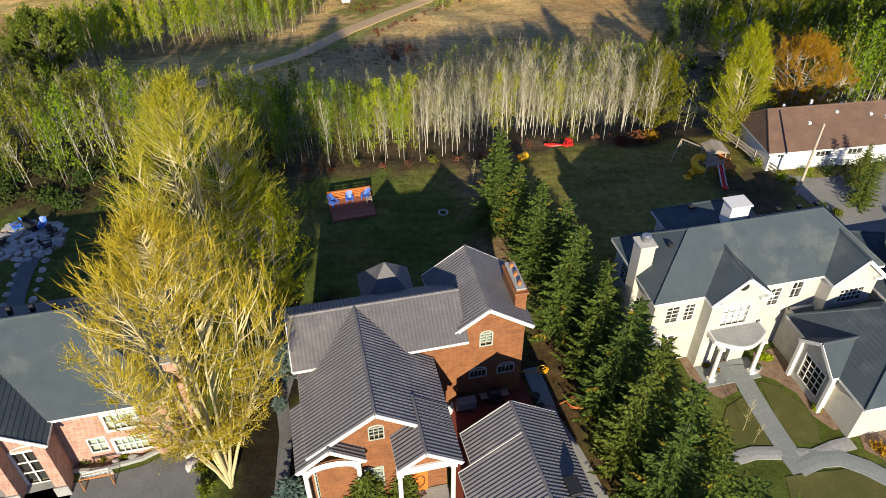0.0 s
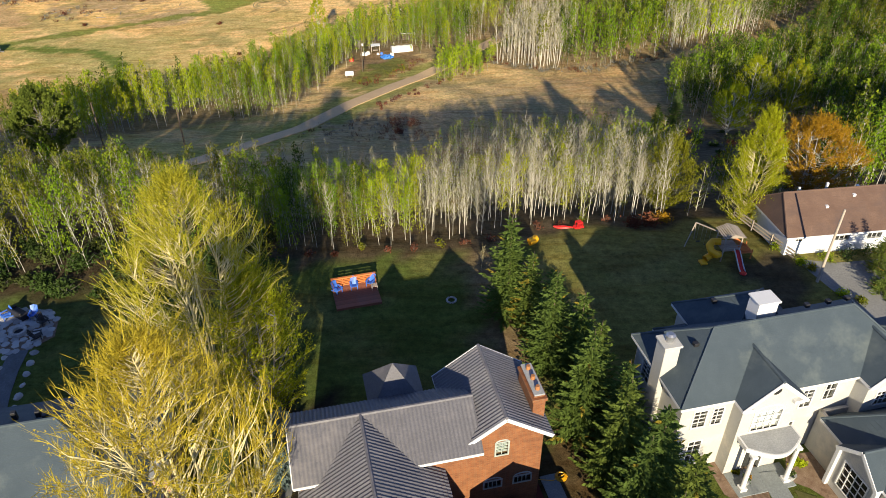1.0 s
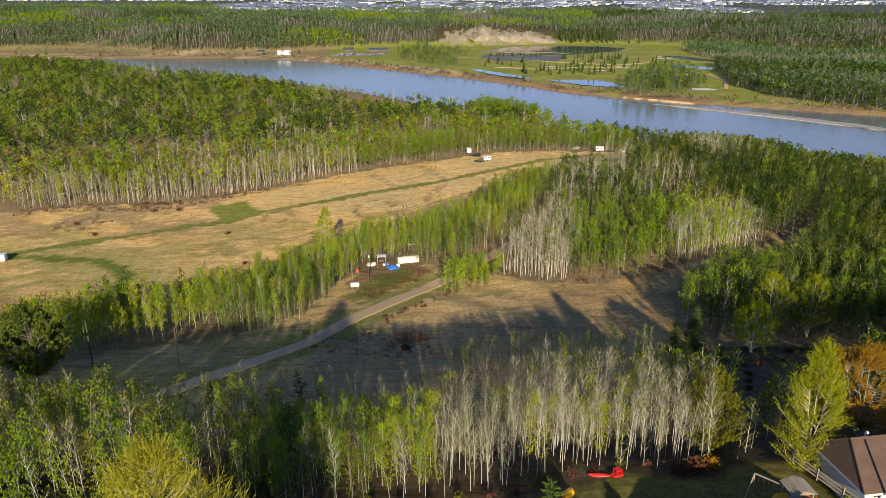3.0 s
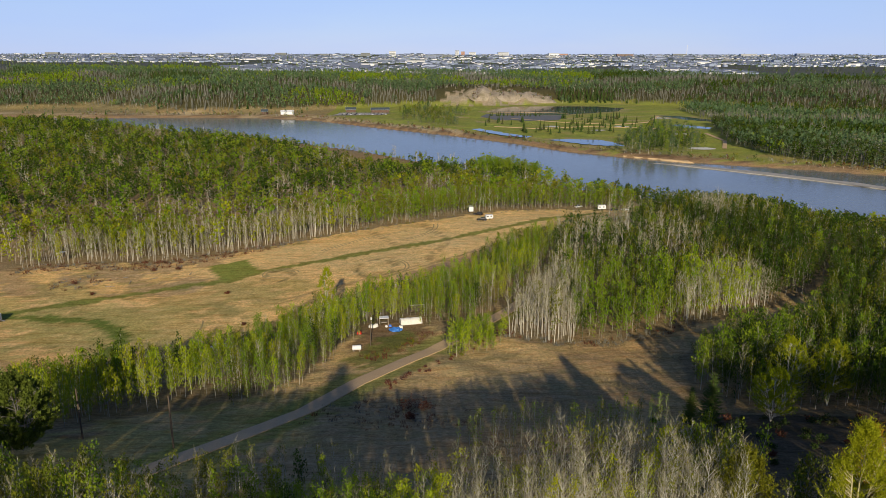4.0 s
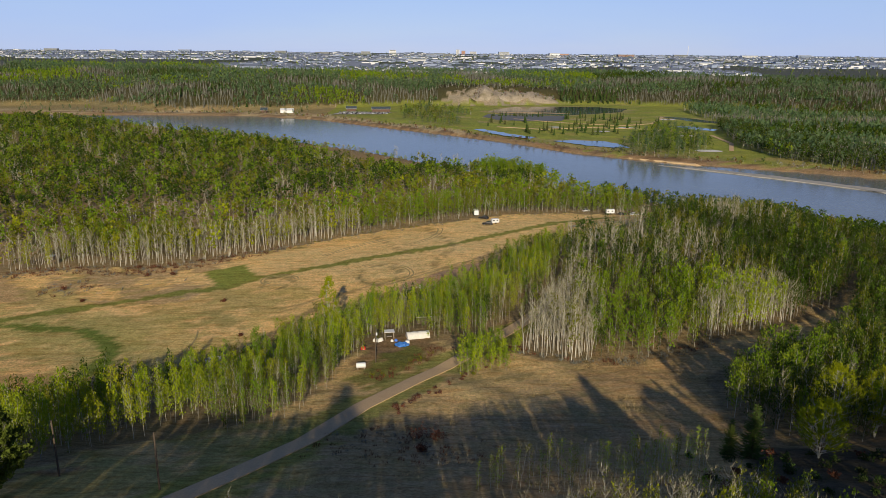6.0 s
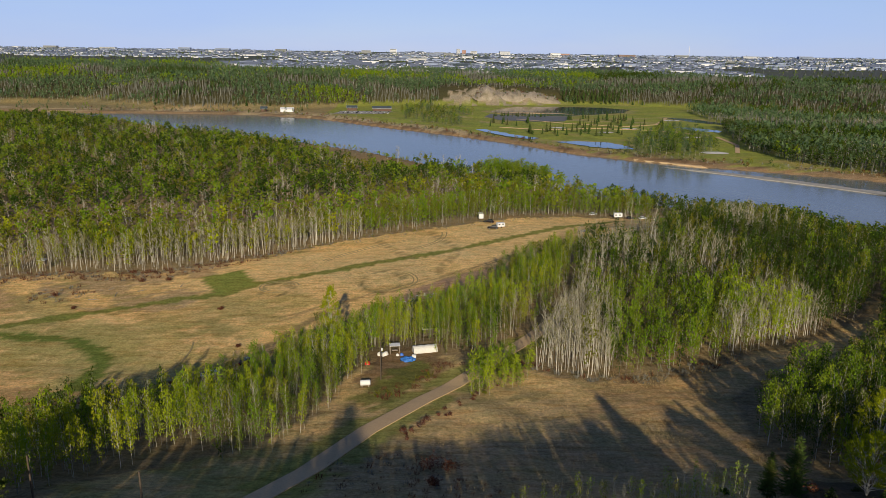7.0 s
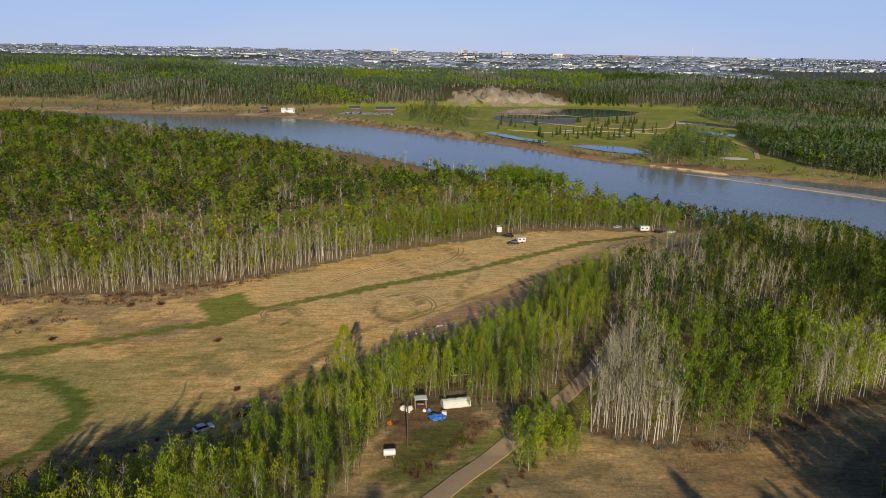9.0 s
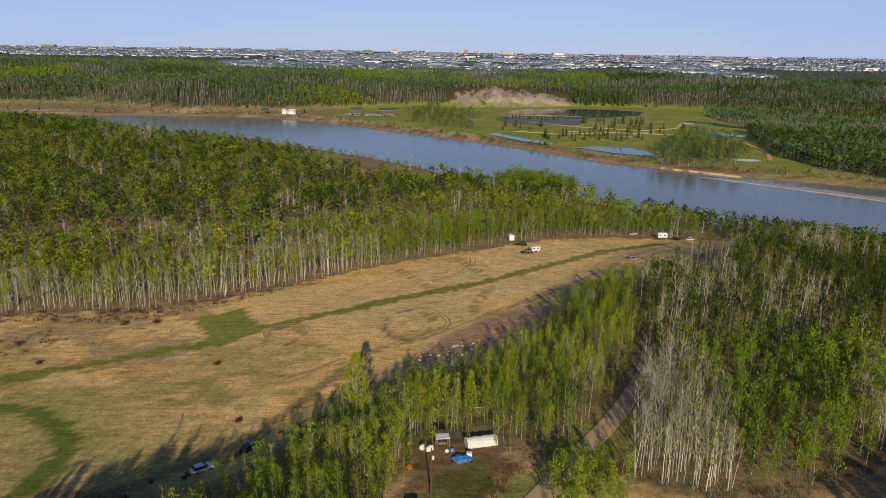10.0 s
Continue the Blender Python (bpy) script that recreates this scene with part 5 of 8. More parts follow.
def window(parent, p0, p1, u0, u1, z0, z1, nx=2, nz=3, frame_mat=None, behind=None, arch=False, bar=0.05, trim=0.1, label="", name="window"):
    """A framed window with glazing bars, set into an opening of the wall p0 to p1, with one pane behind the bars."""
    a, b = Vector((*p0, 0)), Vector((*p1, 0))
    m = Matrix.Translation(a) @ (b - a).to_track_quat("X", "Z").to_matrix().to_4x4()
    out, deep = -0.05, 0.1
    ring = [(u0 - trim, z0 - trim), (u1 + trim, z0 - trim), (u1 + trim, z1 + trim), (u0 - trim, z1 + trim)], [(u0, z0), (u1, z0), (u1, z1), (u0, z1)]
    v = [m @ Vector((u, y, z)) for y in (out, deep) for r in ring for u, z in r]
    f = []
    for k in range(4):
        n = (k + 1) % 4
        f += [(k, n, 4 + n, 4 + k), (8 + n, 8 + k, 12 + k, 12 + n), (n, k, 8 + k, 8 + n), (4 + k, 4 + n, 12 + n, 12 + k)]
    mat = frame_mat or TRIM
    win = part(name, (v, f), mat, parent, label)
    for k in range(1, nx):
        x = u0 + (u1 - u0) * k / nx
        Shape().box(x - bar / 2, x + bar / 2, 0.01, 0.07, z0, z1, m).done("glazing_bar", mat, win)
    for k in range(1, nz):
        z = z0 + (z1 - z0) * k / nz
        Shape().box(u0, u1, 0.014, 0.066, z - bar / 2, z + bar / 2, m).done("glazing_bar", mat, win)
    if arch:
        r, c = (u1 - u0) / 2, (u0 + u1) / 2
        pts = [m @ Vector((c + r * 1.02 * math.cos(3.1416 * k / 10), 0.02, z1 + trim / 2 + 0.45 * r * math.sin(3.1416 * k / 10))) for k in range(11)]
        Shape().tube(pts, 0.07, 4).done("arch_head", mat, win)
    part("pane", ([m @ Vector((u, 0.08, z)) for u, z in ring[1]], [(0, 1, 2, 3)]), GLASS, win).visible_shadow = False
    Shape().box(u0 - 0.02, u1 + 0.02, 0.2, 0.22, z0 - 0.02, z1 + 0.02, m).done("blind" if behind else "dark_room", behind or DARK_ROOM, win)
    return win


def slope(parent, a, b, c, d, material, courses=14, rib=0.0, th=0.14, name="roof_slope", label=""):
    """One roof face: eave a to b, ridge d to c; lapped courses and, with rib, rounded tile columns of that width."""
    a, b, c, d = map(Vector, (a, b, c, d))
    up = (b - a).cross(d - a).normalized()
    if rib:
        courses = max(courses, int((d - a).length / 0.36))
    nx = max(1, int((b - a).length / rib)) * 2 if rib else 1
    rows = []
    for k in range(courses):
        for t, lift in ((k / courses, 0.028), ((k + 1) / courses, 0.0)):
            l, r = a.lerp(d, t), b.lerp(c, t)
            rows.append([l.lerp(r, i / nx) + up * (lift + (0.05 if rib and i % 2 else 0.0)) for i in range(nx + 1)])
    v = [p for row in rows for p in row]
    w = nx + 1
    f = [(j * w + i, j * w + i + 1, (j + 1) * w + i + 1, (j + 1) * w + i) for j in range(len(rows) - 1) for i in range(nx)]
    k = len(v)
    v += [p - up * th for p in (a, b, c, d)]
    top = (len(rows) - 1) * w
    f += [(k + 3, k + 2, k + 1, k), (k, k + 1, nx, 0), (k + 1, k + 2, top + nx, nx), (k + 3, k, 0, top)]
    return part(name, (v, f), material, parent, label)


def board(parent, a, b, high=0.2, thick=0.05, name="fascia", material=None):
    return Shape().beam(a, b, thick, high).done(name, material or TRIM, parent)


def gable_roof(parent, axis, centre, start, end, half, z_ridge, z_eave, material, rib=0.0, courses=14, left=True, right=True, trim=(True, True), half_r=None, z_eave_r=None):
    """Two slopes along u ('u') or v ('v'); start and end are the ends of the ridge along that axis. trim: barge boards at the ends."""
    half_r, z_eave_r = half_r or half, z_eave if z_eave_r is None else z_eave_r

    def at(along, across, z):
        return (along, centre + across, z) if axis == "u" else (centre + across, along, z)
    sides = ((-half, z_eave, left), (half_r, z_eave_r, right))
    for off, ze, there in sides:
        if not there:
            continue
        e0, e1, r1, r0 = at(start, off, ze), at(end, off, ze), at(end, 0, z_ridge), at(start, 0, z_ridge)
        flip = (off < 0) != (axis == "u")
        slope(parent, *((e1, e0, r0, r1) if flip else (e0, e1, r1, r0)), material, courses, rib)
        board(parent, at(start, off * 1.004, ze - 0.1), at(end, off * 1.004, ze - 0.1), 0.2)
        for on, pos, sign in ((trim[0], start, -1), (trim[1], end, 1)):
            if on:
                board(parent, at(pos + sign * 0.03, off, ze - 0.1), at(pos + sign * 0.03, 0, z_ridge - 0.1), 0.26, 0.06, "barge_board")
    cap = Shape()
    cap.tube([at(start, 0, z_ridge + 0.03), at(end, 0, z_ridge + 0.03)], 0.11, 6)
    cap.done("ridge_cap", material, parent)


def hip_roof(parent, u0, u1, v0, v1, z_eave, z_ridge, material, courses=16, along="u", inset=None, trim=True):
    inset = inset if inset is not None else ((v1 - v0) if along == "u" else (u1 - u0)) / 2
    c = [(u0, v0, z_eave), (u1, v0, z_eave), (u1, v1, z_eave), (u0, v1, z_eave)]
    if along == "u":
        r0, r1 = (u0 + inset, (v0 + v1) / 2, z_ridge), (u1 - inset, (v0 + v1) / 2, z_ridge)
        faces = ((c[0], c[1], r1, r0), (c[1], c[2], r1, r1), (c[2], c[3], r0, r1), (c[3], c[0], r0, r0))
    else:
        r0, r1 = ((u0 + u1) / 2, v0 + inset, z_ridge), ((u0 + u1) / 2, v1 - inset, z_ridge)
        faces = ((c[0], c[1], r0, r0), (c[1], c[2], r1, r0), (c[2], c[3], r1, r1), (c[3], c[0], r0, r1))
    for f in faces:
        slope(parent, *f, material, courses)
    caps = [(r0, r1), (c[0], r0), (c[3], r0 if along == "u" else r1), (c[1], r1 if along == "u" else r0), (c[2], r1)]
    for a, b in caps:
        if (Vector(a) - Vector(b)).length > 0.3:
            Shape().tube([Vector(a) + Vector((0, 0, 0.03)), Vector(b) + Vector((0, 0, 0.03))], 0.08, 5).done("ridge_cap", material, parent)
    if trim:
        for a, b in zip(c, c[1:] + c[:1]):
            board(parent, Vector(a) - Vector((0, 0, 0.1)), Vector(b) - Vector((0, 0, 0.1)), 0.2)


def gable_end(parent, axis, centre, pos, half, z_base, z_peak, material, th=0.25, inward=1):
    """The triangle of wall under a gable; pos is its outer face."""
    def at(across, along, z):
        return (along, centre + across, z) if axis == "u" else (centre + across, along, z)
    p = [at(-half, pos, z_base), at(half, pos, z_base), at(0, pos, z_peak)]
    q = [at(-half, pos + inward * th, z_base), at(half, pos + inward * th, z_base), at(0, pos + inward * th, z_peak)]
    return part("gable", (p + q, [(0, 1, 2), (5, 4, 3), (0, 3, 4, 1), (1, 4, 5, 2), (2, 5, 3, 0)]), material, parent)


def shell(parent, u0, u1, v0, v1, z0, z1, material, openings=None):
    """Four walls round a rectangle; openings by side: s, e, n, w, measured from the start of each side."""
    openings = openings or {}
    c = {"s": ((u0, v0), (u1, v0)), "e": ((u1, v0), (u1, v1)), "n": ((u1, v1), (u0, v1)), "w": ((u0, v1), (u0, v0))}
    for side, (p0, p1) in c.items():
        wall(parent, p0, p1, z0, z1, material, openings.get(side, ()))
    return c


def column(parent, u, v, z0, z1, r=0.14, material=None):
    s = Shape()
    s.block(u - r * 1.5, u + r * 1.5, v - r * 1.5, v + r * 1.5, z0, z0 + 0.3, 0.02)
    s.lathe([(r, z0 + 0.3), (r * 0.92, (z0 + z1) / 2), (r * 0.85, z1 - 0.22)], 12, (u, v, 0))
    s.block(u - r * 1.3, u + r * 1.3, v - r * 1.3, v + r * 1.3, z1 - 0.22, z1, 0.02)
    return s.done("column", material or TRIM, parent)


HOUSE_TURN, FLOOR = 13.0, -1.7

# brick house with ribbed grey tile roof
bh = thing("brick_house", "orange brick two-storey house with grey tile roof", "house", (-6, 34.2, 0), HOUSE_TURN)
RIB = 0.25
gable_roof(bh, "u", 0.0, -4.35, 6.9, 2.85, 7.4, 5.45, TILE_ROOF, RIB, 11, trim=(True, False))
gable_roof(bh, "v", 0.0, -8.65, 0.0, 4.1, 7.4, 4.55, TILE_ROOF, RIB, 16, trim=(True, False), half_r=4.55, z_eave_r=4.2)
gable_roof(bh, "v", 8.4, -2.3, 4.2, 3.1, 7.45, 5.25, TILE_ROOF, RIB, 12)
gable_roof(bh, "v", -2.8, -9.0, -4.4, 2.0, 5.35, 3.85, TILE_ROOF, RIB, 9, trim=(True, False))
gable_roof(bh, "v", 2.45, -10.6, -6.5, 1.65, 5.72, 4.5, TILE_ROOF, RIB, 9, trim=(True, False), half_r=2.12, z_eave_r=4.2)
for k in range(4):          # hipped roof of the garden bay
    ring = [(0.8, 2.2), (4.5, 2.2), (4.5, 6.0), (0.8, 6.0)]
    slope(bh, (*ring[k], 4.7), (*ring[(k + 1) % 4], 4.7), (2.65, 4.3, 7.0), (2.65, 4.3, 7.0), TILE_ROOF, 9)
shell(bh, 1.1, 4.2, 2.6, 5.7, FLOOR - 0.3, 4.72, BRICK)
shell(bh, -4.0, 6.2, -2.5, 2.5, FLOOR - 0.3, 5.5, BRICK)
for pos, inw in ((-4.0, 1),):
    gable_end(bh, "u", 0.0, pos, 2.5, 5.5, 7.25, BRICK, inward=inw)
front = shell(bh, -3.75, 4.2, -8.15, -2.4, FLOOR - 0.3, 4.5, BRICK, {"s": [(2.9, 3.9, -0.4, 1.6)]})
wall(bh, (-2.5, -8.15), (2.5, -8.15), 4.5, 5.5, BRICK, [(2.1, 2.9, 4.5, 5.5)], name="gable_wall")
gable_end(bh, "v", 0.0, -8.15, 2.5, 5.5, 7.25, BRICK)
window(bh, (-2.5, -8.15), (2.5, -8.15), 2.1, 2.9, 4.5, 5.5, 3, 3, SASH, None, True, 0.04, 0.07)
window(bh, *front["s"], 2.9, 3.9, -0.4, 1.6, 2, 4, SASH, BLIND)
east = shell(bh, 5.75, 11.05, -1.85, 3.8, FLOOR - 0.3, 5.4, BRICK, {"s": [(2.25, 3.0, 3.7, 4.8), (1.6, 2.7, 0.6, 1.2), (3.6, 4.7, 0.6, 1.2)]})
for pos, inw in ((-1.85, 1), (3.8, -1)):
    gable_end(bh, "v", 8.4, pos, 2.62, 5.4, 7.25, BRICK, inward=inw)
window(bh, *east["s"], 2.25, 3.0, 3.7, 4.8, 2, 4, SASH, BLIND, True)
window(bh, *east["s"], 1.6, 2.7, 0.6, 1.2, 4, 1, SASH, None, True)
window(bh, *east["s"], 3.6, 4.7, 0.6, 1.2, 4, 1, SASH, None, True)
# entrance porches
pl = shell(bh, -4.3, -1.3, -8.0, -5.2, FLOOR - 0.3, 3.85, BRICK, {"s": [(0.45, 2.55, -0.9, 2.7)]})
gable_end(bh, "v", -2.8, -8.0, 1.6, 3.85, 5.15, TRIM)
window(bh, *pl["s"], 0.45, 2.55, -0.9, 2.7, 2, 4, SASH, BLIND, True, label="tall arched window with green-grey blinds")
for u in (-4.35, -1.25):
    column(bh, u, -8.75, FLOOR, 3.75, 0.17)
arch_pts = [(-2.8 + 1.5 * math.cos(3.1416 * k / 12), -8.75, 2.95 + 0.75 * math.sin(3.1416 * k / 12)) for k in range(13)]
Shape().tube(arch_pts, 0.22, 4).done("porch_arch", TRIM, bh)
gable_end(bh, "v", 2.45, -10.3, 1.5, 4.3, 5.5, BRICK)
Shape().block(0.75, 4.3, -10.45, -10.1, 3.75, 4.3, 0.02).done("porch_beam", SIDING, bh)
for u in (0.95, 4.1):
    column(bh, u, -10.25, FLOOR, 3.75, 0.16)
door_leaf = Shape().block(1.9, 2.95, -8.3, -8.17, FLOOR, 0.5, 0.02).done("front_door", DOOR_WOOD, bh, "orange varnished front door with an oval light")
Shape().tube([(2.42 + 0.3 * math.cos(0.524 * k), -8.33, -0.55 + 0.6 * math.sin(0.524 * k)) for k in range(13)], 0.05, 5).done("door_light", GLASS, door_leaf)
Shape().box(1.7, 3.2, -8.28, -8.16, 0.55, 0.75).done("door_head", DOOR_WOOD, bh)
Shape().block(0.9, 4.2, -10.9, -8.2, FLOOR - 0.3, FLOOR + 0.02, 0.02).done("porch_slab", CONCRETE, bh)
Shape().block(1.9, 2.9, -9.9, -9.2, FLOOR + 0.025, FLOOR + 0.05, 0.01).done("door_mat", BLACK, bh)
# chimney of the garden room
ch = Shape()
ch.block(10.55, 11.35, -0.95, 1.95, FLOOR - 0.3, 6.9, 0.02)
ch.block(10.45, 11.45, -1.05, 2.05, 6.9, 7.12, 0.03)
ch.block(10.6, 11.3, -0.85, 1.85, 7.12, 7.3, 0.03)
chim = ch.done("chimney", BRICK, bh)
Shape().block(10.6, 11.3, -0.9, 1.9, 7.3, 7.42, 0.03).done("chimney_cap", CONCRETE, chim)
for v in (-0.4, 0.5, 1.4):
    Shape().lathe([(0.16, 7.42), (0.13, 7.7)], 10, (10.95, v, 0)).done("flue", COPPER, chim)

# garage of the brick house
bg = thing("brick_garage", "detached garage with ribbed grey tile roof", "garage", (-6, 34.2, 0), HOUSE_TURN + 2)
gable_roof(bg, "v", 8.0, -18.5, -7.9, 3.1, 4.85, 2.7, TILE_ROOF, RIB, 12)
gable_roof(bg, "v", 8.0, -18.5, -10.2, 3.85, 4.86, 2.2, TILE_ROOF, RIB, 14, right=False, trim=(True, True))
shell(bg, 5.2, 10.8, -18.2, -8.3, FLOOR - 0.3, 2.75, BRICK)
wall(bg, (4.5, -10.5), (4.5, -18.1), FLOOR - 0.3, 2.4, BRICK)
wall(bg, (5.2, -10.5), (4.5, -10.5), FLOOR - 0.3, 2.4, BRICK)
gable_end(bg, "v", 8.0, -8.3, 2.75, 2.75, 4.65, BRICK, inward=-1)
gable_end(bg, "v", 8.0, -18.2, 2.75, 2.75, 4.65, BRICK)
Shape().block(9.3, 10.1, -14.4, -13.2, 4.0, 4.25, 0.03, Matrix.Rotation(0, 4, "X")).done("skylight", BLACK, bg)

# white house with hipped slate roof
wh = thing("white_house", "cream stucco two-storey house with slate-blue hipped roof", "house", (14.2, 36.6, 0), HOUSE_TURN)
hip_roof(wh, 0.0, 18.1, 0.0, 7.4, 5.1, 8.2, SLATE_ROOF, 20)
hip_roof(wh, 4.5, 12.3, 3.0, 10.0, 5.08, 8.0, SLATE_ROOF, 18, along="v", inset=3.4)
hip_roof(wh, 2.3, 5.2, 5.2, 8.4, 4.3, 5.6, SLATE_ROOF, 8)
gable_roof(wh, "v", 6.15, -1.0, 3.2, 2.35, 7.15, 5.1, SLATE_ROOF, 0, 12, trim=(True, False))
gable_roof(wh, "v", 15.3, -1.1, 3.2, 2.15, 7.05, 5.1, SLATE_ROOF, 0, 12, trim=(True, False))
w_main = shell(wh, 0.4, 17.7, 0.4, 7.0, FLOOR - 0.3, 5.12, STUCCO, {"s": [(1.0, 1.9, 2.6, 4.1), (2.4, 3.1, 2.6, 4.1), (1.2, 2.1, -0.9, 1.1), (9.1, 9.9, 2.6, 4.2), (8.3, 9.1, -0.6, 1.2), (10.8, 11.6, 3.0, 4.6)],
                                                                       "w": [(1.2, 2.2, 2.6, 4.1), (4.2, 5.4, -0.9, 1.2)]})
for (u0, u1, z0, z1), n in (((1.0, 1.9, 2.6, 4.1), (2, 4)), ((2.4, 3.1, 2.6, 4.1), (2, 4)), ((1.2, 2.1, -0.9, 1.1), (2, 4)), ((9.1, 9.9, 2.6, 4.2), (2, 4)), ((8.3, 9.1, -0.6, 1.2), (2, 4)), ((10.8, 11.6, 3.0, 4.6), (2, 2))):
    window(wh, *w_main["s"], u0, u1, z0, z1, *n, label="white-framed window with small panes")
for u0, u1, z0, z1 in ((1.2, 2.2, 2.6, 4.1), (4.2, 5.4, -0.9, 1.2)):
    window(wh, *w_main["w"], u0, u1, z0, z1, 2, 4)
shell(wh, 4.9, 11.9, 6.8, 9.6, FLOOR - 0.3, 5.1, STUCCO)
shell(wh, 2.6, 5.0, 6.8, 8.1, FLOOR - 0.3, 4.3, STUCCO)
g1 = shell(wh, 4.15, 8.15, -0.65, 0.5, FLOOR - 0.3, 5.12, STUCCO, {"s": [(1.0, 3.0, 2.5, 4.2), (1.3, 2.7, FLOOR, 0.9)]})
gable_end(wh, "v", 6.15, -0.65, 2.0, 5.12, 6.95, STUCCO)
window(wh, *g1["s"], 1.0, 3.0, 2.5, 4.2, 4, 3, TRIM, SIDING, True, label="arched window of small panes over the porch")
window(wh, *g1["s"], 1.3, 2.7, FLOOR, 0.9, 2, 1, TRIM, None, name="entrance_doors", label="glazed double entrance doors")
vent = Shape()
vent.tube([(6.15, -0.7, 6.1), (6.15, -0.62, 6.1)], 0.33, 16)
vent.done("round_vent", BLACK, wh)
g2 = shell(wh, 13.45, 17.15, -0.75, 0.5, 1.0, 5.12, STUCCO, {"s": [(0.9, 2.8, 2.9, 4.1)]})
gable_end(wh, "v", 15.3, -0.75, 1.85, 5.12, 6.85, STUCCO)
window(wh, *g2["s"], 0.9, 2.8, 2.9, 4.1, 5, 3, TRIM, None, True, label="wide window of small panes")
for u in (4.35, 7.95, 13.6, 17.0):      # cornice returns
    Shape().block(u - 0.35, u + 0.35, -1.0, -0.6, 4.75, 5.05, 0.03).done("cornice_return", TRIM, wh)
# curved entrance canopy on columns
can = Shape()
n = 10
rim = [(4.35 + 4.1 * k / n, -1.7 - 1.0 * math.sin(math.pi * k / n)) for k in range(n + 1)]
top_ring = [(4.35, -0.65), *rim, (8.45, -0.65)]
k = len(top_ring)
can.add([(*p, 1.85) for p in top_ring] + [(*p, 2.2) for p in top_ring], [tuple(range(k - 1, -1, -1)), tuple(range(k, 2 * k))] + [(i, (i + 1) % k, k + (i + 1) % k, k + i) for i in range(k)])
canopy = can.done("canopy", TRIM, wh, "curved white entrance canopy")
Shape().add([(p[0] * 0.94 + 6.4 * 0.06, p[1] * 0.94 - 0.07, 2.21) for p in top_ring], [tuple(range(k))]).done("canopy_deck", CONCRETE, canopy)
for u, v in ((4.75, -2.1), (8.05, -2.1)):
    column(wh, u, v, FLOOR, 1.85, 0.17)
Shape().block(4.2, 8.6, -2.7, -0.66, FLOOR - 0.3, FLOOR + 0.06, 0.03).done("porch_slab", PALE_PAVING, wh)
c1 = Shape()
c1.block(-0.05, 1.05, 3.0, 4.2, FLOOR - 0.3, 7.6, 0.04)
c1.block(-0.15, 1.15, 2.9, 4.3, 7.6, 7.78, 0.03)
wc = c1.done("chimney", STUCCO, wh, "white stuccoed chimney")
Shape().lathe([(0.26, 7.78), (0.26, 8.05), (0.34, 8.08), (0.34, 8.3), (0.2, 8.42)], 12, (0.5, 3.6, 0)).done("chimney_pot", STEEL, wc)
c2 = Shape()
c2.block(7.3, 8.8, 4.3, 5.5, 6.4, 8.9, 0.04)
c2.block(7.2, 8.9, 4.2, 5.6, 8.9, 9.05, 0.03)
c2.done("roof_box", TRIM, wh, "white square vent box on the roof")
for u, v, z in ((2.2, 3.2, 7.15), (13.0, 4.5, 7.75), (14.6, 4.6, 7.7), (11.2, 4.4, 7.85), (6.2, 7.6, 6.6)):
    Shape().block(u, u + 0.35, v, v + 0.35, z, z + 0.3, 0.03).done("roof_vent", BLACK, wh)
# garage wing of the white house
hip_roof(wh, 10.9, 19.2, -9.2, -0.4, 2.0, 4.95, SLATE_ROOF, 16, along="v", inset=3.2)
wing = shell(wh, 11.3, 18.8, -8.8, 0.3, FLOOR - 0.3, 2.02, STUCCO)
gable_roof(wh, "u", -4.6, 10.4, 13.6, 1.85, 3.5, 2.05, SLATE_ROOF, 0, 9, trim=(True, False))
wb = shell(wh, 10.75, 11.4, -6.2, -3.0, FLOOR - 0.3, 2.05, STUCCO, {"w": [(0.55, 2.65, -0.9, 1.3)]})
gable_end(wh, "u", -4.6, 10.75, 1.6, 2.05, 3.3, STUCCO)
window(wh, *wb["w"], 0.55, 2.65, -0.9, 1.3, 4, 4, TRIM, None, label="large white window of small panes")
for v in (-6.35, -2.85):
    Shape().block(10.5, 10.8, v - 0.15, v + 0.15, FLOOR - 0.3, 2.0, 0.03).done("corner_pillar", TRIM, wh)
hip_roof(wh, 17.6, 24.0, -3.0, 6.5, 3.4, 5.8, SLATE_ROOF, 12)
shell(wh, 17.9, 23.6, -2.7, 6.2, FLOOR - 0.3, 3.42, STUCCO)

# left house: pink brick, slate roof
lh = thing("pink_brick_house", "pink brick house with slate-blue roof and bay windows", "house", (-24.2, 27.4, 0), HOUSE_TURN)
hip_roof(lh, -16.0, 7.2, 0.8, 12.0, 3.6, 7.4, SLATE_ROOF, 20)
gable_roof(lh, "v", -3.6, -0.9, 6.2, 3.7, 6.2, 3.45, SLATE_ROOF, 0, 14, trim=(True, False))
l_main = shell(lh, -15.6, 6.8, 1.2, 11.6, FLOOR - 0.3, 3.62, BRICK_RED, {"s": [(16.9, 17.9, -0.6, 0.7), (18.4, 21.4, -1.1, 0.2), (18.4, 21.4, 1.3, 2.7)]})
window(lh, *l_main["s"], 16.9, 17.9, -0.6, 0.7, 2, 2, TRIM, BLIND)
window(lh, *l_main["s"], 18.4, 21.4, -1.1, 0.2, 8, 2, TRIM, BLIND, trim=0.2, label="long white window with pale green blinds")
window(lh, *l_main["s"], 18.4, 21.4, 1.3, 2.7, 8, 2, TRIM, BLIND, trim=0.2, label="long white window with pale green blinds")
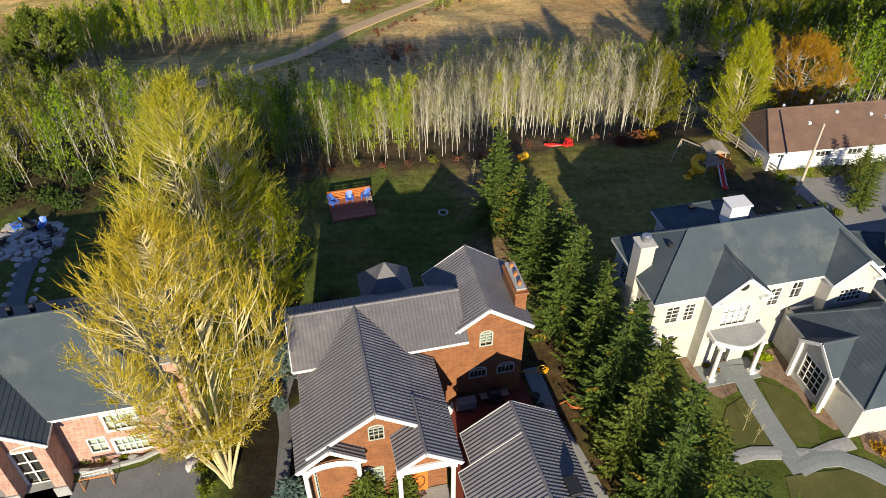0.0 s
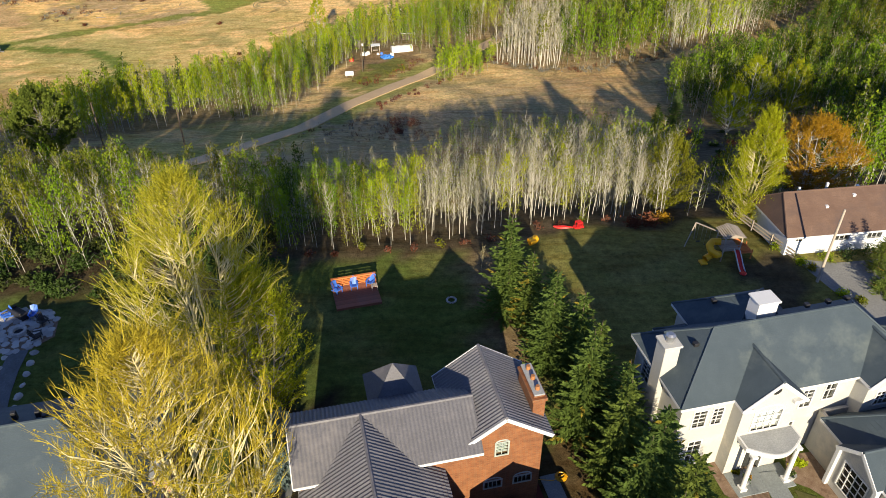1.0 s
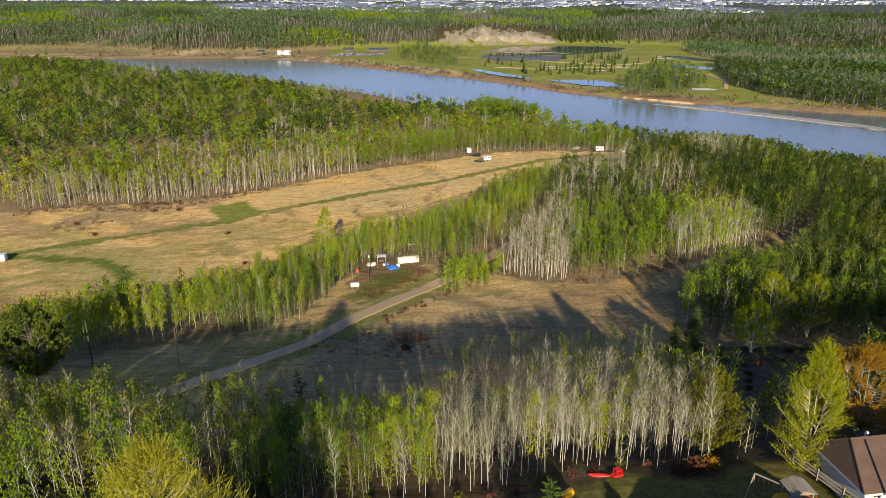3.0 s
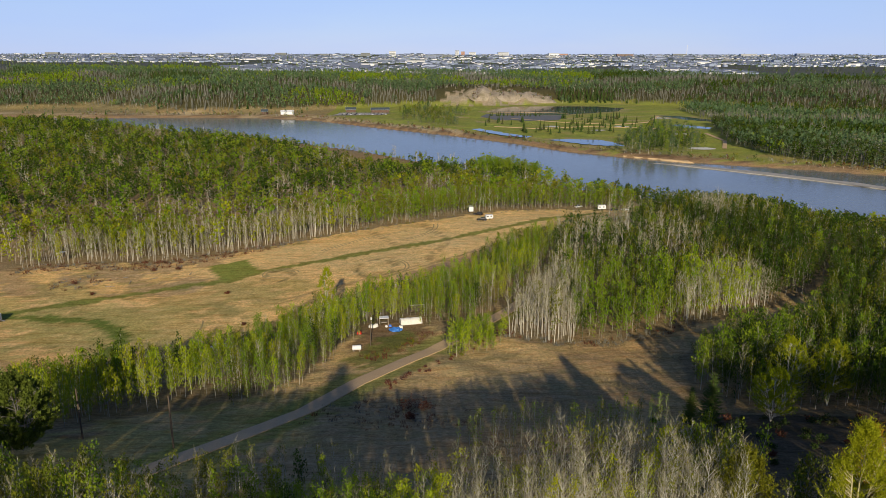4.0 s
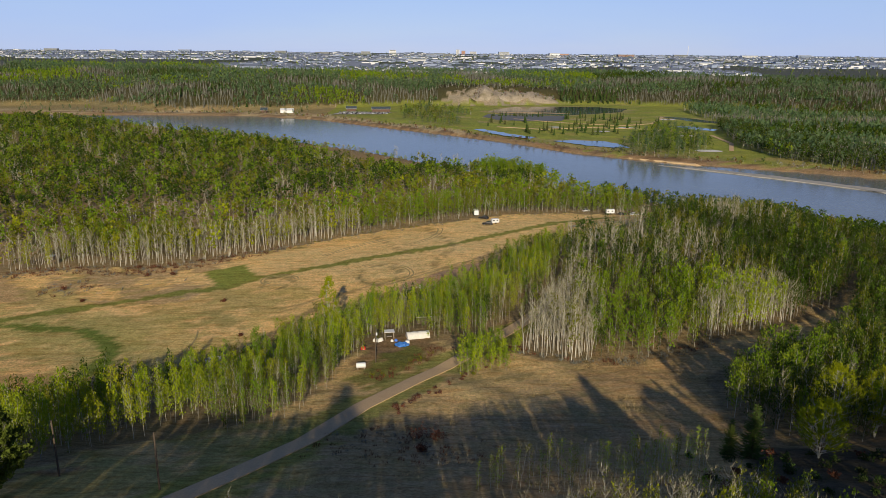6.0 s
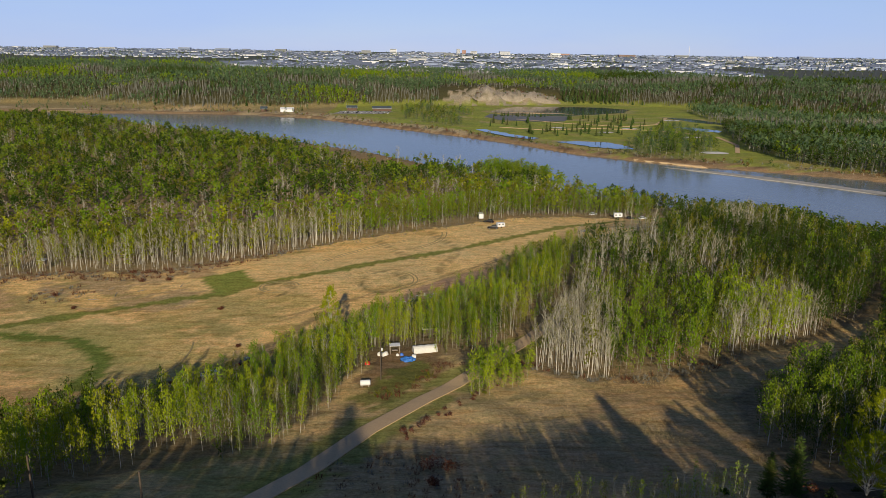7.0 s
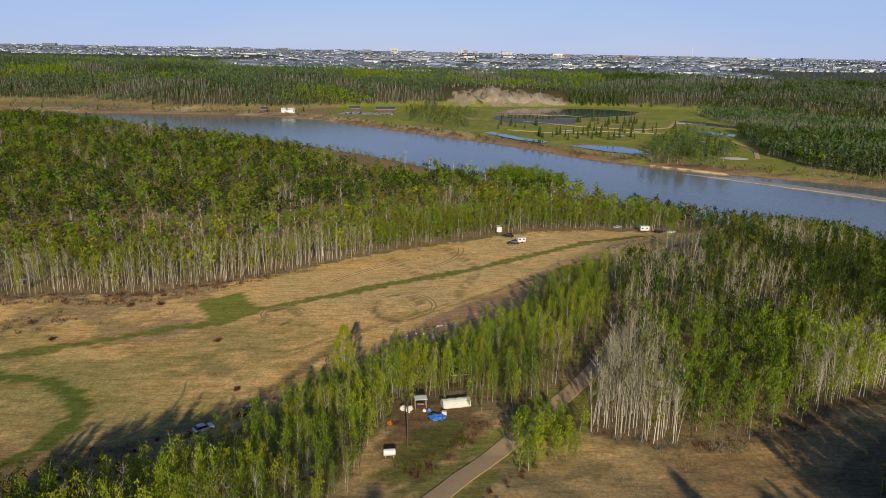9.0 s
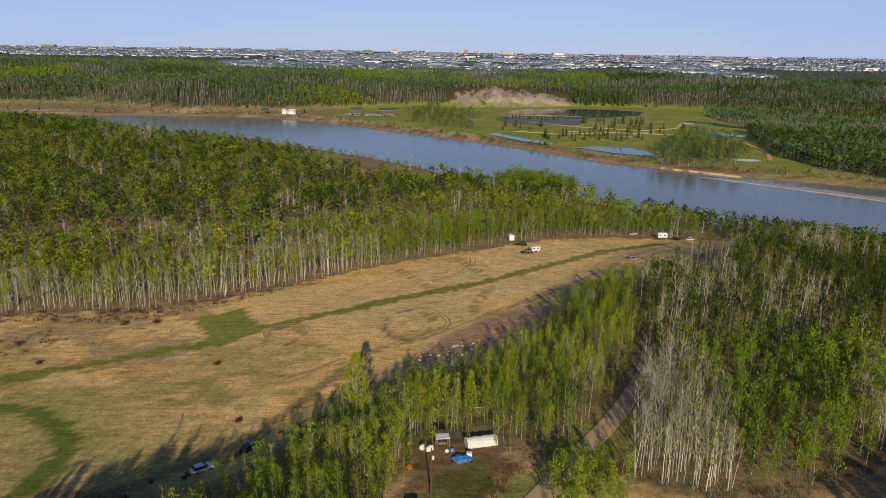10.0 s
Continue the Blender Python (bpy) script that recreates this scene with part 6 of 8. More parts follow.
wall(lh, (5.6, 0.6), (7.1, 2.4), FLOOR - 0.3, 3.5, BRICK_RED, [(0.5, 1.7, -0.7, 1.0)], name="bay_wall")
window(lh, (5.6, 0.6), (7.1, 2.4), 0.5, 1.7, -0.7, 1.0, 2, 2, TRIM, None, trim=0.15)
wall(lh, (4.9, 1.2), (5.6, 0.6), FLOOR - 0.3, 3.5, BRICK_RED, name="bay_wall")
wall(lh, (7.1, 2.4), (6.8, 3.6), FLOOR - 0.3, 3.5, BRICK_RED, name="bay_wall")
Shape().block(6.7, 7.7, 3.0, 4.2, FLOOR - 0.3, 4.6, 0.03).done("side_chimney", BRICK_RED, lh)
Shape().block(6.6, 7.8, 2.9, 4.3, 4.6, 4.75, 0.03).done("chimney_cap", CONCRETE, lh)
entry = shell(lh, -7.0, -0.2, 0.4, 1.4, FLOOR - 0.3, 3.5, BRICK_RED, {"s": [(4.2, 6.2, FLOOR + 0.1, 1.6)]})
gable_end(lh, "v", -3.6, 0.4, 3.3, 3.5, 5.95, BRICK_RED)
window(lh, *entry["s"], 4.2, 6.2, FLOOR + 0.1, 1.6, 3, 3, TRIM, None, True, bar=0.1, trim=0.18, name="entrance_window", label="white arched entrance window")
for u in (-3.3, -0.45, -6.8):
    s = Shape()
    s.block(u - 0.35, u + 0.35, -0.85, 0.39, FLOOR - 0.3, 3.4, 0.02)
    s.done("brick_pier", BRICK_RED, lh)
    Shape().block(u - 0.45, u + 0.45, -1.0, -0.86, FLOOR - 0.3, FLOOR + 0.9, 0.03).done("pier_base", CONCRETE, lh)
Shape().block(-7.1, -0.1, -1.3, 0.39, FLOOR - 0.3, FLOOR + 0.03, 0.02).done("entry_slab", CONCRETE, lh)
Shape().beam((0.35, 2.9, 4.75), (1.9, 5.6, 5.5), 0.35, 0.1).done("rust_flashing", COPPER, lh)
for u, v in ((-2.6, 7.6), (-1.2, 7.5), (0.2, 7.3), (0.7, 6.9), (-5, 7.4)):
    Shape().block(u, u + 0.3, v, v + 0.3, 6.6, 7.25, 0.03).done("roof_vent", BLACK, lh)

# bungalow
bu = thing("bungalow", "low white bungalow with brown shingle roof", "house", (32.2, 62.4, 0), 8.0)
hip_roof(bu, 0.0, 17.5, 0.0, 7.6, 0.7, 3.5, BROWN_ROOF, 16, inset=0.9)
bw = shell(bu, 0.5, 17.0, 0.5, 7.1, FLOOR - 0.4, 0.72, SIDING, {"s": [(0.8, 1.5, -0.1, 0.45), (5.0, 6.5, -0.4, 0.4), (8.5, 10.0, -0.5, 0.4)]})
for u0, u1, z0, z1, nx in ((0.8, 1.5, -0.1, 0.45, 2), (5.0, 6.5, -0.4, 0.4, 3), (8.5, 10.0, -0.5, 0.4, 3)):
    window(bu, *bw["s"], u0, u1, z0, z1, nx, 1)
for u, v, s, h in ((3.4, 5.0, 0.3, 0.3), (6.0, 4.6, 0.22, 0.8), (8.0, 3.0, 0.3, 0.25), (4.8, 2.2, 0.3, 0.25), (9.8, 5.0, 0.3, 0.25), (11.6, 2.6, 0.3, 0.25), (2.9, 4.4, 0.2, 0.5)):
    z = 0.7 + 2.8 * (1 - abs(v - 3.8) / 3.8)
    Shape().block(u, u + s, v, v + s, z - 0.1, z + h, 0.02).done("roof_vent", WHITE_METAL, bu)
Shape().block(13.2, 14.4, 2.2, 3.2, 1.7, 2.6, 0.03).done("chimney", WHITE_METAL, bu)
hip_roof(bu, 14.0, 21.0, -2.5, 5.0, 0.6, 2.2, BROWN_ROOF, 10, inset=2.2)
shell(bu, 14.4, 20.6, -2.1, 4.6, FLOOR - 0.4, 0.62, SIDING)

# ---- garden trees ----
def split_tree(name, label, category, at, plant_arrays, mats, woody, turn=0.0, scale=1.0, group="", names=("trunk", "crown")):
    """A tree as a thing with a trunk (limbs with it) and a crown."""
    v, t, m = plant_arrays
    th = thing(name, label, category, at, turn, group)
    th.scale = (scale, scale, scale)
    sel = np.isin(m, woody)
    for part_name, keep in zip(names, (sel, ~sel)):
        if keep.any():
            used = np.unique(t[keep])
            back = np.zeros(len(v), int)
            back[used] = np.arange(len(used))
            new(part_name, np_mesh(part_name, v[used], back[t[keep]], mats, m[keep])).parent = th
    return th


def poplar(h, r, stems, limbs, buds, bud=0.08, low=0.1, twigs=12, foot=0.0, rise=0.9, round_top=0.75):
    """A tree of stems that fan upwards, with limbs that fill an egg-shaped crown evenly and fine twigs set with buds. Materials 0 bark, 1 twig, 2 bud."""
    p = Plant()

    def girth(v):
        return r * np.sin(np.pi * np.clip(v, 0.0, 1.0) ** round_top) ** 0.8 + 0.12
    u = np.linspace(0, 1, 12)
    paths = []
    for s in range(stems):
        a = s * 2.4 + RNG.uniform(-0.4, 0.4)
        share = 0.05 if s == 0 else (0.25 + 0.55 * s / stems) * RNG.uniform(0.85, 1.1)
        top = 0.97 - 0.6 * share ** 1.4
        out = share * girth(np.array(top * 0.8)) * 1.1
        z0 = foot * h if s else 0.0
        path = np.stack([math.cos(a) * out * u ** 1.1, math.sin(a) * out * u ** 1.1, z0 + (top * h - z0) * u], 1) + RNG.normal(size=(12, 3)) * [0.1, 0.1, 0] * u[:, None]
        p.tube(path, h * (0.008 if s < 2 else 0.0055) * (1 - 0.9 * u) + 0.008, 6, 0)
        paths.append(path)
    fine = np.linspace(0, 1, 70)
    nodes = np.concatenate([np.stack([np.interp(fine, u, q[:, i]) for i in range(3)], 1) for q in paths])
    tw_a, tw_b = [], []
    for k in range(limbs):
        v = low + (1 - low) * RNG.uniform(0.03, 0.99) ** 0.9
        a, f = k * 2.39996 + RNG.uniform(-0.3, 0.3), RNG.uniform(0.2, 1.0) ** 0.5
        tip = np.array([math.cos(a) * girth(np.array((v - low) / (1 - low))) * f, math.sin(a) * girth(np.array((v - low) / (1 - low))) * f, v * h])
        flat = np.hypot(nodes[:, 0] - tip[0], nodes[:, 1] - tip[1])
        cost = flat + np.abs(tip[2] - nodes[:, 2] - rise * flat - 0.4) * 1.2
        base = nodes[int(np.argmin(cost + RNG.uniform(0, 0.9, len(cost))))]
        size = float(np.linalg.norm(tip - base))
        g = np.linspace(0, 1, 4)[:, None]
        sag = np.array([tip[0] - base[0], tip[1] - base[1], 0]) * 0.12
        limb = base + (tip - base) * g + sag * np.sin(np.pi * g) + RNG.normal(size=(4, 3)) * 0.04 * size * g
        p.tube(limb, (0.012 + 0.009 * min(size, 4)) * (1 - 0.8 * g[:, 0]), 3, 0)
        d = (tip - base) / (size + 1e-6)
        q = RNG.uniform(0.3, 1.0, twigs)
        o = np.stack([np.interp(q, g[:, 0], limb[:, i]) for i in range(3)], 1)
        e = o + (d * 0.8 + RNG.normal(size=(twigs, 3)) * 0.38 + [0, 0, 0.3]) * RNG.uniform(0.35, 0.9, twigs)[:, None]
        p.spike(o, e, 0.042, 1)
        for _ in range(2):
            o2 = o + (e - o) * RNG.uniform(0.2, 0.8, (twigs, 1))
            p.spike(o2, o2 + (e - o) * 0.5 + RNG.normal(size=(twigs, 3)) * 0.15 + [0, 0, 0.08], 0.03, 1)
        tw_a.append(o)
        tw_b.append(e)
    a, b = np.concatenate(tw_a), np.concatenate(tw_b)
    k = RNG.integers(0, len(a), buds)
    c = a[k] + (b[k] - a[k]) * RNG.uniform(0.1, 1.1, buds)[:, None] + RNG.normal(size=(buds, 3)) * 0.12
    p.leaves(c, bud, 2, 1.3)
    return p.arrays()


POPLAR_MATS = [BARK_GOLD, LEAF_GOLD, LEAF_GOLD]
LEAN_WORDS = "tall golden poplar just budding, bare limbs showing"
split_tree("poplar_tree", LEAN_WORDS, "tree", (-17.6, 43.0, FLOOR), poplar(20.6, 6.3, 9, 700, 16000, 0.085, 0.1, 12, 0.0, 0.9, 0.9), POPLAR_MATS, (0,), 20)
split_tree("poplar_tree", LEAN_WORDS + " beside the brick path", "tree", (-14.0, 27.0, FLOOR), poplar(22.0, 5.5, 9, 660, 12000, 0.085, 0.2, 12, 0.0, 0.9, 1.05), POPLAR_MATS, (0,), 150)
split_tree("poplar_tree", "green-leafed poplar behind the golden poplars", "tree", (-13.9, 42.4, FLOOR), poplar(13.5, 3.6, 5, 220, 12000, 0.12), [BARK_GREY, LEAF_YELLOW, LEAF_YELLOW], (0,), 60)
split_tree("poplar_tree", "golden-green poplar beside the play tower", "tree", (31.4, 70.5, z_at(31.4, 70.5)), poplar(13.2, 3.2, 4, 320, 15000, 0.12, 0.04, 10, 0.1, 0.9, 0.6), [BARK_GOLD, LEAF_YELLOW, LEAF_YELLOW], (0,), 10)
split_tree("birch_tree", "spreading birch with pale limbs and rusty buds", "tree", (42.5, 80.5, z_at(42.5, 80.5)), poplar(10.8, 6.0, 9, 340, 24000, 0.12, 0.16, 10, 0.0, 0.5, 1.0), [BARK_PALE, LEAF_RUST, LEAF_RUST], (0,), 70)
split_tree("willow_tree", "round green tree at the wood's edge", "tree", (-65, 111, z_at(-65, 111)), poplar(12.0, 5.6, 7, 220, 20000, 0.3, 0.06, 6, 0.05, 0.6, 1.0), [BARK_GREY, LEAF_WILLOW, LEAF_WILLOW], (0,), 0)
split_tree("willow_tree", "olive budding tree at the wood's edge", "tree", (24.6, 76.5, z_at(24.6, 76.5)), poplar(9.0, 3.2, 6, 150, 10000, 0.15, 0.08, 8), [BARK_GREY, LEAF_OLIVE, LEAF_OLIVE], (0,), 40)
for x, y, h in ((59.6, 139, 14), (68.5, 140.5, 13), (52, 128, 10)):
    split_tree("poplar_tree", "pale-limbed poplar in thin golden leaf", "tree", (x, y, z_at(x, y)), poplar(h, 4.4, 6, 130, 7000, 0.17, 0.22, 8, 0.0, 0.7, 0.9), [BARK_PALE, LEAF_YELLOW, LEAF_YELLOW], (0,), x * 40, group="poplars of the right-hand slope")


def spruce(h, r, tips=0.06, whorls=24):
    """Spruce: whorls of boughs that droop and turn up at the tip, each a feather of needle sprays with gaps between. Materials 0 bark, 1 needles, 2 old tips."""
    p = Plant()
    p.tube([(0, 0, 0), (0, 0, h * 0.5), (0, 0, h)], [0.16, 0.09, 0.01], 6, 0)
    sprays = {1: [], 2: []}
    for k in range(whorls):
        f = 0.04 + 0.94 * (k / whorls) ** 0.95
        reach = r * (1 - f) ** 0.85 + 0.12
        count = 7 if f < 0.75 else 5
        for b in range(count):
            a = b * 6.283 / count + k * 0.9 + RNG.uniform(-0.25, 0.25)
            L = reach * RNG.uniform(0.62, 1.12)
            z = h * f + RNG.normal() * 0.08
            n = max(4, int(7 + 14 * L / r))
            old = RNG.uniform() < tips * 1.6
            for i in range(n):
                g = (i + 0.7) / n
                x, y, zz = math.cos(a) * L * g, math.sin(a) * L * g, z - 0.3 * L * g + 0.34 * L * g ** 3
                wide = (0.24 * L * (1 - g) + 0.14) * min(1.0, 0.5 + 2 * g)
                for side in (-1, 1):
                    out = a + side * RNG.uniform(0.5, 1.0) * (1 - 0.5 * g)
                    sprays[2 if old and g > 0.55 else 1].append((x, y, zz, out, wide * RNG.uniform(0.75, 1.2)))
            sprays[2 if old else 1].append((math.cos(a) * L, math.sin(a) * L, z + 0.04 * L, a, 0.3))
    for m, rows in sprays.items():
        if not rows:
            continue
        q = np.array(rows)
        o, out, size = q[:, :3], q[:, 3:4], q[:, 4:5]
        d = np.concatenate([np.cos(out), np.sin(out), RNG.normal(size=(len(q), 1)) * 0.22 + 0.02], 1)
        w = np.concatenate([-np.sin(out), np.cos(out), RNG.normal(size=(len(q), 1)) * 0.35], 1)
        v = np.stack([o - w * 0.06, o + d * size * 0.5 + w * 0.075, o + d * size * 1.2, o + d * size * 0.5 - w * 0.075], 1).reshape(-1, 3)
        i = np.arange(len(q))[:, None] * 4
        p.tris(v, np.concatenate([i + [0, 2, 1], i + [0, 3, 2]]), m)
    return p.arrays()


SPRUCE_MATS = [BARK_DARK, NEEDLE, NEEDLE_TIP]
SPRUCES = [spruce(10.0, 2.9, t) for t in (0.03, 0.05, 0.12)]
row = [(4.6, 54.2, 10.4, 0), (6.3, 52.2, 8.2, 2), (7.6, 49.6, 8.6, 2), (7.4, 47.2, 10, 0), (9.2, 45.4, 9.6, 1), (9.9, 42.4, 9.4, 1), (9.0, 40.6, 10.2, 0), (11.2, 39.0, 9.0, 2), (10.6, 36.4, 10, 0), (12.2, 33.8, 10.4, 1),
       (11.0, 32.4, 9.4, 0), (12.9, 30.2, 10.6, 1), (11.6, 28.2, 10, 0), (13.9, 27.0, 10.6, 1), (12.6, 24.2, 10.4, 0), (14.6, 23.0, 9.2, 1), (16.6, 22.6, 8.0, 0), (13.2, 36.2, 7.4, 2), (13.6, 20.0, 10, 0), (15.4, 25.6, 8.6, 2), (15.2, 29.0, 7.6, 0), (17.6, 20.6, 9, 1), (16.6, 27.4, 6.0, 0)]
made = {}
for k, (x, y, h, kind) in enumerate(row):
    m = pose(x, y, FLOOR, 0, 0, k * 77)
    label = "dark green spruce in a close row" if kind != 2 else "green spruce with golden tips in a close row"
    if kind not in made:
        made[kind] = split_tree("spruce_tree", label, "tree", (x, y, FLOOR), SPRUCES[kind], SPRUCE_MATS, (0,), k * 77, h / 10, "spruces between the houses")
    else:
        copy_thing(made[kind], m).scale = (h / 10 * 1.0, h / 10, h / 10)
for x, y, h in ((42.1, 129.2, 9.5), (39.3, 130.8, 6.5), (39.6, 57.0, 6.0), (40.6, 60.4, 5.0), (98, 190, 12), (104, 205, 11), (64, 150, 9)):
    t = copy_thing(made[0], pose(x, y, z_at(x, y), 0, 0, x * 9))
    t.scale = (h / 10, h / 10, h / 10)
    tagged(t, "spruce standing among bare aspens" if y > 60 else "young spruce beside the gravel yard", group="")
blue_s = split_tree("blue_spruce", "young blue spruce beside the brick porch", "tree", (-9.7, 25.6, FLOOR), spruce(3.0, 1.2, 0, 16), [BARK_DARK, NEEDLE_BLUE, NEEDLE_BLUE], (0,))
for x, y, h in ((-12.2, 36.5, 2.2), (-12.6, 39.5, 2.4), (-11.9, 33.2, 0.9)):
    t = copy_thing(blue_s, pose(x, y, FLOOR, 0, 0, x * 31))
    t.scale = (h / 2, h / 2, h / 2)
    tagged(t, "blue spruce along the garden path")
fir = split_tree("garden_conifer", "rounded garden conifer before the brick gable", "tree", (-4.9, 25.1, FLOOR), spruce(4.2, 1.5, 0.05, 18), [BARK_DARK, NEEDLE, NEEDLE], (0,))
t = copy_thing(fir, pose(-2.7, 25.5, FLOOR, 0, 0, 60))
t.scale = (0.8, 0.8, 0.9)


def bush(name, label, at, n, size, leaf_size, mat, scale=1.0, category="shrub", group=""):
    v, t, m = shrub(n, size, leaf_size, mat)
    return split_tree(name, label, category, at, (v, t, m), TREE_MATS, (GREY_I,), RNG.uniform(0, 360), scale, group, ("stem", "foliage"))


for x, y, s, mat, words in ((19.4, 70.0, 1.6, RED_I, "rust-red leafless bush at the lawn's edge"), (21.2, 70.4, 1.5, RED_I, "rust-red leafless bush at the lawn's edge"), (23.0, 71.2, 1.4, RUST_I, "tawny bush at the lawn's edge"),
                            (-10.5, 139, 3.4, RED_I, "dark red thicket in the meadow"), (-7.0, 138, 3.0, RED_I, "dark red thicket in the meadow"), (-9.5, 131.5, 1.6, RED_I, "low dark thicket in the meadow"),
                            (-79.7, 259.7, 1.5, RED_I, "low brown bush in the straw field"), (-65.7, 228.5, 1.3, RED_I, "low brown bush in the straw field"), (-127.6, 259.8, 1.3, RED_I, "low brown bush in the straw field"),
                            (-140, 272, 2.2, RED_I, "brown bush with bare sticks in the field"), (-117, 289, 1.8, RED_I, "brown brush heap in the field"), (-108, 291, 1.8, RED_I, "brown brush heap in the field")):
    bush("bush", words, (x, y, z_at(x, y)), 420, s, 0.22, mat)
for k in range(26):                                  # dark thicket along the left-hand garden
    x, y = -58 + 1.7 * k + RNG.normal() * 0.8, 60.5 + RNG.normal() * 1.6
    if x < -18:
        bush("thicket_bush", "dark evergreen bush below the aspens", (x, y, z_at(x, y)), 380, RNG.uniform(1.3, 2.4), 0.26, DARK_I, group="thicket along the garden")
for k in range(22):
    x, y = -66 + 1.7 * k + RNG.normal() * 0.6, 57.6 + RNG.normal() * 0.9
    bush("thicket_bush", "dark evergreen bush below the aspens", (x, y, z_at(x, y)), 330, RNG.uniform(1.1, 1.9), 0.26, DARK_I, group="thicket along the garden")
for k in range(22):
    x, y = -56 + 1.8 * k + RNG.normal() * 0.8, 63.5 + RNG.normal() * 1.4
    if x < -17:
        bush("thicket_bush", "dark evergreen bush below the aspens" if k != 15 else "golden budding bush below the aspens", (x, y, z_at(x, y)), 380, RNG.uniform(1.6, 2.8), 0.3, DARK_I if k != 15 else OLIVE_I, group="thicket along the garden")
for k in range(16):
    x = -17 + 2.6 * k
    y = float(lerp(x, HOME_X, HOME_Y)) + 1.6 + RNG.normal() * 0.5
    bush("undergrowth", "brown leafless undergrowth at the wood's edge", (x, y, z_at(x, y)), 130, RNG.uniform(0.6, 1.1), 0.16, RED_I if k % 3 else OLIVE_I, group="undergrowth along the lawns")
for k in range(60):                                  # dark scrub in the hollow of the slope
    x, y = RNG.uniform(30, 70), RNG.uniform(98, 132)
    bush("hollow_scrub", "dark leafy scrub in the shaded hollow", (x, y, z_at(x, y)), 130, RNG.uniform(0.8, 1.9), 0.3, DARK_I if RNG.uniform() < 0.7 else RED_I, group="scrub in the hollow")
for k in range(34):                                  # low scrub beside the road and the camp
    f = RNG.uniform(0, 1)
    x, y = -24 + 30 * f + RNG.normal() * 1.0 + 5.6, 150 + 46 * f + RNG.normal() * 1.0 - 2.2
    bush("roadside_scrub", "brown leafless scrub beside the dirt road", (x, y, z_at(x, y)), 90, RNG.uniform(0.5, 1.2), 0.2, RED_I if RNG.uniform() < 0.7 else OLIVE_I, group="scrub beside the road")
for k in range(22):
    f = k / 22
    x, y = -104 + 60 * f + RNG.normal() * 1.5, 174 + 58 * f ** 1.2 + RNG.normal() * 1.5
    bush("field_scrub", "brown scrub along the field's edge", (x, y, z_at(x, y)), 90, RNG.uniform(0.6, 1.4), 0.24, RED_I, group="scrub along the field")

# ---- paths, drives and beds ----
sheet("driveway", [(-0.2, 36.0), (5.4, 36.4), (6.2, 33.0), (9.6, 27.0), (11.0, 20.0), (-2.0, 19.0), (0.4, 26.5)], FLOOR + 0.03, RED_PAVING, "red paved yard between house and garage", "driveway")
ribbon("garden_path", [(6.2, 36.8), (6.8, 34.5), (7.3, 32.0), (8.4, 29.5), (9.6, 26.0), (10.4, 20)], 1.2, CONCRETE, "pale concrete garden path", "path", 0.06, ragged=0.1)
ribbon("garden_path", [(-12.6, 38.6), (-11.7, 36.5), (-11.9, 34.0), (-11.1, 31.0), (-10.6, 26.0), (-10.9, 20.0)], 0.9, PAVING_DARK, "narrow grey garden path", "path", 0.05, ragged=0.1)
ribbon("walkway", [(21.6, 37.0), (21.9, 34.5), (22.3, 32.0), (22.9, 29.0), (23.2, 27.9)], 1.45, PALE_PAVING, "grey paved walk to the white porch", "path", 0.07, ragged=0.02)
ribbon("walkway", [(18.8, 28.9), (20.5, 29.4), (22.6, 29.4), (24.5, 29.2), (26.2, 29.9), (27.4, 30.2)], 1.0, CONCRETE, "pale stone step beside the walk", "path", 0.055, ragged=0.02)
ribbon("walkway", [(22.9, 28.2), (24.5, 28.9), (26.0, 29.0), (27.6, 28.2), (29.5, 26.6), (31, 25)], 1.3, PALE_PAVING, "grey paved walk curving to the drive", "path", 0.08, ragged=0.02)
sheet("flower_bed", [(17.4, 38.4), (18.0, 35.2), (19.6, 33.9), (21.0, 34.6), (21.2, 37.0), (20.4, 38.4)], FLOOR + 0.03, MULCH, "brown mulched bed before the white house", "flower bed")
sheet("flower_bed", [(22.6, 36.4), (24.0, 35.7), (25.2, 34.4), (25.6, 32.4), (26.6, 31.2), (28.0, 31.6), (27.0, 35.0), (26.2, 39.0), (23.4, 38.4)], FLOOR + 0.03, MULCH, "brown mulched bed beside the garage wing", "flower bed")
sheet("flower_bed", [(28.2, 31.4), (28.0, 29.6), (30.2, 28.0), (32, 29.5), (30, 31.5)], FLOOR + 0.03, MULCH, "mulched bed with yellow shrubs", "flower bed")
sheet("front_lawn", [(22.9, 35.6), (23.0, 32.0), (23.6, 30.2), (25.2, 30.2), (25.6, 31.6), (25.2, 33.4), (24.2, 35.0)], FLOOR + 0.04, LAWN, "small mown front lawn", "lawn")
sheet("front_lawn", [(21.4, 34.2), (19.8, 33.2), (18.2, 30.2), (21.8, 30.0), (22.0, 32.0)], FLOOR + 0.04, LAWN, "small mown front lawn", "lawn")
sheet("front_lawn", [(21.9, 27.6), (24.6, 28.0), (26.4, 28.2), (28.6, 26.6), (30, 24.6), (28, 20), (21, 20)], FLOOR + 0.04, LAWN, "mown front lawn beside the walk", "lawn")
sheet("front_drive", [(-34, 26.5), (-27.8, 26.2), (-24.4, 27.2), (-22.6, 27.6), (-20.0, 28.6), (-17.4, 30.4), (-16.6, 29.4), (-15.4, 25.0), (-14.8, 18.0), (-34, 17.0)], FLOOR + 0.03, PAVING_DARK, "grey drive before the pink brick house", "driveway")
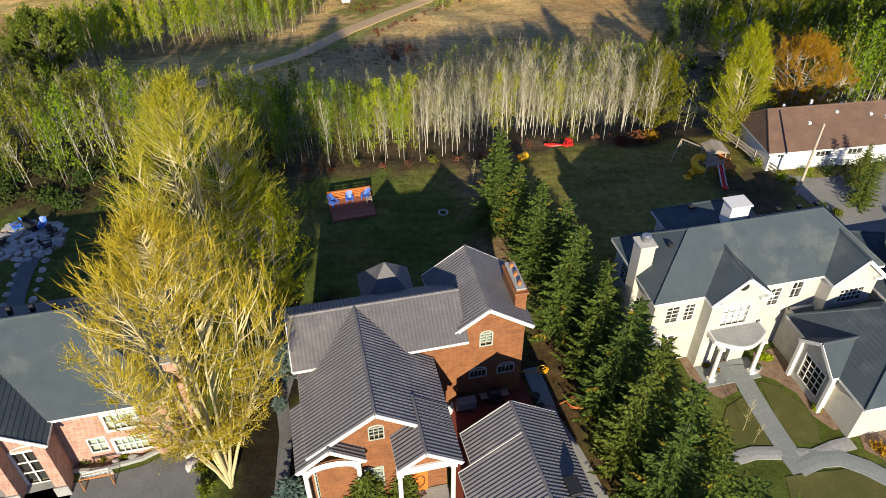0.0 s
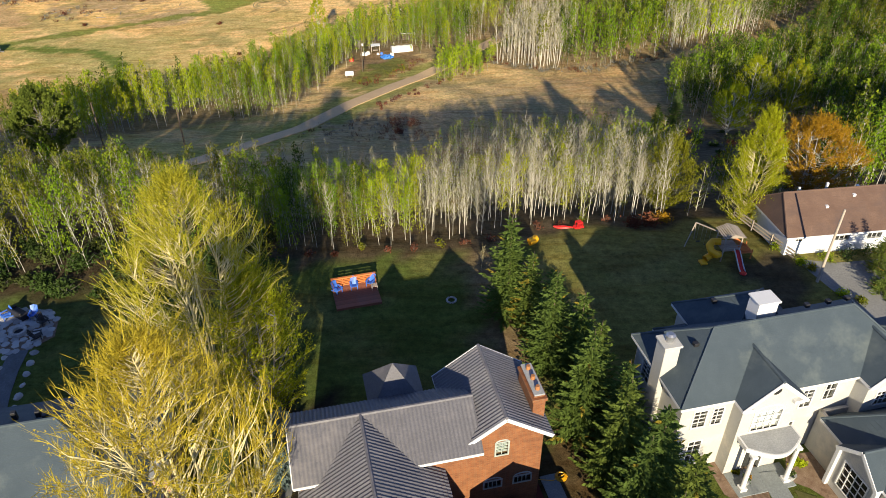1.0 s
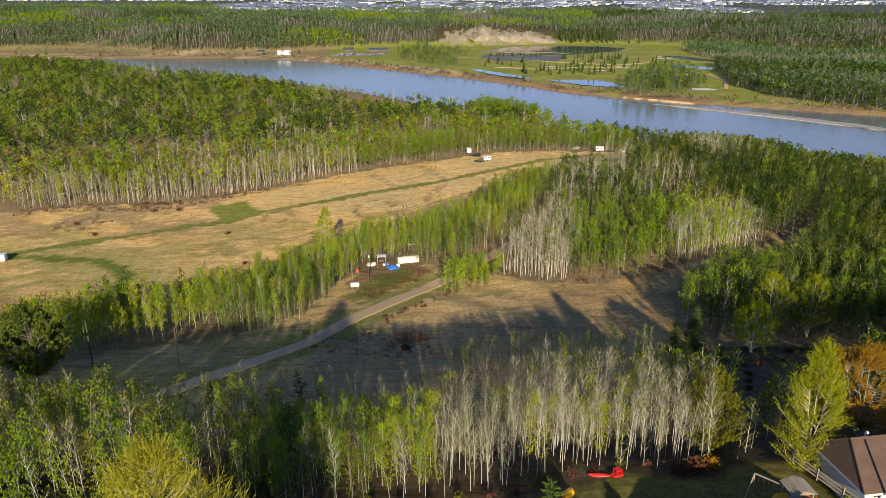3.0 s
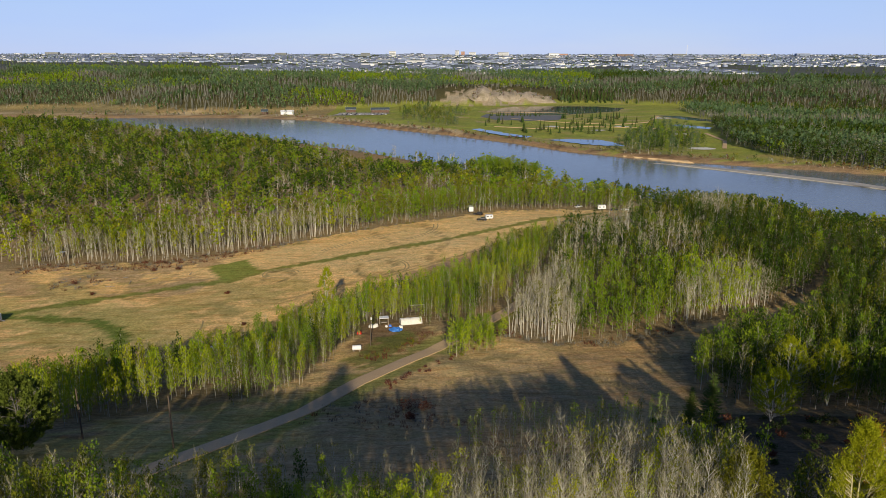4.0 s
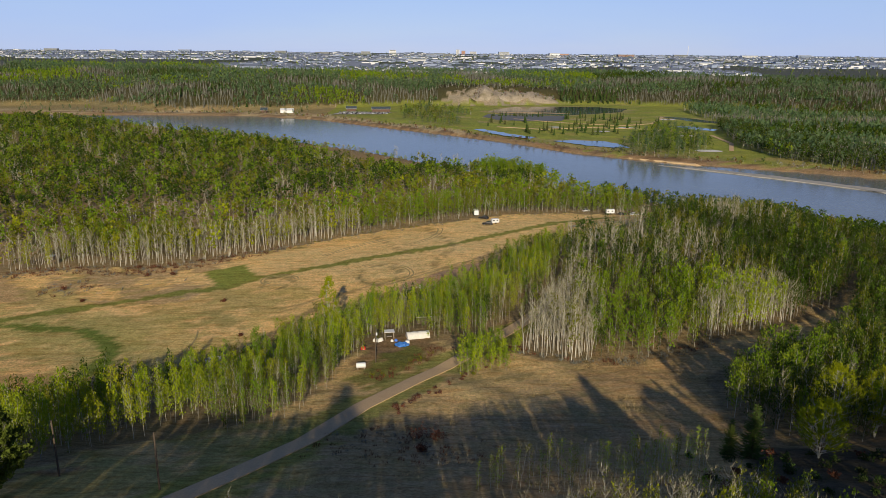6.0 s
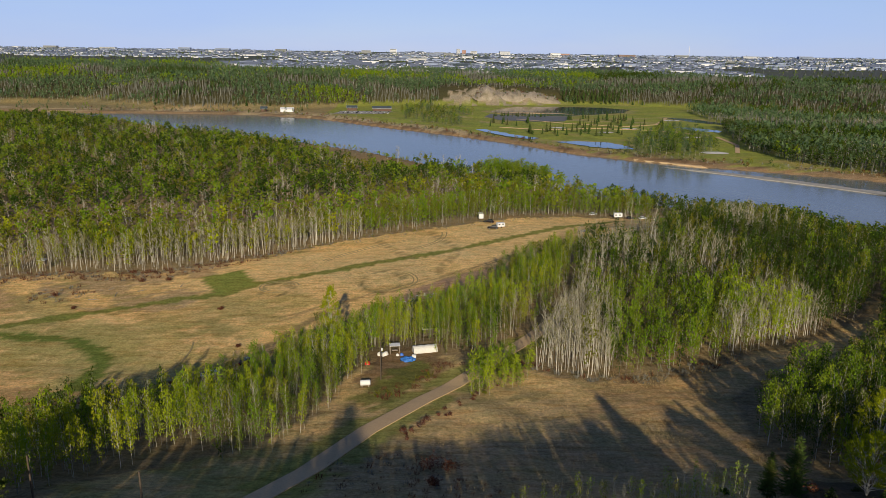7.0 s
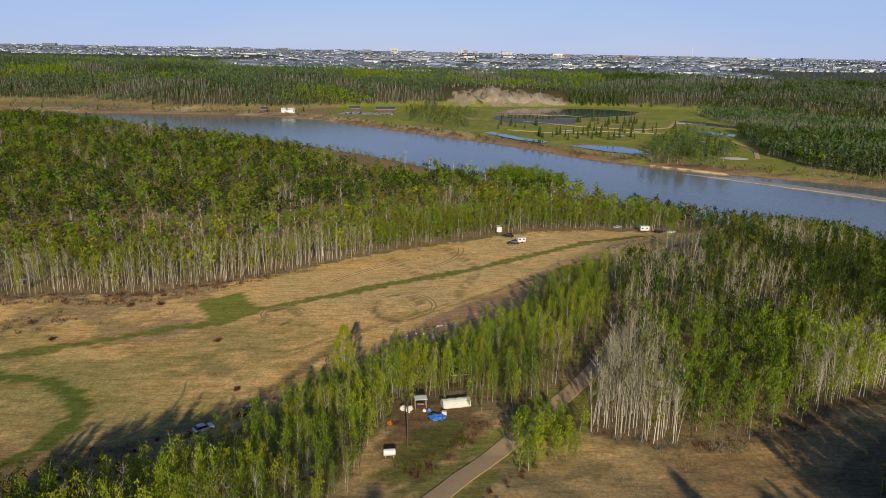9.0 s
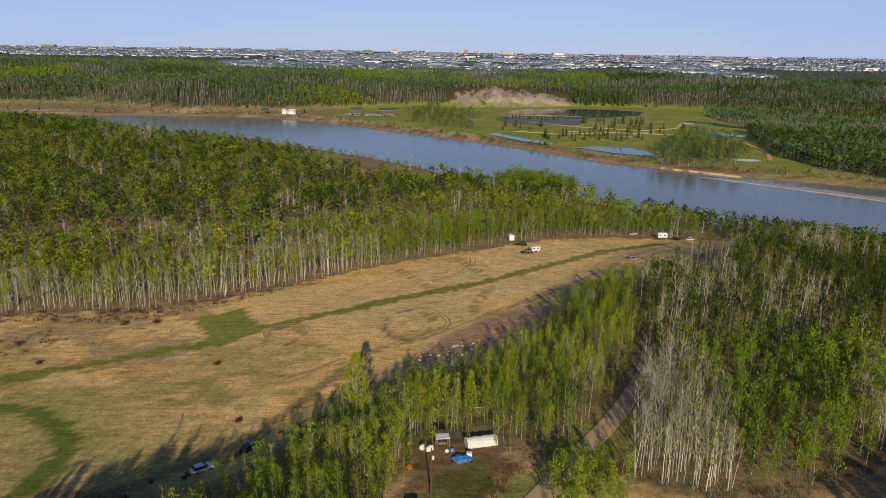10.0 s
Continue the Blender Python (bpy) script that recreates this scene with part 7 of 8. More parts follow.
sheet("gravel_yard", [(33.4, 62.4), (37, 61.6), (48, 63.0), (60, 66), (60, 50), (42, 47), (36.5, 54), (35.0, 57.5)], FLOOR + 0.04, WET_GRAVEL, "grey gravel yard before the bungalow", "yard")
sheet("front_bed", [(-24.6, 28.2), (-22.8, 28.3), (-20.4, 29.2), (-18.2, 30.8), (-17.9, 31.9), (-18.8, 32.2), (-20, 30.6), (-24.4, 29.6)], FLOOR + 0.06, MULCH, "mulched bed with rocks below the bay windows", "flower bed")
kerb = Shape()
for a, b in (((-24.8, 28.0), (-22.7, 28.15)), ((-22.7, 28.15), (-20.3, 29.0)), ((-20.3, 29.0), (-18.0, 30.6)), ((-18.0, 30.6), (-17.6, 31.9))):
    kerb.beam((*a, FLOOR + 0.1), (*b, FLOOR + 0.1), 0.22, 0.3)
tagged(kerb.done("kerb", CONCRETE), "grey concrete kerb round the front bed", "kerb", kind="structure")
GARDEN = ((-24.0, 28.8, 0.6, DARK_I), (-22.9, 29.0, 0.55, OLIVE_I), (-21.6, 29.2, 0.4, OLIVE_I), (-19.7, 30.2, 0.5, DARK_I), (26.0, 33.0, 0.5, LIME_I), (24.0, 37.6, 0.7, LIME_I), (29.0, 29.6, 0.8, RUST_I), (29.8, 29.0, 0.7, LIME_I),
          (20.0, 36.5, 0.35, RUST_I), (19.3, 37.0, 0.35, OLIVE_I), (-16.2, 30.6, 0.8, OLIVE_I), (-15.6, 26.6, 0.9, OLIVE_I), (-16.2, 28.2, 0.8, OLIVE_I), (35.6, 56.6, 0.9, LIME_I), (34.4, 60.6, 0.8, OLIVE_I), (33.8, 61.6, 0.9, LIME_I), (32.4, 64, 1.0, GREEN_I),
          (36.8, 55.6, 0.8, OLIVE_I), (41.2, 63.0, 1.7, DARK_I), (38.8, 62.6, 1.5, DARK_I), (43.6, 63.4, 1.6, DARK_I), (46.0, 63.7, 1.5, DARK_I), (36.6, 62.2, 1.1, GREEN_I), (-10.2, 30.2, 0.4, OLIVE_I), (-3.7, 25.4, 0.7, RED_I), (-1.8, 25.0, 0.5, OLIVE_I), (42.0, 55.0, 1.0, LIME_I), (44, 58, 1.2, GREEN_I))
for x, y, s, mat in GARDEN:
    bush("garden_shrub", {DARK_I: "dark evergreen garden shrub", OLIVE_I: "olive budding garden shrub", LIME_I: "bright yellow-green garden shrub", RUST_I: "golden rusty garden shrub", RED_I: "red-leafed shrub before the house", GREEN_I: "green leafy garden shrub"}[mat],
         (x, y, FLOOR), 300, s, 0.16, mat)
for x, y, h in ((14.6, 38.2, 3.6), (14.2, 37.4, 3.2), (20.3, 31.2, 3.2), (20.7, 30.2, 2.4), (9.2, 53.4, 3.6), (10.0, 52.2, 3.4), (-17.0, 46.8, 3), (2.6, 60.4, 3.2)):
    v, t, m = aspen(0, 0.0)
    split_tree("bare_sapling", "straw-coloured leafless sapling in the garden", "tree", (x, y, FLOOR), (v, t, m), [BARK_GOLD] * 9, (BARK_I,), x * 50, h / 10, "", ("trunk", "crown"))


def rock(at, size, mat=STONE, name="boulder", label="pale grey boulder lying in the garden", group=""):
    bm = bmesh.new()
    bmesh.ops.create_icosphere(bm, subdivisions=2, radius=1)
    off = RNG.uniform(0, 50)
    for p in bm.verts:
        p.co *= 1 + 0.28 * noise.noise(p.co * 1.3 + Vector((off, 0, 0)))
        p.co = Vector((p.co.x * size, p.co.y * size * 0.8, max(-0.1, p.co.z) * size * 0.6))
    ob = part(name, bm, mat)
    ob.matrix_basis = pose(*at, 0, 0, RNG.uniform(0, 360))
    return tagged(ob, label, "rock", group)


for x, y, s in ((-18.9, 30.4, 0.55), (-21.0, 29.1, 0.4), (-22.0, 28.8, 0.3), (-17.2, 29.4, 0.5), (-16.8, 28.6, 0.6), (-19.5, 31.2, 0.35)):
    rock((x, y, FLOOR + 0.05), s)

# ---- stone terrace with fire pit ----
terrace = [(-41.5, 52.0), (-41, 54.2), (-38.8, 55.0), (-36.4, 54.6), (-35.0, 53.4), (-34.4, 51.2), (-35.6, 49.8), (-37.4, 49.0), (-40.0, 49.4)]
tc = thing("stone_terrace", "round terrace of pale flagstones with a fire pit", "terrace", (-38, 52, FLOOR), 0, kind="structure")
part("bedding", ([(x + 38, y - 52, 0.03) for x, y in terrace], [tuple(range(len(terrace)))]), MULCH, tc)
flags = []
for k in range(3):
    bm = bmesh.new()
    r = 5 + k
    ring = [(0.36 * math.cos(6.28 * i / r) * RNG.uniform(0.85, 1.15), 0.36 * math.sin(6.28 * i / r) * RNG.uniform(0.85, 1.15)) for i in range(r)]
    bot, top = [bm.verts.new((*p, 0)) for p in ring], [bm.verts.new((p[0] * 0.94, p[1] * 0.94, 0.07)) for p in ring]
    bm.faces.new(top)
    for i in range(r):
        bm.faces.new((bot[i], bot[(i + 1) % r], top[(i + 1) % r], top[i]))
    me = bpy.data.meshes.new("flagstone")
    bm.to_mesh(me)
    bm.free()
    me.materials.append(STONE)
    flags.append(me)
for x, y in scatter(terrace, 0.56, 0.99):
    f = new("flagstone", flags[int(RNG.integers(3))])
    f.parent = tc
    f.matrix_basis = pose(x + 38, y - 52, 0.02, 0, 0, RNG.uniform(0, 360))
ribbon("terrace_path", [(-36.6, 49.4), (-36.3, 47.0), (-35.7, 44.5), (-34.8, 41.5)], 1.5, PAVING_DARK, "grey stone path to the terrace", "path", 0.05, ragged=0.2)
for k in range(12):
    side = -1 if k % 2 else 1
    rock((-36.4 + side * 1.15 + 0.13 * k, 49.2 - 0.62 * k, FLOOR), RNG.uniform(0.25, 0.42), group="rocks along the terrace path")
pit = thing("fire_pit", "round stone fire pit with dark ashes", "fire pit", (-37.6, 51.6, FLOOR + 0.08))
for k in range(12):
    a = 6.283 * k / 12
    s = Shape()
    s.block(-0.17, 0.17, 0.42, 0.68, 0, 0.35, 0.03, Matrix.Rotation(a, 4, "Z"))
    s.done("rim_stone", STONE, pit)
Shape().lathe([(0.42, 0.02), (0.4, 0.1)], 14).done("ashes", BLACK, pit)


def adirondack(at, turn, mat, label, group):
    """Slatted garden chair: sloping seat, fan back, broad arms."""
    c = thing("garden_chair", label, "chair", at, turn, group)
    for x in (-0.3, 0.3):
        Shape().beam((x, -0.35, 0.0), (x, -0.35, 0.55), 0.07, 0.05).done("front_leg", mat, c)
        Shape().beam((x, -0.4, 0.36), (x, 0.45, 0.12), 0.05, 0.1).done("side_rail", mat, c)
        Shape().block(x - 0.09, x + 0.09, -0.45, 0.3, 0.55, 0.58, 0.01).done("arm", mat, c)
    for k in range(5):
        y = -0.36 + 0.13 * k
        Shape().block(-0.28, 0.28, y - 0.055, y + 0.055, 0.39 - 0.037 * k, 0.42 - 0.037 * k, 0.008).done("seat_slat", mat, c)
    for k in range(5):
        x = -0.24 + 0.12 * k
        Shape().beam((x * 0.85, 0.22, 0.22), (x * 1.1, 0.55, 1.02 - abs(k - 2) * 0.05), 0.1, 0.03).done("back_slat", mat, c)
    return c


for x, y, a, mat in ((-39.6, 53.6, 140, BLUE), (-37.2, 53.7, 190, BLUE), (-39.9, 51.2, 80, BLACK), (-35.7, 50.9, 290, BLACK), (-36.0, 52.8, 235, BLACK)):
    adirondack((x, y, FLOOR + 0.09), a + 180, mat, "blue slatted garden chair round the fire pit" if mat == BLUE else "black slatted garden chair round the fire pit", "chairs round the fire pit")
sofa = thing("garden_sofa", "dark wicker garden sofa beside the fire pit", "sofa", (-38.6, 53.9, FLOOR + 0.09), 150)
for args, nm in (((-0.9, 0.9, -0.4, 0.4, 0, 0.4), "seat"), ((-0.9, 0.9, 0.25, 0.45, 0.4, 0.8), "backrest"), ((-1.0, -0.85, -0.4, 0.45, 0.0, 0.6), "arm"), ((0.85, 1.0, -0.4, 0.45, 0.0, 0.6), "arm")):
    Shape().block(*args, 0.04).done(nm, BLACK, sofa)

# ---- lawn deck with bench back and three chairs ----
dk = thing("lawn_deck", "red-stained timber deck with slatted bench rail", "deck", (-9.0, 56.6, FLOOR), 15.0)
W, D = 4.1, 3.3
for k in range(28):
    y = -D / 2 + D * (k + 0.5) / 28
    Shape().block(-W / 2, W / 2, y - 0.058, y + 0.058, 0.22, 0.26, 0.006).done("plank", DECK_WOOD, dk)
for x in (-W / 2 + 0.05, W / 2 - 0.05):
    Shape().box(x - 0.04, x + 0.04, -D / 2, D / 2, 0.0, 0.215).done("skirt", DECK_WOOD, dk)
for y in (-D / 2 + 0.04, D / 2 - 0.04):
    Shape().box(-W / 2 + 0.1, W / 2 - 0.1, y - 0.04, y + 0.04, 0.0, 0.215).done("skirt", DECK_WOOD, dk)
for k in range(5):
    x = -W / 2 + 0.05 + (W - 0.1) * k / 4
    Shape().block(x - 0.05, x + 0.05, D / 2 - 0.12, D / 2 - 0.02, 0.262, 1.2, 0.01).done("rail_post", RAIL_WOOD, dk)
for k in range(5):
    Shape().block(-W / 2, W / 2, D / 2 - 0.16, D / 2 - 0.125, 0.36 + 0.18 * k, 0.48 + 0.18 * k, 0.006).done("rail_slat", RAIL_WOOD, dk)
Shape().block(-W / 2 - 0.05, W / 2 + 0.05, D / 2 - 0.2, D / 2 + 0.02, 1.2, 1.25, 0.01).done("rail_cap", RAIL_WOOD, dk)
for sx in (-1, 1):
    for k in range(3):
        Shape().block(sx * (W / 2 - 0.08) - 0.02, sx * (W / 2 - 0.08) + 0.02, D / 2 - 1.1, D / 2 - 0.2, 0.4 + 0.3 * k, 0.52 + 0.3 * k, 0.006).done("side_slat", RAIL_WOOD, dk)
deck_m = pose(-9.0, 56.6, FLOOR + 0.265, 0, 0, 15)
for x, y, a in ((-1.65, 0.8, 35), (-0.05, 1.0, 0), (1.55, 1.05, -30)):
    p = deck_m @ Vector((x, y, 0))
    adirondack(tuple(p), 11 + a, BLUE, "blue slatted garden chair on the deck", "chairs on the deck")
p = deck_m @ Vector((1.75, 0.35, 0))
tb = thing("side_table", "small slatted wooden table on the deck", "table", tuple(p), 11)
for k in range(4):
    Shape().block(-0.3 + 0.15 * k, -0.17 + 0.15 * k, -0.28, 0.28, 0.46, 0.49, 0.006).done("top_slat", GREY_WOOD, tb)
for x in (-0.24, 0.24):
    for y in (-0.22, 0.22):
        Shape().beam((x, y, 0), (x, y, 0.46), 0.05).done("leg", GREY_WOOD, tb)
rg = thing("stone_ring", "small ring of stones in the lawn", "fire ring", (-0.3, 56.0, FLOOR))
for k in range(9):
    a = 6.283 * k / 9
    Shape().block(-0.13, 0.13, 0.32, 0.5, -0.02, 0.14, 0.04, Matrix.Rotation(a, 4, "Z")).done("ring_stone", STONE, rg)

# ---- play tower ----
pt = thing("play_tower", "timber play tower with yellow tube slide and red slide", "playground", (26.8, 62.8, FLOOR), 6)
pt.scale = (0.82, 0.82, 0.82)
for x in (-1.0, 1.0):
    for y in (-1.0, 1.0):
        Shape().block(x - 0.07, x + 0.07, y - 0.07, y + 0.07, 0, 3.3, 0.015).done("post", GREY_WOOD, pt)
for k in range(9):
    y = -1.0 + 0.25 * k
    Shape().block(-1.1, 1.1, y - 0.11, y + 0.11, 1.55, 1.6, 0.008).done("floor_board", GREY_WOOD, pt)
for sx, rise in ((-1, 0), (1, 0)):
    for k in range(6):
        x0 = sx * (0.02 + 0.22 * k)
        z = 3.9 - 0.09 * k
        Shape().block(min(x0, x0 + sx * 0.21), max(x0, x0 + sx * 0.21), -1.3, 1.3, z - 0.02, z + 0.02, 0.006).done("roof_board", GREY_WOOD, pt)
for y in (-1.05, 1.05):
    part("roof_gable", ([(-1.2, y, 3.3), (1.2, y, 3.3), (0, y, 3.86), (-1.2, y + 0.04, 3.3), (1.2, y + 0.04, 3.3), (0, y + 0.04, 3.86)], [(0, 1, 2), (5, 4, 3), (0, 3, 4, 1), (1, 4, 5, 2), (2, 5, 3, 0)]), GREY_WOOD, pt)
for y in (-1.08, 1.08):
    Shape().beam((-1.0, y, 2.3), (1.0, y, 2.3), 0.06, 0.12).done("rail", GREY_WOOD, pt)
    Shape().beam((-1.0, y, 1.9), (1.0, y, 1.9), 0.06, 0.12).done("rail", GREY_WOOD, pt)
Shape().beam((1.1, -1.0, 1.9), (2.6, -0.4, 0.9), 0.1, 0.5).done("climbing_wall", RAIL_WOOD, pt)
Shape().beam((1.1, 1.0, 1.9), (2.6, 0.6, 0.9), 0.1, 0.5).done("climbing_wall", RAIL_WOOD, pt)
Shape().block(1.2, 2.9, -0.9, 0.9, 0.9, 1.0, 0.02).done("side_deck", RAIL_WOOD, pt)
for x in (1.4, 2.8):
    for y in (-0.8, 0.8):
        Shape().beam((x, y, 0), (x, y, 1.4), 0.1).done("deck_post", RAIL_WOOD, pt)
bends = [(-0.85, 0.3, 2.0), (-1.7, 0.5, 1.98), (-2.3, 0.05, 1.75), (-2.3, -0.7, 1.45), (-1.7, -1.1, 1.12), (-1.3, -0.8, 0.95), (-1.5, -0.45, 0.8), (-2.2, -0.5, 0.6), (-2.9, -0.8, 0.42)]
spiral = [tuple(np.interp(k / 4, range(9), [b[i] for b in bends]) for i in range(3)) for k in range(33)]
Shape().tube(spiral, 0.42, 12, False).done("tube_slide", YELLOW, pt, "yellow spiral tube slide")
mouth = spiral[-1]
Shape().block(mouth[0] - 0.75, mouth[0] + 0.1, mouth[1] - 0.8, mouth[1] + 0.15, 0.05, 0.3, 0.06).done("slide_mouth", YELLOW, pt)
sl = Shape()
prof = [(0, -1.1, 1.65), (0, -1.4, 1.6), (0, -2.4, 0.85), (0, -3.2, 0.3), (0, -3.6, 0.2)]
for x in (-0.3, 0.3):
    for a, b in zip(prof, prof[1:]):
        sl.beam((x + 0.55, a[1], a[2] + 0.12), (x + 0.55, b[1], b[2] + 0.12), 0.06, 0.22)
red = sl.done("slide_side", WHITE_METAL, pt)
bed = Shape()
for a, b in zip(prof, prof[1:]):
    bed.beam((0.55, a[1], a[2]), (0.55, b[1], b[2]), 0.54, 0.05)
bed.done("slide_bed", RED, pt, "straight red slide")
Shape().lathe([(0.38, 0.1), (0.42, 0.22), (0.3, 0.34)], 14, (0.55, -3.7, 0)).done("slide_foot", RED, pt)
Shape().beam((-1.0, 1.0, 3.0), (-2.9, 3.2, 3.0), 0.12).done("swing_beam", GREY_WOOD, pt)
for d in (-0.9, 0.9):
    Shape().beam((-2.9, 3.2, 3.0), (-2.9 + d - 0.3, 3.2 + d * 0.8, 0), 0.1).done("swing_leg", GREY_WOOD, pt)
for f in (0.4, 0.75):
    x, y = -1.0 - 1.9 * f, 1.0 + 2.2 * f
    for o in (-0.2, 0.2):
        Shape().tube([(x + o, y + o * -0.75, 3.0), (x + o, y + o * -0.75, 0.6)], 0.015, 5).done("swing_chain", STEEL, pt)
    Shape().block(x - 0.25, x + 0.25, y - 0.12, y + 0.12, 0.55, 0.6, 0.02).done("swing_seat", BLACK, pt)

# red canoe and toy, yellow tunnel behind the spruces
cn = Shape()
hull = [(-1.2 + 2.4 * k / 10, 0, 0.16 + 0.12 * abs(k / 5 - 1) ** 3) for k in range(11)]
cn.tube(hull, [0.05 + 0.24 * math.sin(math.pi * (k + 0.4) / 10.8) for k in range(11)], 8)
ob = tagged(cn.done("canoe", RED), "red overturned canoe at the wood's edge", "canoe")
ob.matrix_basis = pose(11.9, 69.0, z_at(11.9, 69.0) + 0.05, 0, 0, -8)
ty = thing("toy_car", "red plastic ride-in toy car on the lawn", "toy", (13.3, 68.8, z_at(13.3, 68.8)), 20)
Shape().block(-0.55, 0.55, -0.35, 0.35, 0.15, 0.6, 0.1).done("body", RED, ty)
Shape().block(-0.3, 0.35, -0.33, 0.33, 1.0, 1.12, 0.05).done("roof", RED, ty)
for x in (-0.28, 0.32):
    for y in (-0.28, 0.28):
        Shape().beam((x, y, 0.6), (x, y, 1.0), 0.06).done("roof_post", RED, ty)
for x in (-0.35, 0.35):
    for y in (-0.36, 0.36):
        Shape().tube([(x, y - 0.05, 0.15), (x, y + 0.05, 0.15)], 0.15, 10).done("wheel", TYRE, ty)
ob = tagged(Shape().tube([(7.6 + 0.6 * math.sin(a), 64.6 + 0.25 * a, FLOOR + 0.5 + 0.1 * math.sin(a)) for a in [0.25 * k for k in range(9)]], 0.42, 12, False).done("play_tunnel", YELLOW), "yellow plastic play tunnel on the lawn", "toy")

# utility poles
def pole(at, h, lean=0.0, mat=GREY_WOOD, arm=False, label="weathered grey wooden utility pole"):
    p = thing("utility_pole", label, "pole", at, 0)
    Shape().tube([(0, 0, -0.5), (lean * 0.5, 0, h / 2), (lean, 0, h)], [0.15, 0.125, 0.1], 10).done("shaft", mat, p)
    if arm:
        Shape().lathe([(0.18, 0), (0.2, 0.5), (0.15, 0.6)], 10, (lean * 0.8 + 0.3, 0, h * 0.78)).done("transformer", WHITE_METAL, p)
    return p


pole((34.2, 58.7, FLOOR), 8.0, 0.1)
pole((-21.5, 182.6, z_at(-21.5, 182.6)), 9.0, 0, BARK_DARK, True, "dark wooden pole with a small transformer")
pole((-43.5, 112, z_at(-43.5, 112)), 8.5, 0, BARK_DARK, False, "dark wooden pole beside the dirt road")
pole((-60.0, 118, z_at(-60, 118)), 8.5, 0, BARK_DARK, False, "dark wooden pole beside the belt of aspens")

# coiled hose and green bin
hs = thing("garden_hose", "orange garden hose coiled on the bed", "hose", (9.2, 33.6, FLOOR + 0.06), 20)
coil = [(0.75 * math.cos(0.45 * k) * (1 - 0.006 * k), 0.6 * math.sin(0.45 * k) * (1 - 0.006 * k), 0.03 + 0.002 * k) for k in range(46)]
Shape().tube(coil, 0.035, 6).done("hose_loop", RAIL_WOOD, hs)
Shape().tube([coil[-1], (-0.9, 0.3, 0.05), (-1.7, 0.2, 0.05), (-2.4, 0.5, 0.05)], 0.03, 6).done("hose_end", RAIL_WOOD, hs)
# things in the red yard
gr = thing("covered_grill", "barbecue under a grey canvas cover", "grill", (1.3, 33.2, FLOOR + 0.03), 13)
Shape().block(-0.75, 0.75, -0.35, 0.35, 0.05, 0.95, 0.12).done("cover", GREY_COVER, gr)
Shape().block(-0.6, 0.6, -0.3, 0.3, 0.0, 0.06, 0.01).done("base", BLACK, gr)
g2 = thing("barbecue", "black barbecue with steel side shelves", "grill", (3.3, 33.75, FLOOR + 0.03), 13)
Shape().block(-0.45, 0.45, -0.3, 0.3, 0.0, 0.8, 0.03).done("cabinet", BLACK, g2)
Shape().tube([(-0.42, 0, 0.9), (0.42, 0, 0.9)], 0.3, 12).done("lid", BLACK, g2)
for x in (-0.75, 0.75):
    Shape().block(x - 0.28, x + 0.28, -0.28, 0.28, 0.78, 0.83, 0.01).done("side_shelf", STEEL, g2)
ac = thing("air_conditioner", "round white air-conditioner beside the brick wall", "appliance", (0.0, 32.9, FLOOR + 0.03), 13)
Shape().lathe([(0.38, 0), (0.4, 0.08), (0.4, 0.75), (0.34, 0.85)], 14).done("body", WHITE_METAL, ac)
Shape().lathe([(0.26, 0.86), (0.26, 0.88)], 12).done("grille", BLACK, ac)
ob = tagged(Shape().tube([(7.1 + (0.45 - 0.004 * k) * math.cos(0.5 * k), 36.6 + (0.45 - 0.004 * k) * math.sin(0.5 * k), FLOOR + 0.1 + 0.004 * k) for k in range(52)] + [(6.5, 36.3, FLOOR + 0.1), (5.4, 36.4, FLOOR + 0.1)], 0.03, 5).done("garden_hose", YELLOW), "coiled yellow garden hose on the ground", "hose")
for x, y, s in ((6.3, 33.9, 0.3), (6.6, 33.1, 0.25)):
    pl_ = thing("plant_pot", "dark plant pot on the yard", "pot", (x, y, FLOOR + 0.03))
    Shape().lathe([(s * 0.7, 0), (s, s * 1.4), (s * 1.05, s * 1.5)], 12).done("pot", BLACK, pl_)
# hockey goal on the drive
hg = thing("hockey_goal", "white-framed hockey goal with red posts", "goal", (-22.4, 26.9, FLOOR + 0.03), 195)
Shape().tube([(-0.9, 0, 0), (-0.9, 0, 1.2), (0.9, 0, 1.2), (0.9, 0, 0)], 0.05, 8).done("front_frame", COPPER, hg)
Shape().tube([(-0.9, 0, 0.04), (-0.8, -0.8, 0.04), (0.8, -0.8, 0.04), (0.9, 0, 0.04)], 0.04, 8).done("base_frame", COPPER, hg)
Shape().tube([(-0.88, 0, 1.2), (-0.8, -0.5, 1.15), (0.8, -0.5, 1.15), (0.88, 0, 1.2)], 0.05, 8).done("top_frame", TRIM, hg)
net = Shape()
for k in range(15):
    x = -0.85 + 1.7 * k / 14
    net.tube([(x, -0.03, 1.18), (x, -0.5, 1.13), (x, -0.8, 0.05)], 0.012, 4, False)
for f in (0.15, 0.3, 0.45, 0.6, 0.75, 0.9):
    net.tube([(-0.85, -0.5 - 0.3 * f, 1.13 - 1.08 * f), (0.85, -0.5 - 0.3 * f, 1.13 - 1.08 * f)], 0.012, 4, False)
for f in (0.2, 0.5, 0.8):
    net.tube([(-0.85, -0.5 * f, 1.18), (0.85, -0.5 * f, 1.18)], 0.012, 4, False)
net.done("net", TRIM, hg)
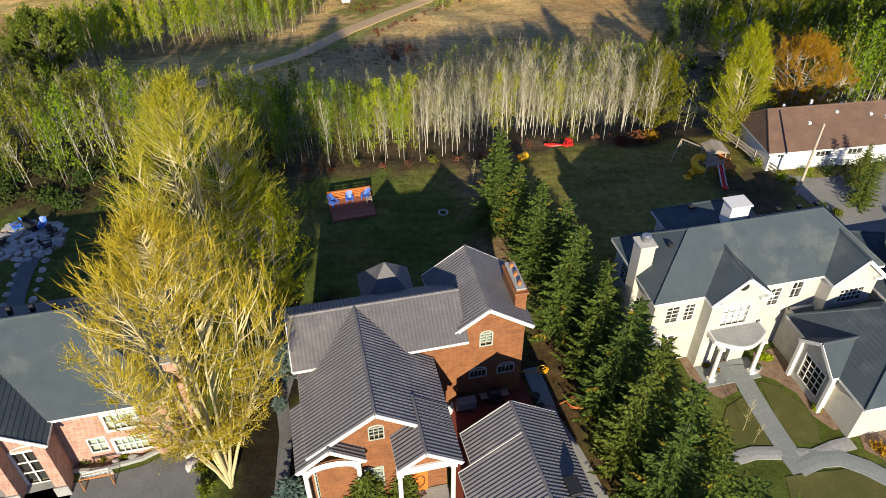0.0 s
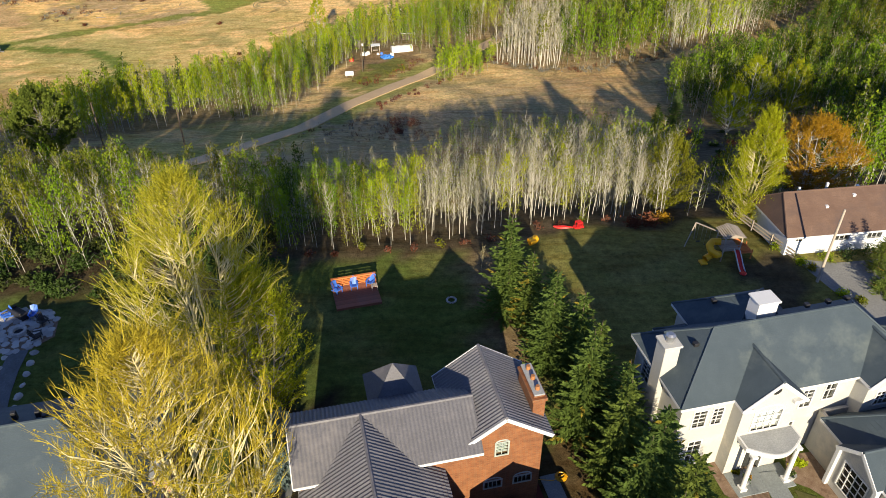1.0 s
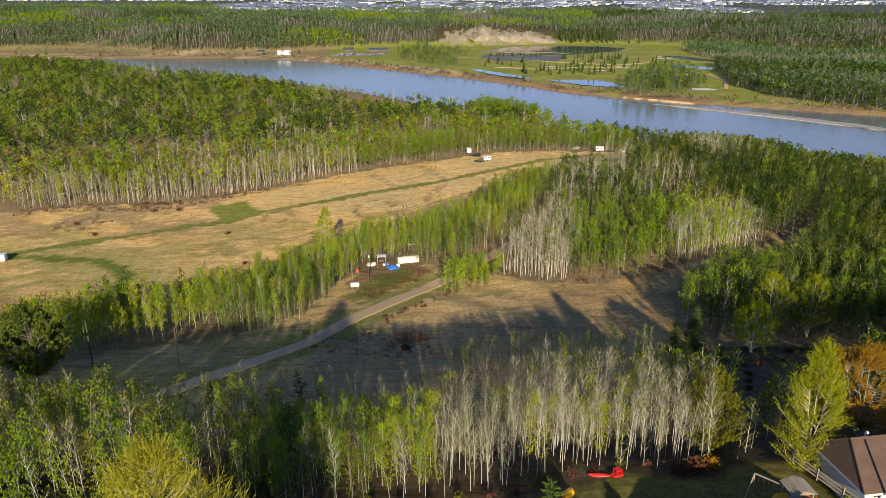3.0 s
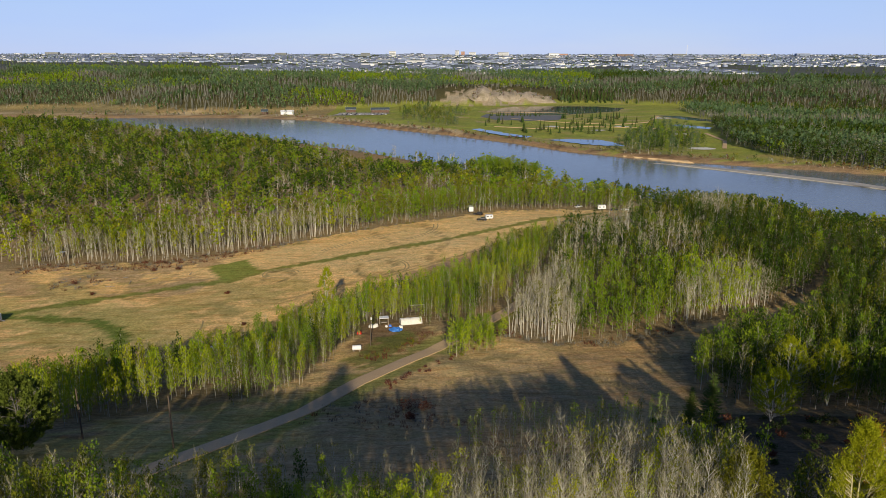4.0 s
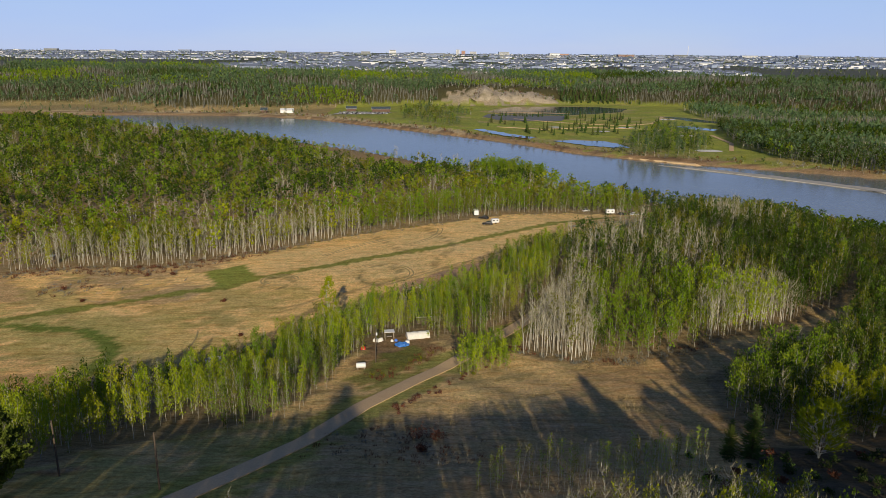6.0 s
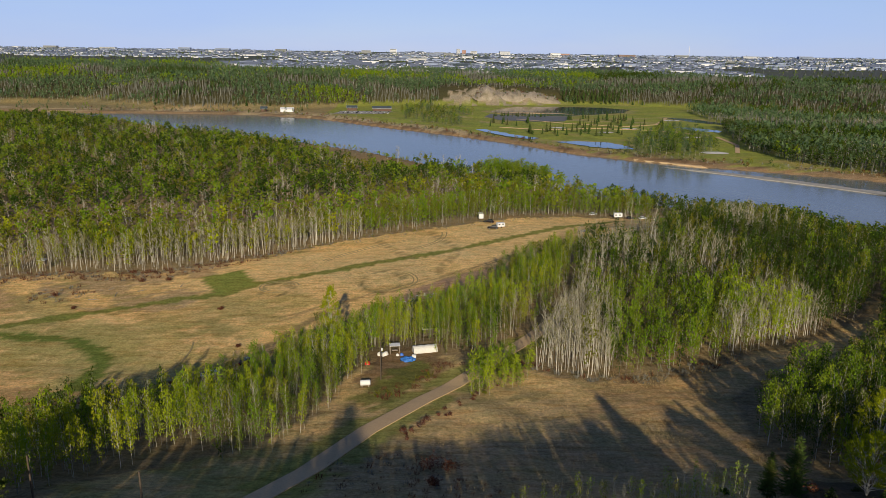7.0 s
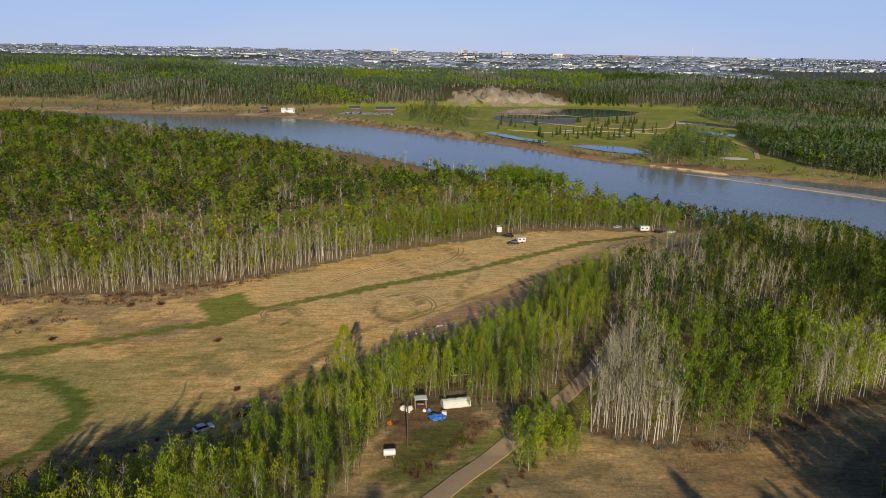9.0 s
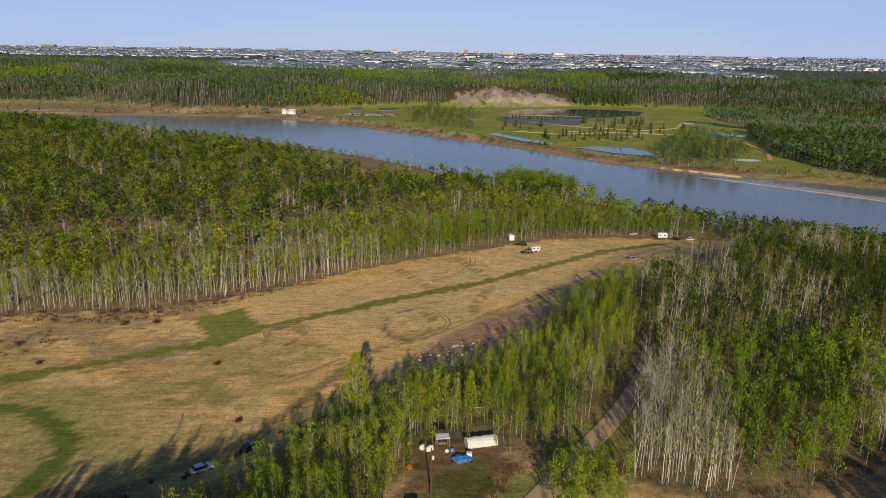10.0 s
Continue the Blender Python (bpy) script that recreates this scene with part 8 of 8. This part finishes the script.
for x, y in ((19.6, 36.0), (22.9, 36.4)):
    pp = thing("porch_planter", "planter with dark foliage beside the columns", "planter", (x, y, FLOOR + 0.05))
    Shape().lathe([(0.2, 0), (0.32, 0.5), (0.34, 0.55)], 12).done("pot", CONCRETE, pp)
    v, t_, m_ = shrub(90, 0.45, 0.15, DARK_I)
    f = new("foliage", np_mesh("foliage", v + [0, 0, 0.5], t_, TREE_MATS, m_))
    f.parent = pp
# low timber fence beside the play lawn
fe = thing("timber_fence", "weathered low timber fence beside the bungalow", "fence", (0, 0, FLOOR), 0)
line = [(30.0, 70.0), (31.0, 67.4), (32.0, 64.8), (33.2, 62.0)]
for (ax, ay), (bx, by) in zip(line, line[1:]):
    Shape().block(ax - 0.06, ax + 0.06, ay - 0.06, ay + 0.06, 0, 1.25, 0.01).done("post", GREY_WOOD, fe)
    for z in (0.35, 0.7, 1.05):
        Shape().beam((ax, ay, z), (bx, by, z), 0.04, 0.16).done("rail", GREY_WOOD, fe)

# ---- field: vehicles, camp, trailers ----
def car(label, at, turn, mat, length=4.5, wide=1.8, high=1.5, cat="car", group=""):
    """A parked car: lower body, glazed cabin, wheels, lamps."""
    c = thing(cat, label, cat, at, turn, group)
    L, W = length / 2, wide / 2
    prof = [(-L, 0.35), (-L, 0.75), (-L * 0.9, 0.9), (-L * 0.45, 0.98), (L * 0.6, 0.98), (L * 0.95, 0.86), (L, 0.7), (L, 0.35)]
    k = len(prof)
    part("body", ([(x, -W, z) for x, z in prof] + [(x, W, z) for x, z in prof], [tuple(range(k)), tuple(range(2 * k - 1, k - 1, -1))] + [(i, k + i, k + (i + 1) % k, (i + 1) % k) for i in range(k)]), mat, c)
    cab = [(-L * 0.8, 0.97), (-L * 0.62, high - 0.08), (L * 0.12, high - 0.05), (L * 0.5, 0.97)]
    part("cabin_glass", ([(x, s * W * (0.95 if z < 1 else 0.78), z) for s in (-1, 1) for x, z in cab], [(0, 1, 2, 3), (7, 6, 5, 4), (0, 4, 5, 1), (1, 5, 6, 2), (2, 6, 7, 3)]), BLACK, c)
    Shape().block(-L * 0.64, L * 0.16, -W * 0.78, W * 0.78, high - 0.07, high, 0.03).done("roof", mat, c)
    for x in (-L * 0.62, L * 0.62):
        for y in (-W * 0.98, W * 0.98):
            w = Shape().tube([(x, y - 0.1, 0.34), (x, y + 0.1, 0.34)], 0.34, 14).done("wheel", TYRE, c)
            Shape().tube([(x, y - 0.11, 0.34), (x, y + 0.11, 0.34)], 0.19, 10).done("rim", STEEL, w)
    for y in (-W * 0.7, W * 0.7):
        Shape().block(L - 0.02, L + 0.02, y - 0.2, y + 0.2, 0.62, 0.78, 0.01).done("headlight", STEEL, c)
        Shape().block(-L - 0.02, -L + 0.02, y - 0.15, y + 0.15, 0.65, 0.85, 0.01).done("tail_light", RED, c)
    return c


def trailer(label, at, turn, length=5.5, wide=2.3, high=2.6, mat=None, group=""):
    """A box trailer or camper: rounded body, window, wheels, draw bar."""
    c = thing("camping_trailer", label, "trailer", at, turn, group)
    Shape().block(-length / 2, length / 2, -wide / 2, wide / 2, 0.5, high, 0.18).done("body", mat or WHITE_METAL, c)
    for x in (-length * 0.28, length * 0.2):
        for y in (-wide / 2 - 0.012, wide / 2 + 0.012):
            Shape().block(x - 0.45, x + 0.45, y - 0.01, y + 0.01, 1.5, 2.05, 0.005).done("window", BLACK, c)
    for y in (-wide / 2, wide / 2):
        Shape().tube([(0, y - 0.1, 0.34), (0, y + 0.1, 0.34)], 0.34, 12).done("wheel", TYRE, c)
    Shape().beam((length / 2, 0, 0.55), (length / 2 + 1.1, 0, 0.45), 0.12).done("draw_bar", STEEL, c)
    Shape().beam((length / 2 + 0.9, 0, 0.0), (length / 2 + 0.9, 0, 0.5), 0.08).done("jockey_leg", STEEL, c)
    return c


split_tree("field_tree", "tall thin tree in olive bud above the belt", "tree", (-37.5, 218, z_at(-37.5, 218)), poplar(17.0, 3.4, 5, 110, 5000, 0.24, 0.2, 8), [BARK_PALE, LEAF_YELLOW, LEAF_YELLOW], (0,), 15)


def on(x, y, up=0.0):
    return (x, y, z_at(x, y) + float(rough(x, y)) + up)


car("white hatchback parked at the field's edge", on(-66.4, 205.4), 40, CAR_WHITE, 4.4)
car("black car parked in the shade of the aspens", on(-59.6, 213.6), 75, CAR_DARK, 4.5)
trailer("white camping trailer at the field's far edge", on(11.4, 396), 95, 4.6, 2.4, 3.0)
car("black pickup parked beside the trailer", on(15.0, 387), 160, CAR_DARK, 5.2, 1.9, 1.75)
car("black pickup parked in the straw field", on(16.2, 374.4), 175, CAR_DARK, 5.2, 1.9, 1.75)
trailer("small white tent trailer in the straw field", on(20.0, 377), 20, 3.8, 2.2, 2.4)
trailer("white camping trailer among the trees", on(86.2, 418), 5, 4.6, 2.3, 2.7)
car("pale car parked by the trees", on(74.2, 424), 30, CAR_WHITE, 4.4)
car("dark car parked by the trees", on(91.5, 412), 10, CAR_DARK, 4.4)
car("white car parked by the trees", on(98, 412), 10, CAR_WHITE, 4.4)
trailer("white camping trailer beside the green track", on(-147, 232.5), 10, 6.0, 2.4, 2.8)

# camp in the clearing
tank = thing("water_tank", "white horizontal tank on a skid", "tank", on(-24.5, 178.9, 0.1), 8)
Shape().tube([(-1.1, 0, 0.85), (-1.0, 0, 0.85), (1.0, 0, 0.85), (1.1, 0, 0.85)], [0.4, 0.6, 0.6, 0.4], 14).done("body", WHITE_METAL, tank)
for x in (-0.7, 0.7):
    Shape().block(x - 0.1, x + 0.1, -0.55, 0.55, 0, 0.35, 0.02).done("saddle", GREY_WOOD, tank)
ct = thing("canvas_shelter", "long white canvas shelter among aspens", "shelter", on(-12.4, 201.2), 14)
arc = [(1.35 * math.cos(math.pi * k / 8), 0.5 + 1.3 * math.sin(math.pi * k / 8)) for k in range(9)]
arc = [(1.35, 0)] + arc + [(-1.35, 0)]
n = len(arc)
bow = []
for j, x in enumerate((-2.9, -1.9, -0.95, 0, 0.95, 1.9, 2.9)):
    sag = 0.06 if j % 2 else 0.0
    bow += [(x, y * (1 - sag), z * (1 - sag)) for y, z in arc]
part("cover", (bow, [(j * n + i, j * n + i + 1, (j + 1) * n + i + 1, (j + 1) * n + i) for j in range(6) for i in range(n - 1)] + [tuple(range(n)), tuple(range(7 * n - 1, 6 * n - 1, -1))]), CANVAS, ct)
tp = thing("tarp_heap", "crumpled blue tarpaulin over a heap", "tarpaulin", on(-16.2, 195.0), 0)
bm = bmesh.new()
bmesh.ops.create_icosphere(bm, subdivisions=3, radius=1)
for q in bm.verts:
    q.co *= 1 + 0.4 * noise.noise(q.co * 2.2)
    q.co = Vector((q.co.x * 1.7, q.co.y * 1.1, max(0, q.co.z) * 0.9))
part("sheet", bm, TARP, tp)
bx = tagged(Shape().block(-0.5, 0.5, -0.4, 0.4, 0, 0.8, 0.05).done("storage_box", CANVAS), "white storage box beside the blue tarpaulin", "box")
bx.matrix_basis = Matrix.Translation(on(-14.8, 196.2))
sh = thing("market_shelter", "small white-roofed camp shelter on posts", "shelter", on(-19.6, 200.2), 8)
sh.scale = (0.8, 0.8, 0.95)
Shape().block(-1.6, 1.6, -1.2, 1.2, 2.2, 2.32, 0.03).done("roof", WHITE_METAL, sh)
for x in (-1.4, 1.4):
    for y in (-1.0, 1.0):
        Shape().beam((x, y, 0), (x, y, 2.2), 0.1).done("post", GREY_WOOD, sh)
Shape().block(-0.9, 0.9, -0.4, 0.4, 0.7, 0.78, 0.02).done("bench", GREY_WOOD, sh)
for x, y, s, mat, lab in ((-21.9, 200.2, 0.9, CANVAS, "white covered heap at the camp"), (-25.3, 191.9, 0.7, RED, "red covered machine under the trees"), (-17.8, 198.6, 0.5, BLUE, "blue drum at the camp"), (-18.8, 198.4, 0.45, CANVAS, "white drum at the camp"), (-23.2, 201.6, 0.8, CANVAS, "white covered heap at the camp")):
    bm = bmesh.new()
    bmesh.ops.create_icosphere(bm, subdivisions=2, radius=s)
    for q in bm.verts:
        q.co *= 1 + 0.25 * noise.noise(q.co * 2.0)
        q.co.z = max(0, q.co.z) * 1.2
    ob = tagged(part("covered_heap", bm, mat), lab, "heap")
    ob.matrix_basis = Matrix.Translation(on(x, y))
cab = thing("dark_cabin", "dark-roofed cabin half hidden by aspens", "cabin", on(-11.5, 217), 10)
Shape().block(-1.8, 1.8, -1.4, 1.4, 0, 2.4, 0.04).done("wall", BARK_DARK, cab)
gable_roof(cab, "u", 0, -2.1, 2.1, 1.7, 3.6, 2.4, BLACK, 0, 6)
hs = thing("hunting_stand", "weathered box stand on stilts by the wood", "stand", on(-160, 303), 5)
for x in (-0.8, 0.8):
    for y in (-0.8, 0.8):
        Shape().beam((x * 1.3, y * 1.3, 0), (x, y, 3.0), 0.14).done("stilt", GREY_WOOD, hs)
Shape().block(-1.1, 1.1, -1.1, 1.1, 3.0, 4.3, 0.03).done("box", GREY_WOOD, hs)
Shape().block(-1.3, 1.3, -1.3, 1.3, 4.3, 4.45, 0.02).done("roof", WHITE_METAL, hs)
for k in range(34):
    x, y = (-19 + RNG.normal() * 4, 262 + RNG.normal() * 3) if k < 16 else (-11 + RNG.normal() * 4, 268 + RNG.normal() * 2.4)
    rock(on(x, y), RNG.uniform(0.2, 0.55), CANVAS if k % 3 == 0 else STONE, "rubble", "pale broken rubble on bare ground", "rubble at the field's edge")
for k in range(9):
    x, y, a = -146 + 5.5 * k + RNG.normal() * 2, 268 + RNG.normal() * 7 + 2 * k, RNG.uniform(0, 6.28)
    lg = Shape()
    L = RNG.uniform(2, 4)
    lg.tube([(0, 0, 0.15), (L / 2 * math.cos(a), L / 2 * math.sin(a), 0.25), (L * math.cos(a), L * math.sin(a), 0.5)], [0.14, 0.1, 0.04], 6)
    lg.tube([(L / 2 * math.cos(a), L / 2 * math.sin(a), 0.25), (L / 2 * math.cos(a) + 0.6, L / 2 * math.sin(a) + 0.4, 1.0)], [0.06, 0.02], 5)
    ob = tagged(lg.done("fallen_log", BARK_GREY), "weathered fallen log in the straw field", "log", "fallen logs in the field")
    ob.matrix_basis = Matrix.Translation(on(x, y))
fp = thing("fire_place", "low ring of logs in the field", "fire ring", on(57, 359), 0)
for k in range(7):
    Shape().block(-0.8, 0.8, 1.5, 1.9, 0, 0.4, 0.08, Matrix.Rotation(0.9 * k, 4, "Z")).done("log_seat", BARK_GREY, fp)
Shape().lathe([(0.9, 0), (0.5, 0.3)], 10).done("ashes", BLACK, fp)

# ---- far bank: eroded bluff, bunkers, cart paths ----
CLAY = surface("eroded_clay", (0.29, 0.235, 0.165), (0.45, 0.39, 0.31), 0.08, 0.5, 1.0, 0.9, 1.5, stain=(0.12, 0.105, 0.055))
bx_, by_ = np.meshgrid(np.linspace(-14, 200, 96), np.linspace(0, 1, 40))
foot = 1262 + 0.14 * bx_
rise_x = np.interp(bx_, (-14, 10, 30, 50, 66, 84, 120, 160, 186, 200), (2, 7, 9, 19, 38, 21, 24, 20, 13, 1))
gully = np.abs(np.sin(bx_ / 7.0 + 1.8 * np.sin(by_ * 5 + bx_ / 21))) * 0.2 + np.abs(np.sin(bx_ / 2.9 + by_ * 4)) * 0.07
bz_ = -50.0 + rise_x * np.sin(np.pi * np.clip(by_, 0, 1) ** 0.75) ** 0.75 * (1 - gully * np.sin(np.pi * by_)) + 2.0 * np.sin(bx_ / 5 + by_ * 9) * by_ * (1 - by_)
i_, j_ = np.meshgrid(np.arange(39), np.arange(95), indexing="ij")
q_ = (i_ * 96 + j_).ravel()
bluff_me = np_mesh("bluff", np.stack([bx_, foot + 95 * by_ ** 1.1, bz_], -1).reshape(-1, 3), np.stack([q_, q_ + 1, q_ + 97, q_ + 96], 1), [CLAY])
tagged(new("bluff", bluff_me), "bare eroded clay bluff above the golf course", "bluff", kind="structure")
bluff_scrub = Wood()
for k in range(900):
    x, f = RNG.uniform(-8, 196), RNG.uniform(0.05, 0.9)
    if noise.noise((x * 0.045, f * 4, 3.0)) < 0.02 - 0.4 * (x < 35):
        continue
    a, b = int(round(f * 39)), int(round((x + 14) / 214 * 95))
    bluff_scrub.plant(FAR_FULL[int(RNG.integers(5))], x, float(foot[a, b] + 95 * by_[a, b] ** 1.1), RNG.uniform(0.16, 0.46), RNG.uniform(0, 6), (ASHEN_I, RED_I, OLIVE_I, DARK_I)[int(RNG.integers(4))], 1.3, z=float(bz_[a, b]))
bluff_scrub.done("bluff_scrub", "thin grey and brown scrub on the bluff", "scrub")
for x, y, r in ((240, 700, 9), (262, 822, 7), (214, 905, 7), (130, 905, 6), (176, 862, 6), (296, 1018, 9)):
    ring = [(x + r * 1.5 * math.cos(0.52 * k) * RNG.uniform(0.75, 1.1), y + r * math.sin(0.52 * k) * RNG.uniform(0.75, 1.1)) for k in range(12)]
    sheet("sand_bunker", ring, z_at(x, y) + 0.3, CANVAS, "pale sand bunker on the golf course", "bunker")
for pts in ([(60, 905), (110, 880), (170, 905), (240, 890), (290, 840)], [(90, 1010), (150, 960), (215, 930), (262, 960), (300, 1050)], [(262, 700), (285, 760), (290, 830)]):
    ribbon("cart_path", pts, 4.0, DIRT, "pale cart path across the golf course", "path", 0.35, ragged=0.2)

# ---- far bank: clubhouse lot ----
sd = thing("white_shed", "long white-walled shed on the far bank", "shed", (-228, 1084, z_at(-228, 1084)), 4)
Shape().box(-9, 9, -5, 5, 0, 4).done("wall", WHITE_METAL, sd)
gable_roof(sd, "u", 0, -9.5, 9.5, 5.6, 6, 4, WHITE_METAL, 0, 4)
sheet("car_park", [(-160, 1052), (-90, 1060), (-78, 1098), (-150, 1102)], z_at(-120, 1075) + 0.5, GRAVEL, "grey car park on the far bank", "car park")
for k in range(36):
    x, y = -152 + 6.2 * (k % 12), 1062 + 11 * (k // 12)
    mat = (CAR_WHITE, CAR_DARK, STEEL, CAR_DARK)[int(RNG.integers(4))]
    c = thing("car", {CAR_WHITE: "white car in the far car park", CAR_DARK: "dark car in the far car park", STEEL: "silver car in the far car park"}[mat], "car", (x, y, z_at(-120, 1075) + 0.5), 90 + RNG.normal() * 5, "cars in the far car park")
    Shape().block(-2.2, 2.2, -0.9, 0.9, 0.3, 0.95, 0.1).done("body", mat, c)
    Shape().block(-1.3, 1.0, -0.8, 0.8, 0.95, 1.5, 0.15).done("cabin", BLACK, c)
for x, y, w in ((-96, 1112, 26), (-262, 1088, 8), (-140, 1116, 14)):
    b = thing("clubhouse", "low building beside the car park", "building", (x, y, z_at(x, y)), 8)
    Shape().box(-w / 2, w / 2, -5, 5, 0, 4).done("wall", BROWN_ROOF, b)
    gable_roof(b, "u", 0, -w / 2 - 1, w / 2 + 1, 6, 7, 4, SLATE_ROOF, 0, 4)

# ---- city on the far plain ----
hv, hf, hm = [], [], []
CITY_MATS = [HAZY_CITY_WALL, SLATE_ROOF, HAZY_CITY_ROOF, CITY_PALE, HAZY_CITY_WALL, HAZY_CITY_ROOF]
count = 0
for k in range(15500):
    d = 1640 + 3150 * RNG.uniform() ** 1.15
    x = RNG.uniform(-0.72, 0.72) * d
    if d < float(lerp(x, WALL_X, WALL_Y)) + 405 or noise.noise((x * 0.004, d * 0.0035, 2)) + 0.1 * RNG.normal() < -0.12:
        continue
    if x < -500 and d < 2300 or x > 700 and d < 2150:
        continue
    a = 0.3 * round(3 * noise.noise((x * 0.002, d * 0.002, 7)))
    w, l, h = RNG.uniform(3.2, 4.8), RNG.uniform(4, 6.5), RNG.uniform(3, 5.5)
    if RNG.uniform() < 0.03:
        w, l, h = RNG.uniform(6, 14), RNG.uniform(9, 26), RNG.uniform(5, 9)
    r = h + (w * 0.55 if h < 6 else 0.3)
    c, s, z = math.cos(a), math.sin(a), z_at(x, d) - 1
    box = [(-l, -w, 0), (l, -w, 0), (l, w, 0), (-l, w, 0), (-l, -w, h), (l, -w, h), (l, w, h), (-l, w, h), (-l, 0, r), (l, 0, r)]
    n = len(hv)
    hv += [(x + p * c - q * s, d + p * s + q * c, z + t) for p, q, t in box]
    hf += [(n, n + 1, n + 5), (n, n + 5, n + 4), (n + 1, n + 2, n + 6), (n + 1, n + 6, n + 5), (n + 3, n, n + 4), (n + 3, n + 4, n + 7), (n + 4, n + 5, n + 9), (n + 4, n + 9, n + 8), (n + 6, n + 7, n + 8), (n + 6, n + 8, n + 9), (n + 5, n + 6, n + 9), (n + 7, n + 4, n + 8)]
    wm, rm = (0, 3, 0, 3, 0, 4)[int(RNG.integers(6))], (1, 5, 2, 5, 2)[int(RNG.integers(5))]
    hm += [wm] * 6 + [rm] * 4 + [wm] * 2
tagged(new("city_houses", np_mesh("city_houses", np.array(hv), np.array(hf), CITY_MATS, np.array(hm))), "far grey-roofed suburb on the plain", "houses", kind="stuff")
city_trees = Wood()
for k in range(3200):
    d = 1620 + 3250 * RNG.uniform() ** 1.1
    x = RNG.uniform(-0.72, 0.72) * d
    if d < float(lerp(x, WALL_X, WALL_Y)) + 390:
        continue
    city_trees.plant((FAR_FULL if RNG.uniform() < 0.6 else FAR_CONE)[int(RNG.integers(2))], x, d, RNG.uniform(0.6, 1.0), 0, GREEN_I if RNG.uniform() < 0.4 else DARK_I)
city_trees.done("city_trees", "scattered trees among the far suburb", "trees")


def block(label, x, y, w, d, h, mat, storeys=0, name="apartment_block", at_z=0.0):
    b = thing(name, label, "building", (x, y, z_at(x, y) - 1 + at_z), RNG.uniform(-6, 6))
    Shape().box(-w / 2, w / 2, -d / 2, d / 2, 0, h).done("wall", mat, b)
    Shape().box(-w / 2 - 0.5, w / 2 + 0.5, -d / 2 - 0.5, d / 2 + 0.5, h, h + 1.2).done("roof_edge", CONCRETE, b)
    for k in range(storeys):
        z = h * (k + 0.35) / storeys
        Shape().box(-w / 2 + 2, w / 2 - 2, -d / 2 - 0.25, -d / 2 + 0.2, z, z + h / storeys * 0.4).done("window_band", SLATE_ROOF, b)
    return b


block("tall red and white apartment tower", 118, 4420, 22, 20, 24, BRICK_RED, 0)
block("tall grey-white apartment tower", 84, 4400, 20, 22, 30, CITY_PALE, 8)
block("white hospital-like block far off", 348, 4350, 60, 30, 20, CITY_PALE, 4)
block("red-roofed hall far off", 690, 4380, 70, 40, 12, BRICK_RED, 0, "red_hall")
block("long white hall far off", 640, 4360, 60, 40, 14, WHITE_METAL, 0, "white_hall")
block("orange-brown apartment block far off", 1000, 4150, 90, 30, 13, BRICK_RED, 3)
for x, y, w, h in ((-20, 3900, 60, 22), (-60, 3600, 50, 18), (20, 3700, 46, 20), (-420, 4100, 50, 24), (-620, 3900, 70, 18), (-900, 4200, 60, 22), (-1250, 4300, 80, 20), (-1500, 4400, 70, 22), (-1900, 4300, 90, 18), (-2300, 4450, 80, 22), (500, 3500, 50, 18), (1350, 4300, 80, 18), (1700, 4200, 90, 18), (2100, 4400, 80, 20), (-300, 4500, 40, 34), (180, 4550, 40, 26), (860, 3200, 120, 10), (1150, 3000, 90, 9), (-200, 2600, 60, 14), (-90, 2550, 60, 14)):
    block("pale apartment block on the far plain", x, y, w, 24, h * 0.7, (CITY_PALE, HAZY_CITY_WALL, CONCRETE)[int(RNG.integers(3))], 3)
mast = thing("radio_mast", "thin white mast on the far plain", "mast", (1440, 4450, z_at(1440, 4450)))
Shape().tube([(0, 0, 0), (0, 0, 62)], [1.6, 1.0], 6).done("shaft", WHITE_METAL, mast)

camp_trees = Wood()
for x, y, k, sc in ((-14.5, 201.5, 0, 0.85), (-9.5, 200.2, 1, 0.7), (-8.2, 202, 2, 0.8), (-21.5, 201, 3, 0.9), (-22.8, 198.6, 4, 0.8), (-7.2, 198.2, 0, 0.6), (-25.4, 190, 1, 0.7), (-26, 186, 2, 0.8), (-16.6, 206, 3, 1.0), (-12.8, 207.6, 5, 1.0)):
    camp_trees.plant(FULL[1][k], x, y, sc, x, LIME_I if k % 2 else OLIVE_I)
camp_trees.done("camp_aspens", "thin young aspens round the camp", "trees")
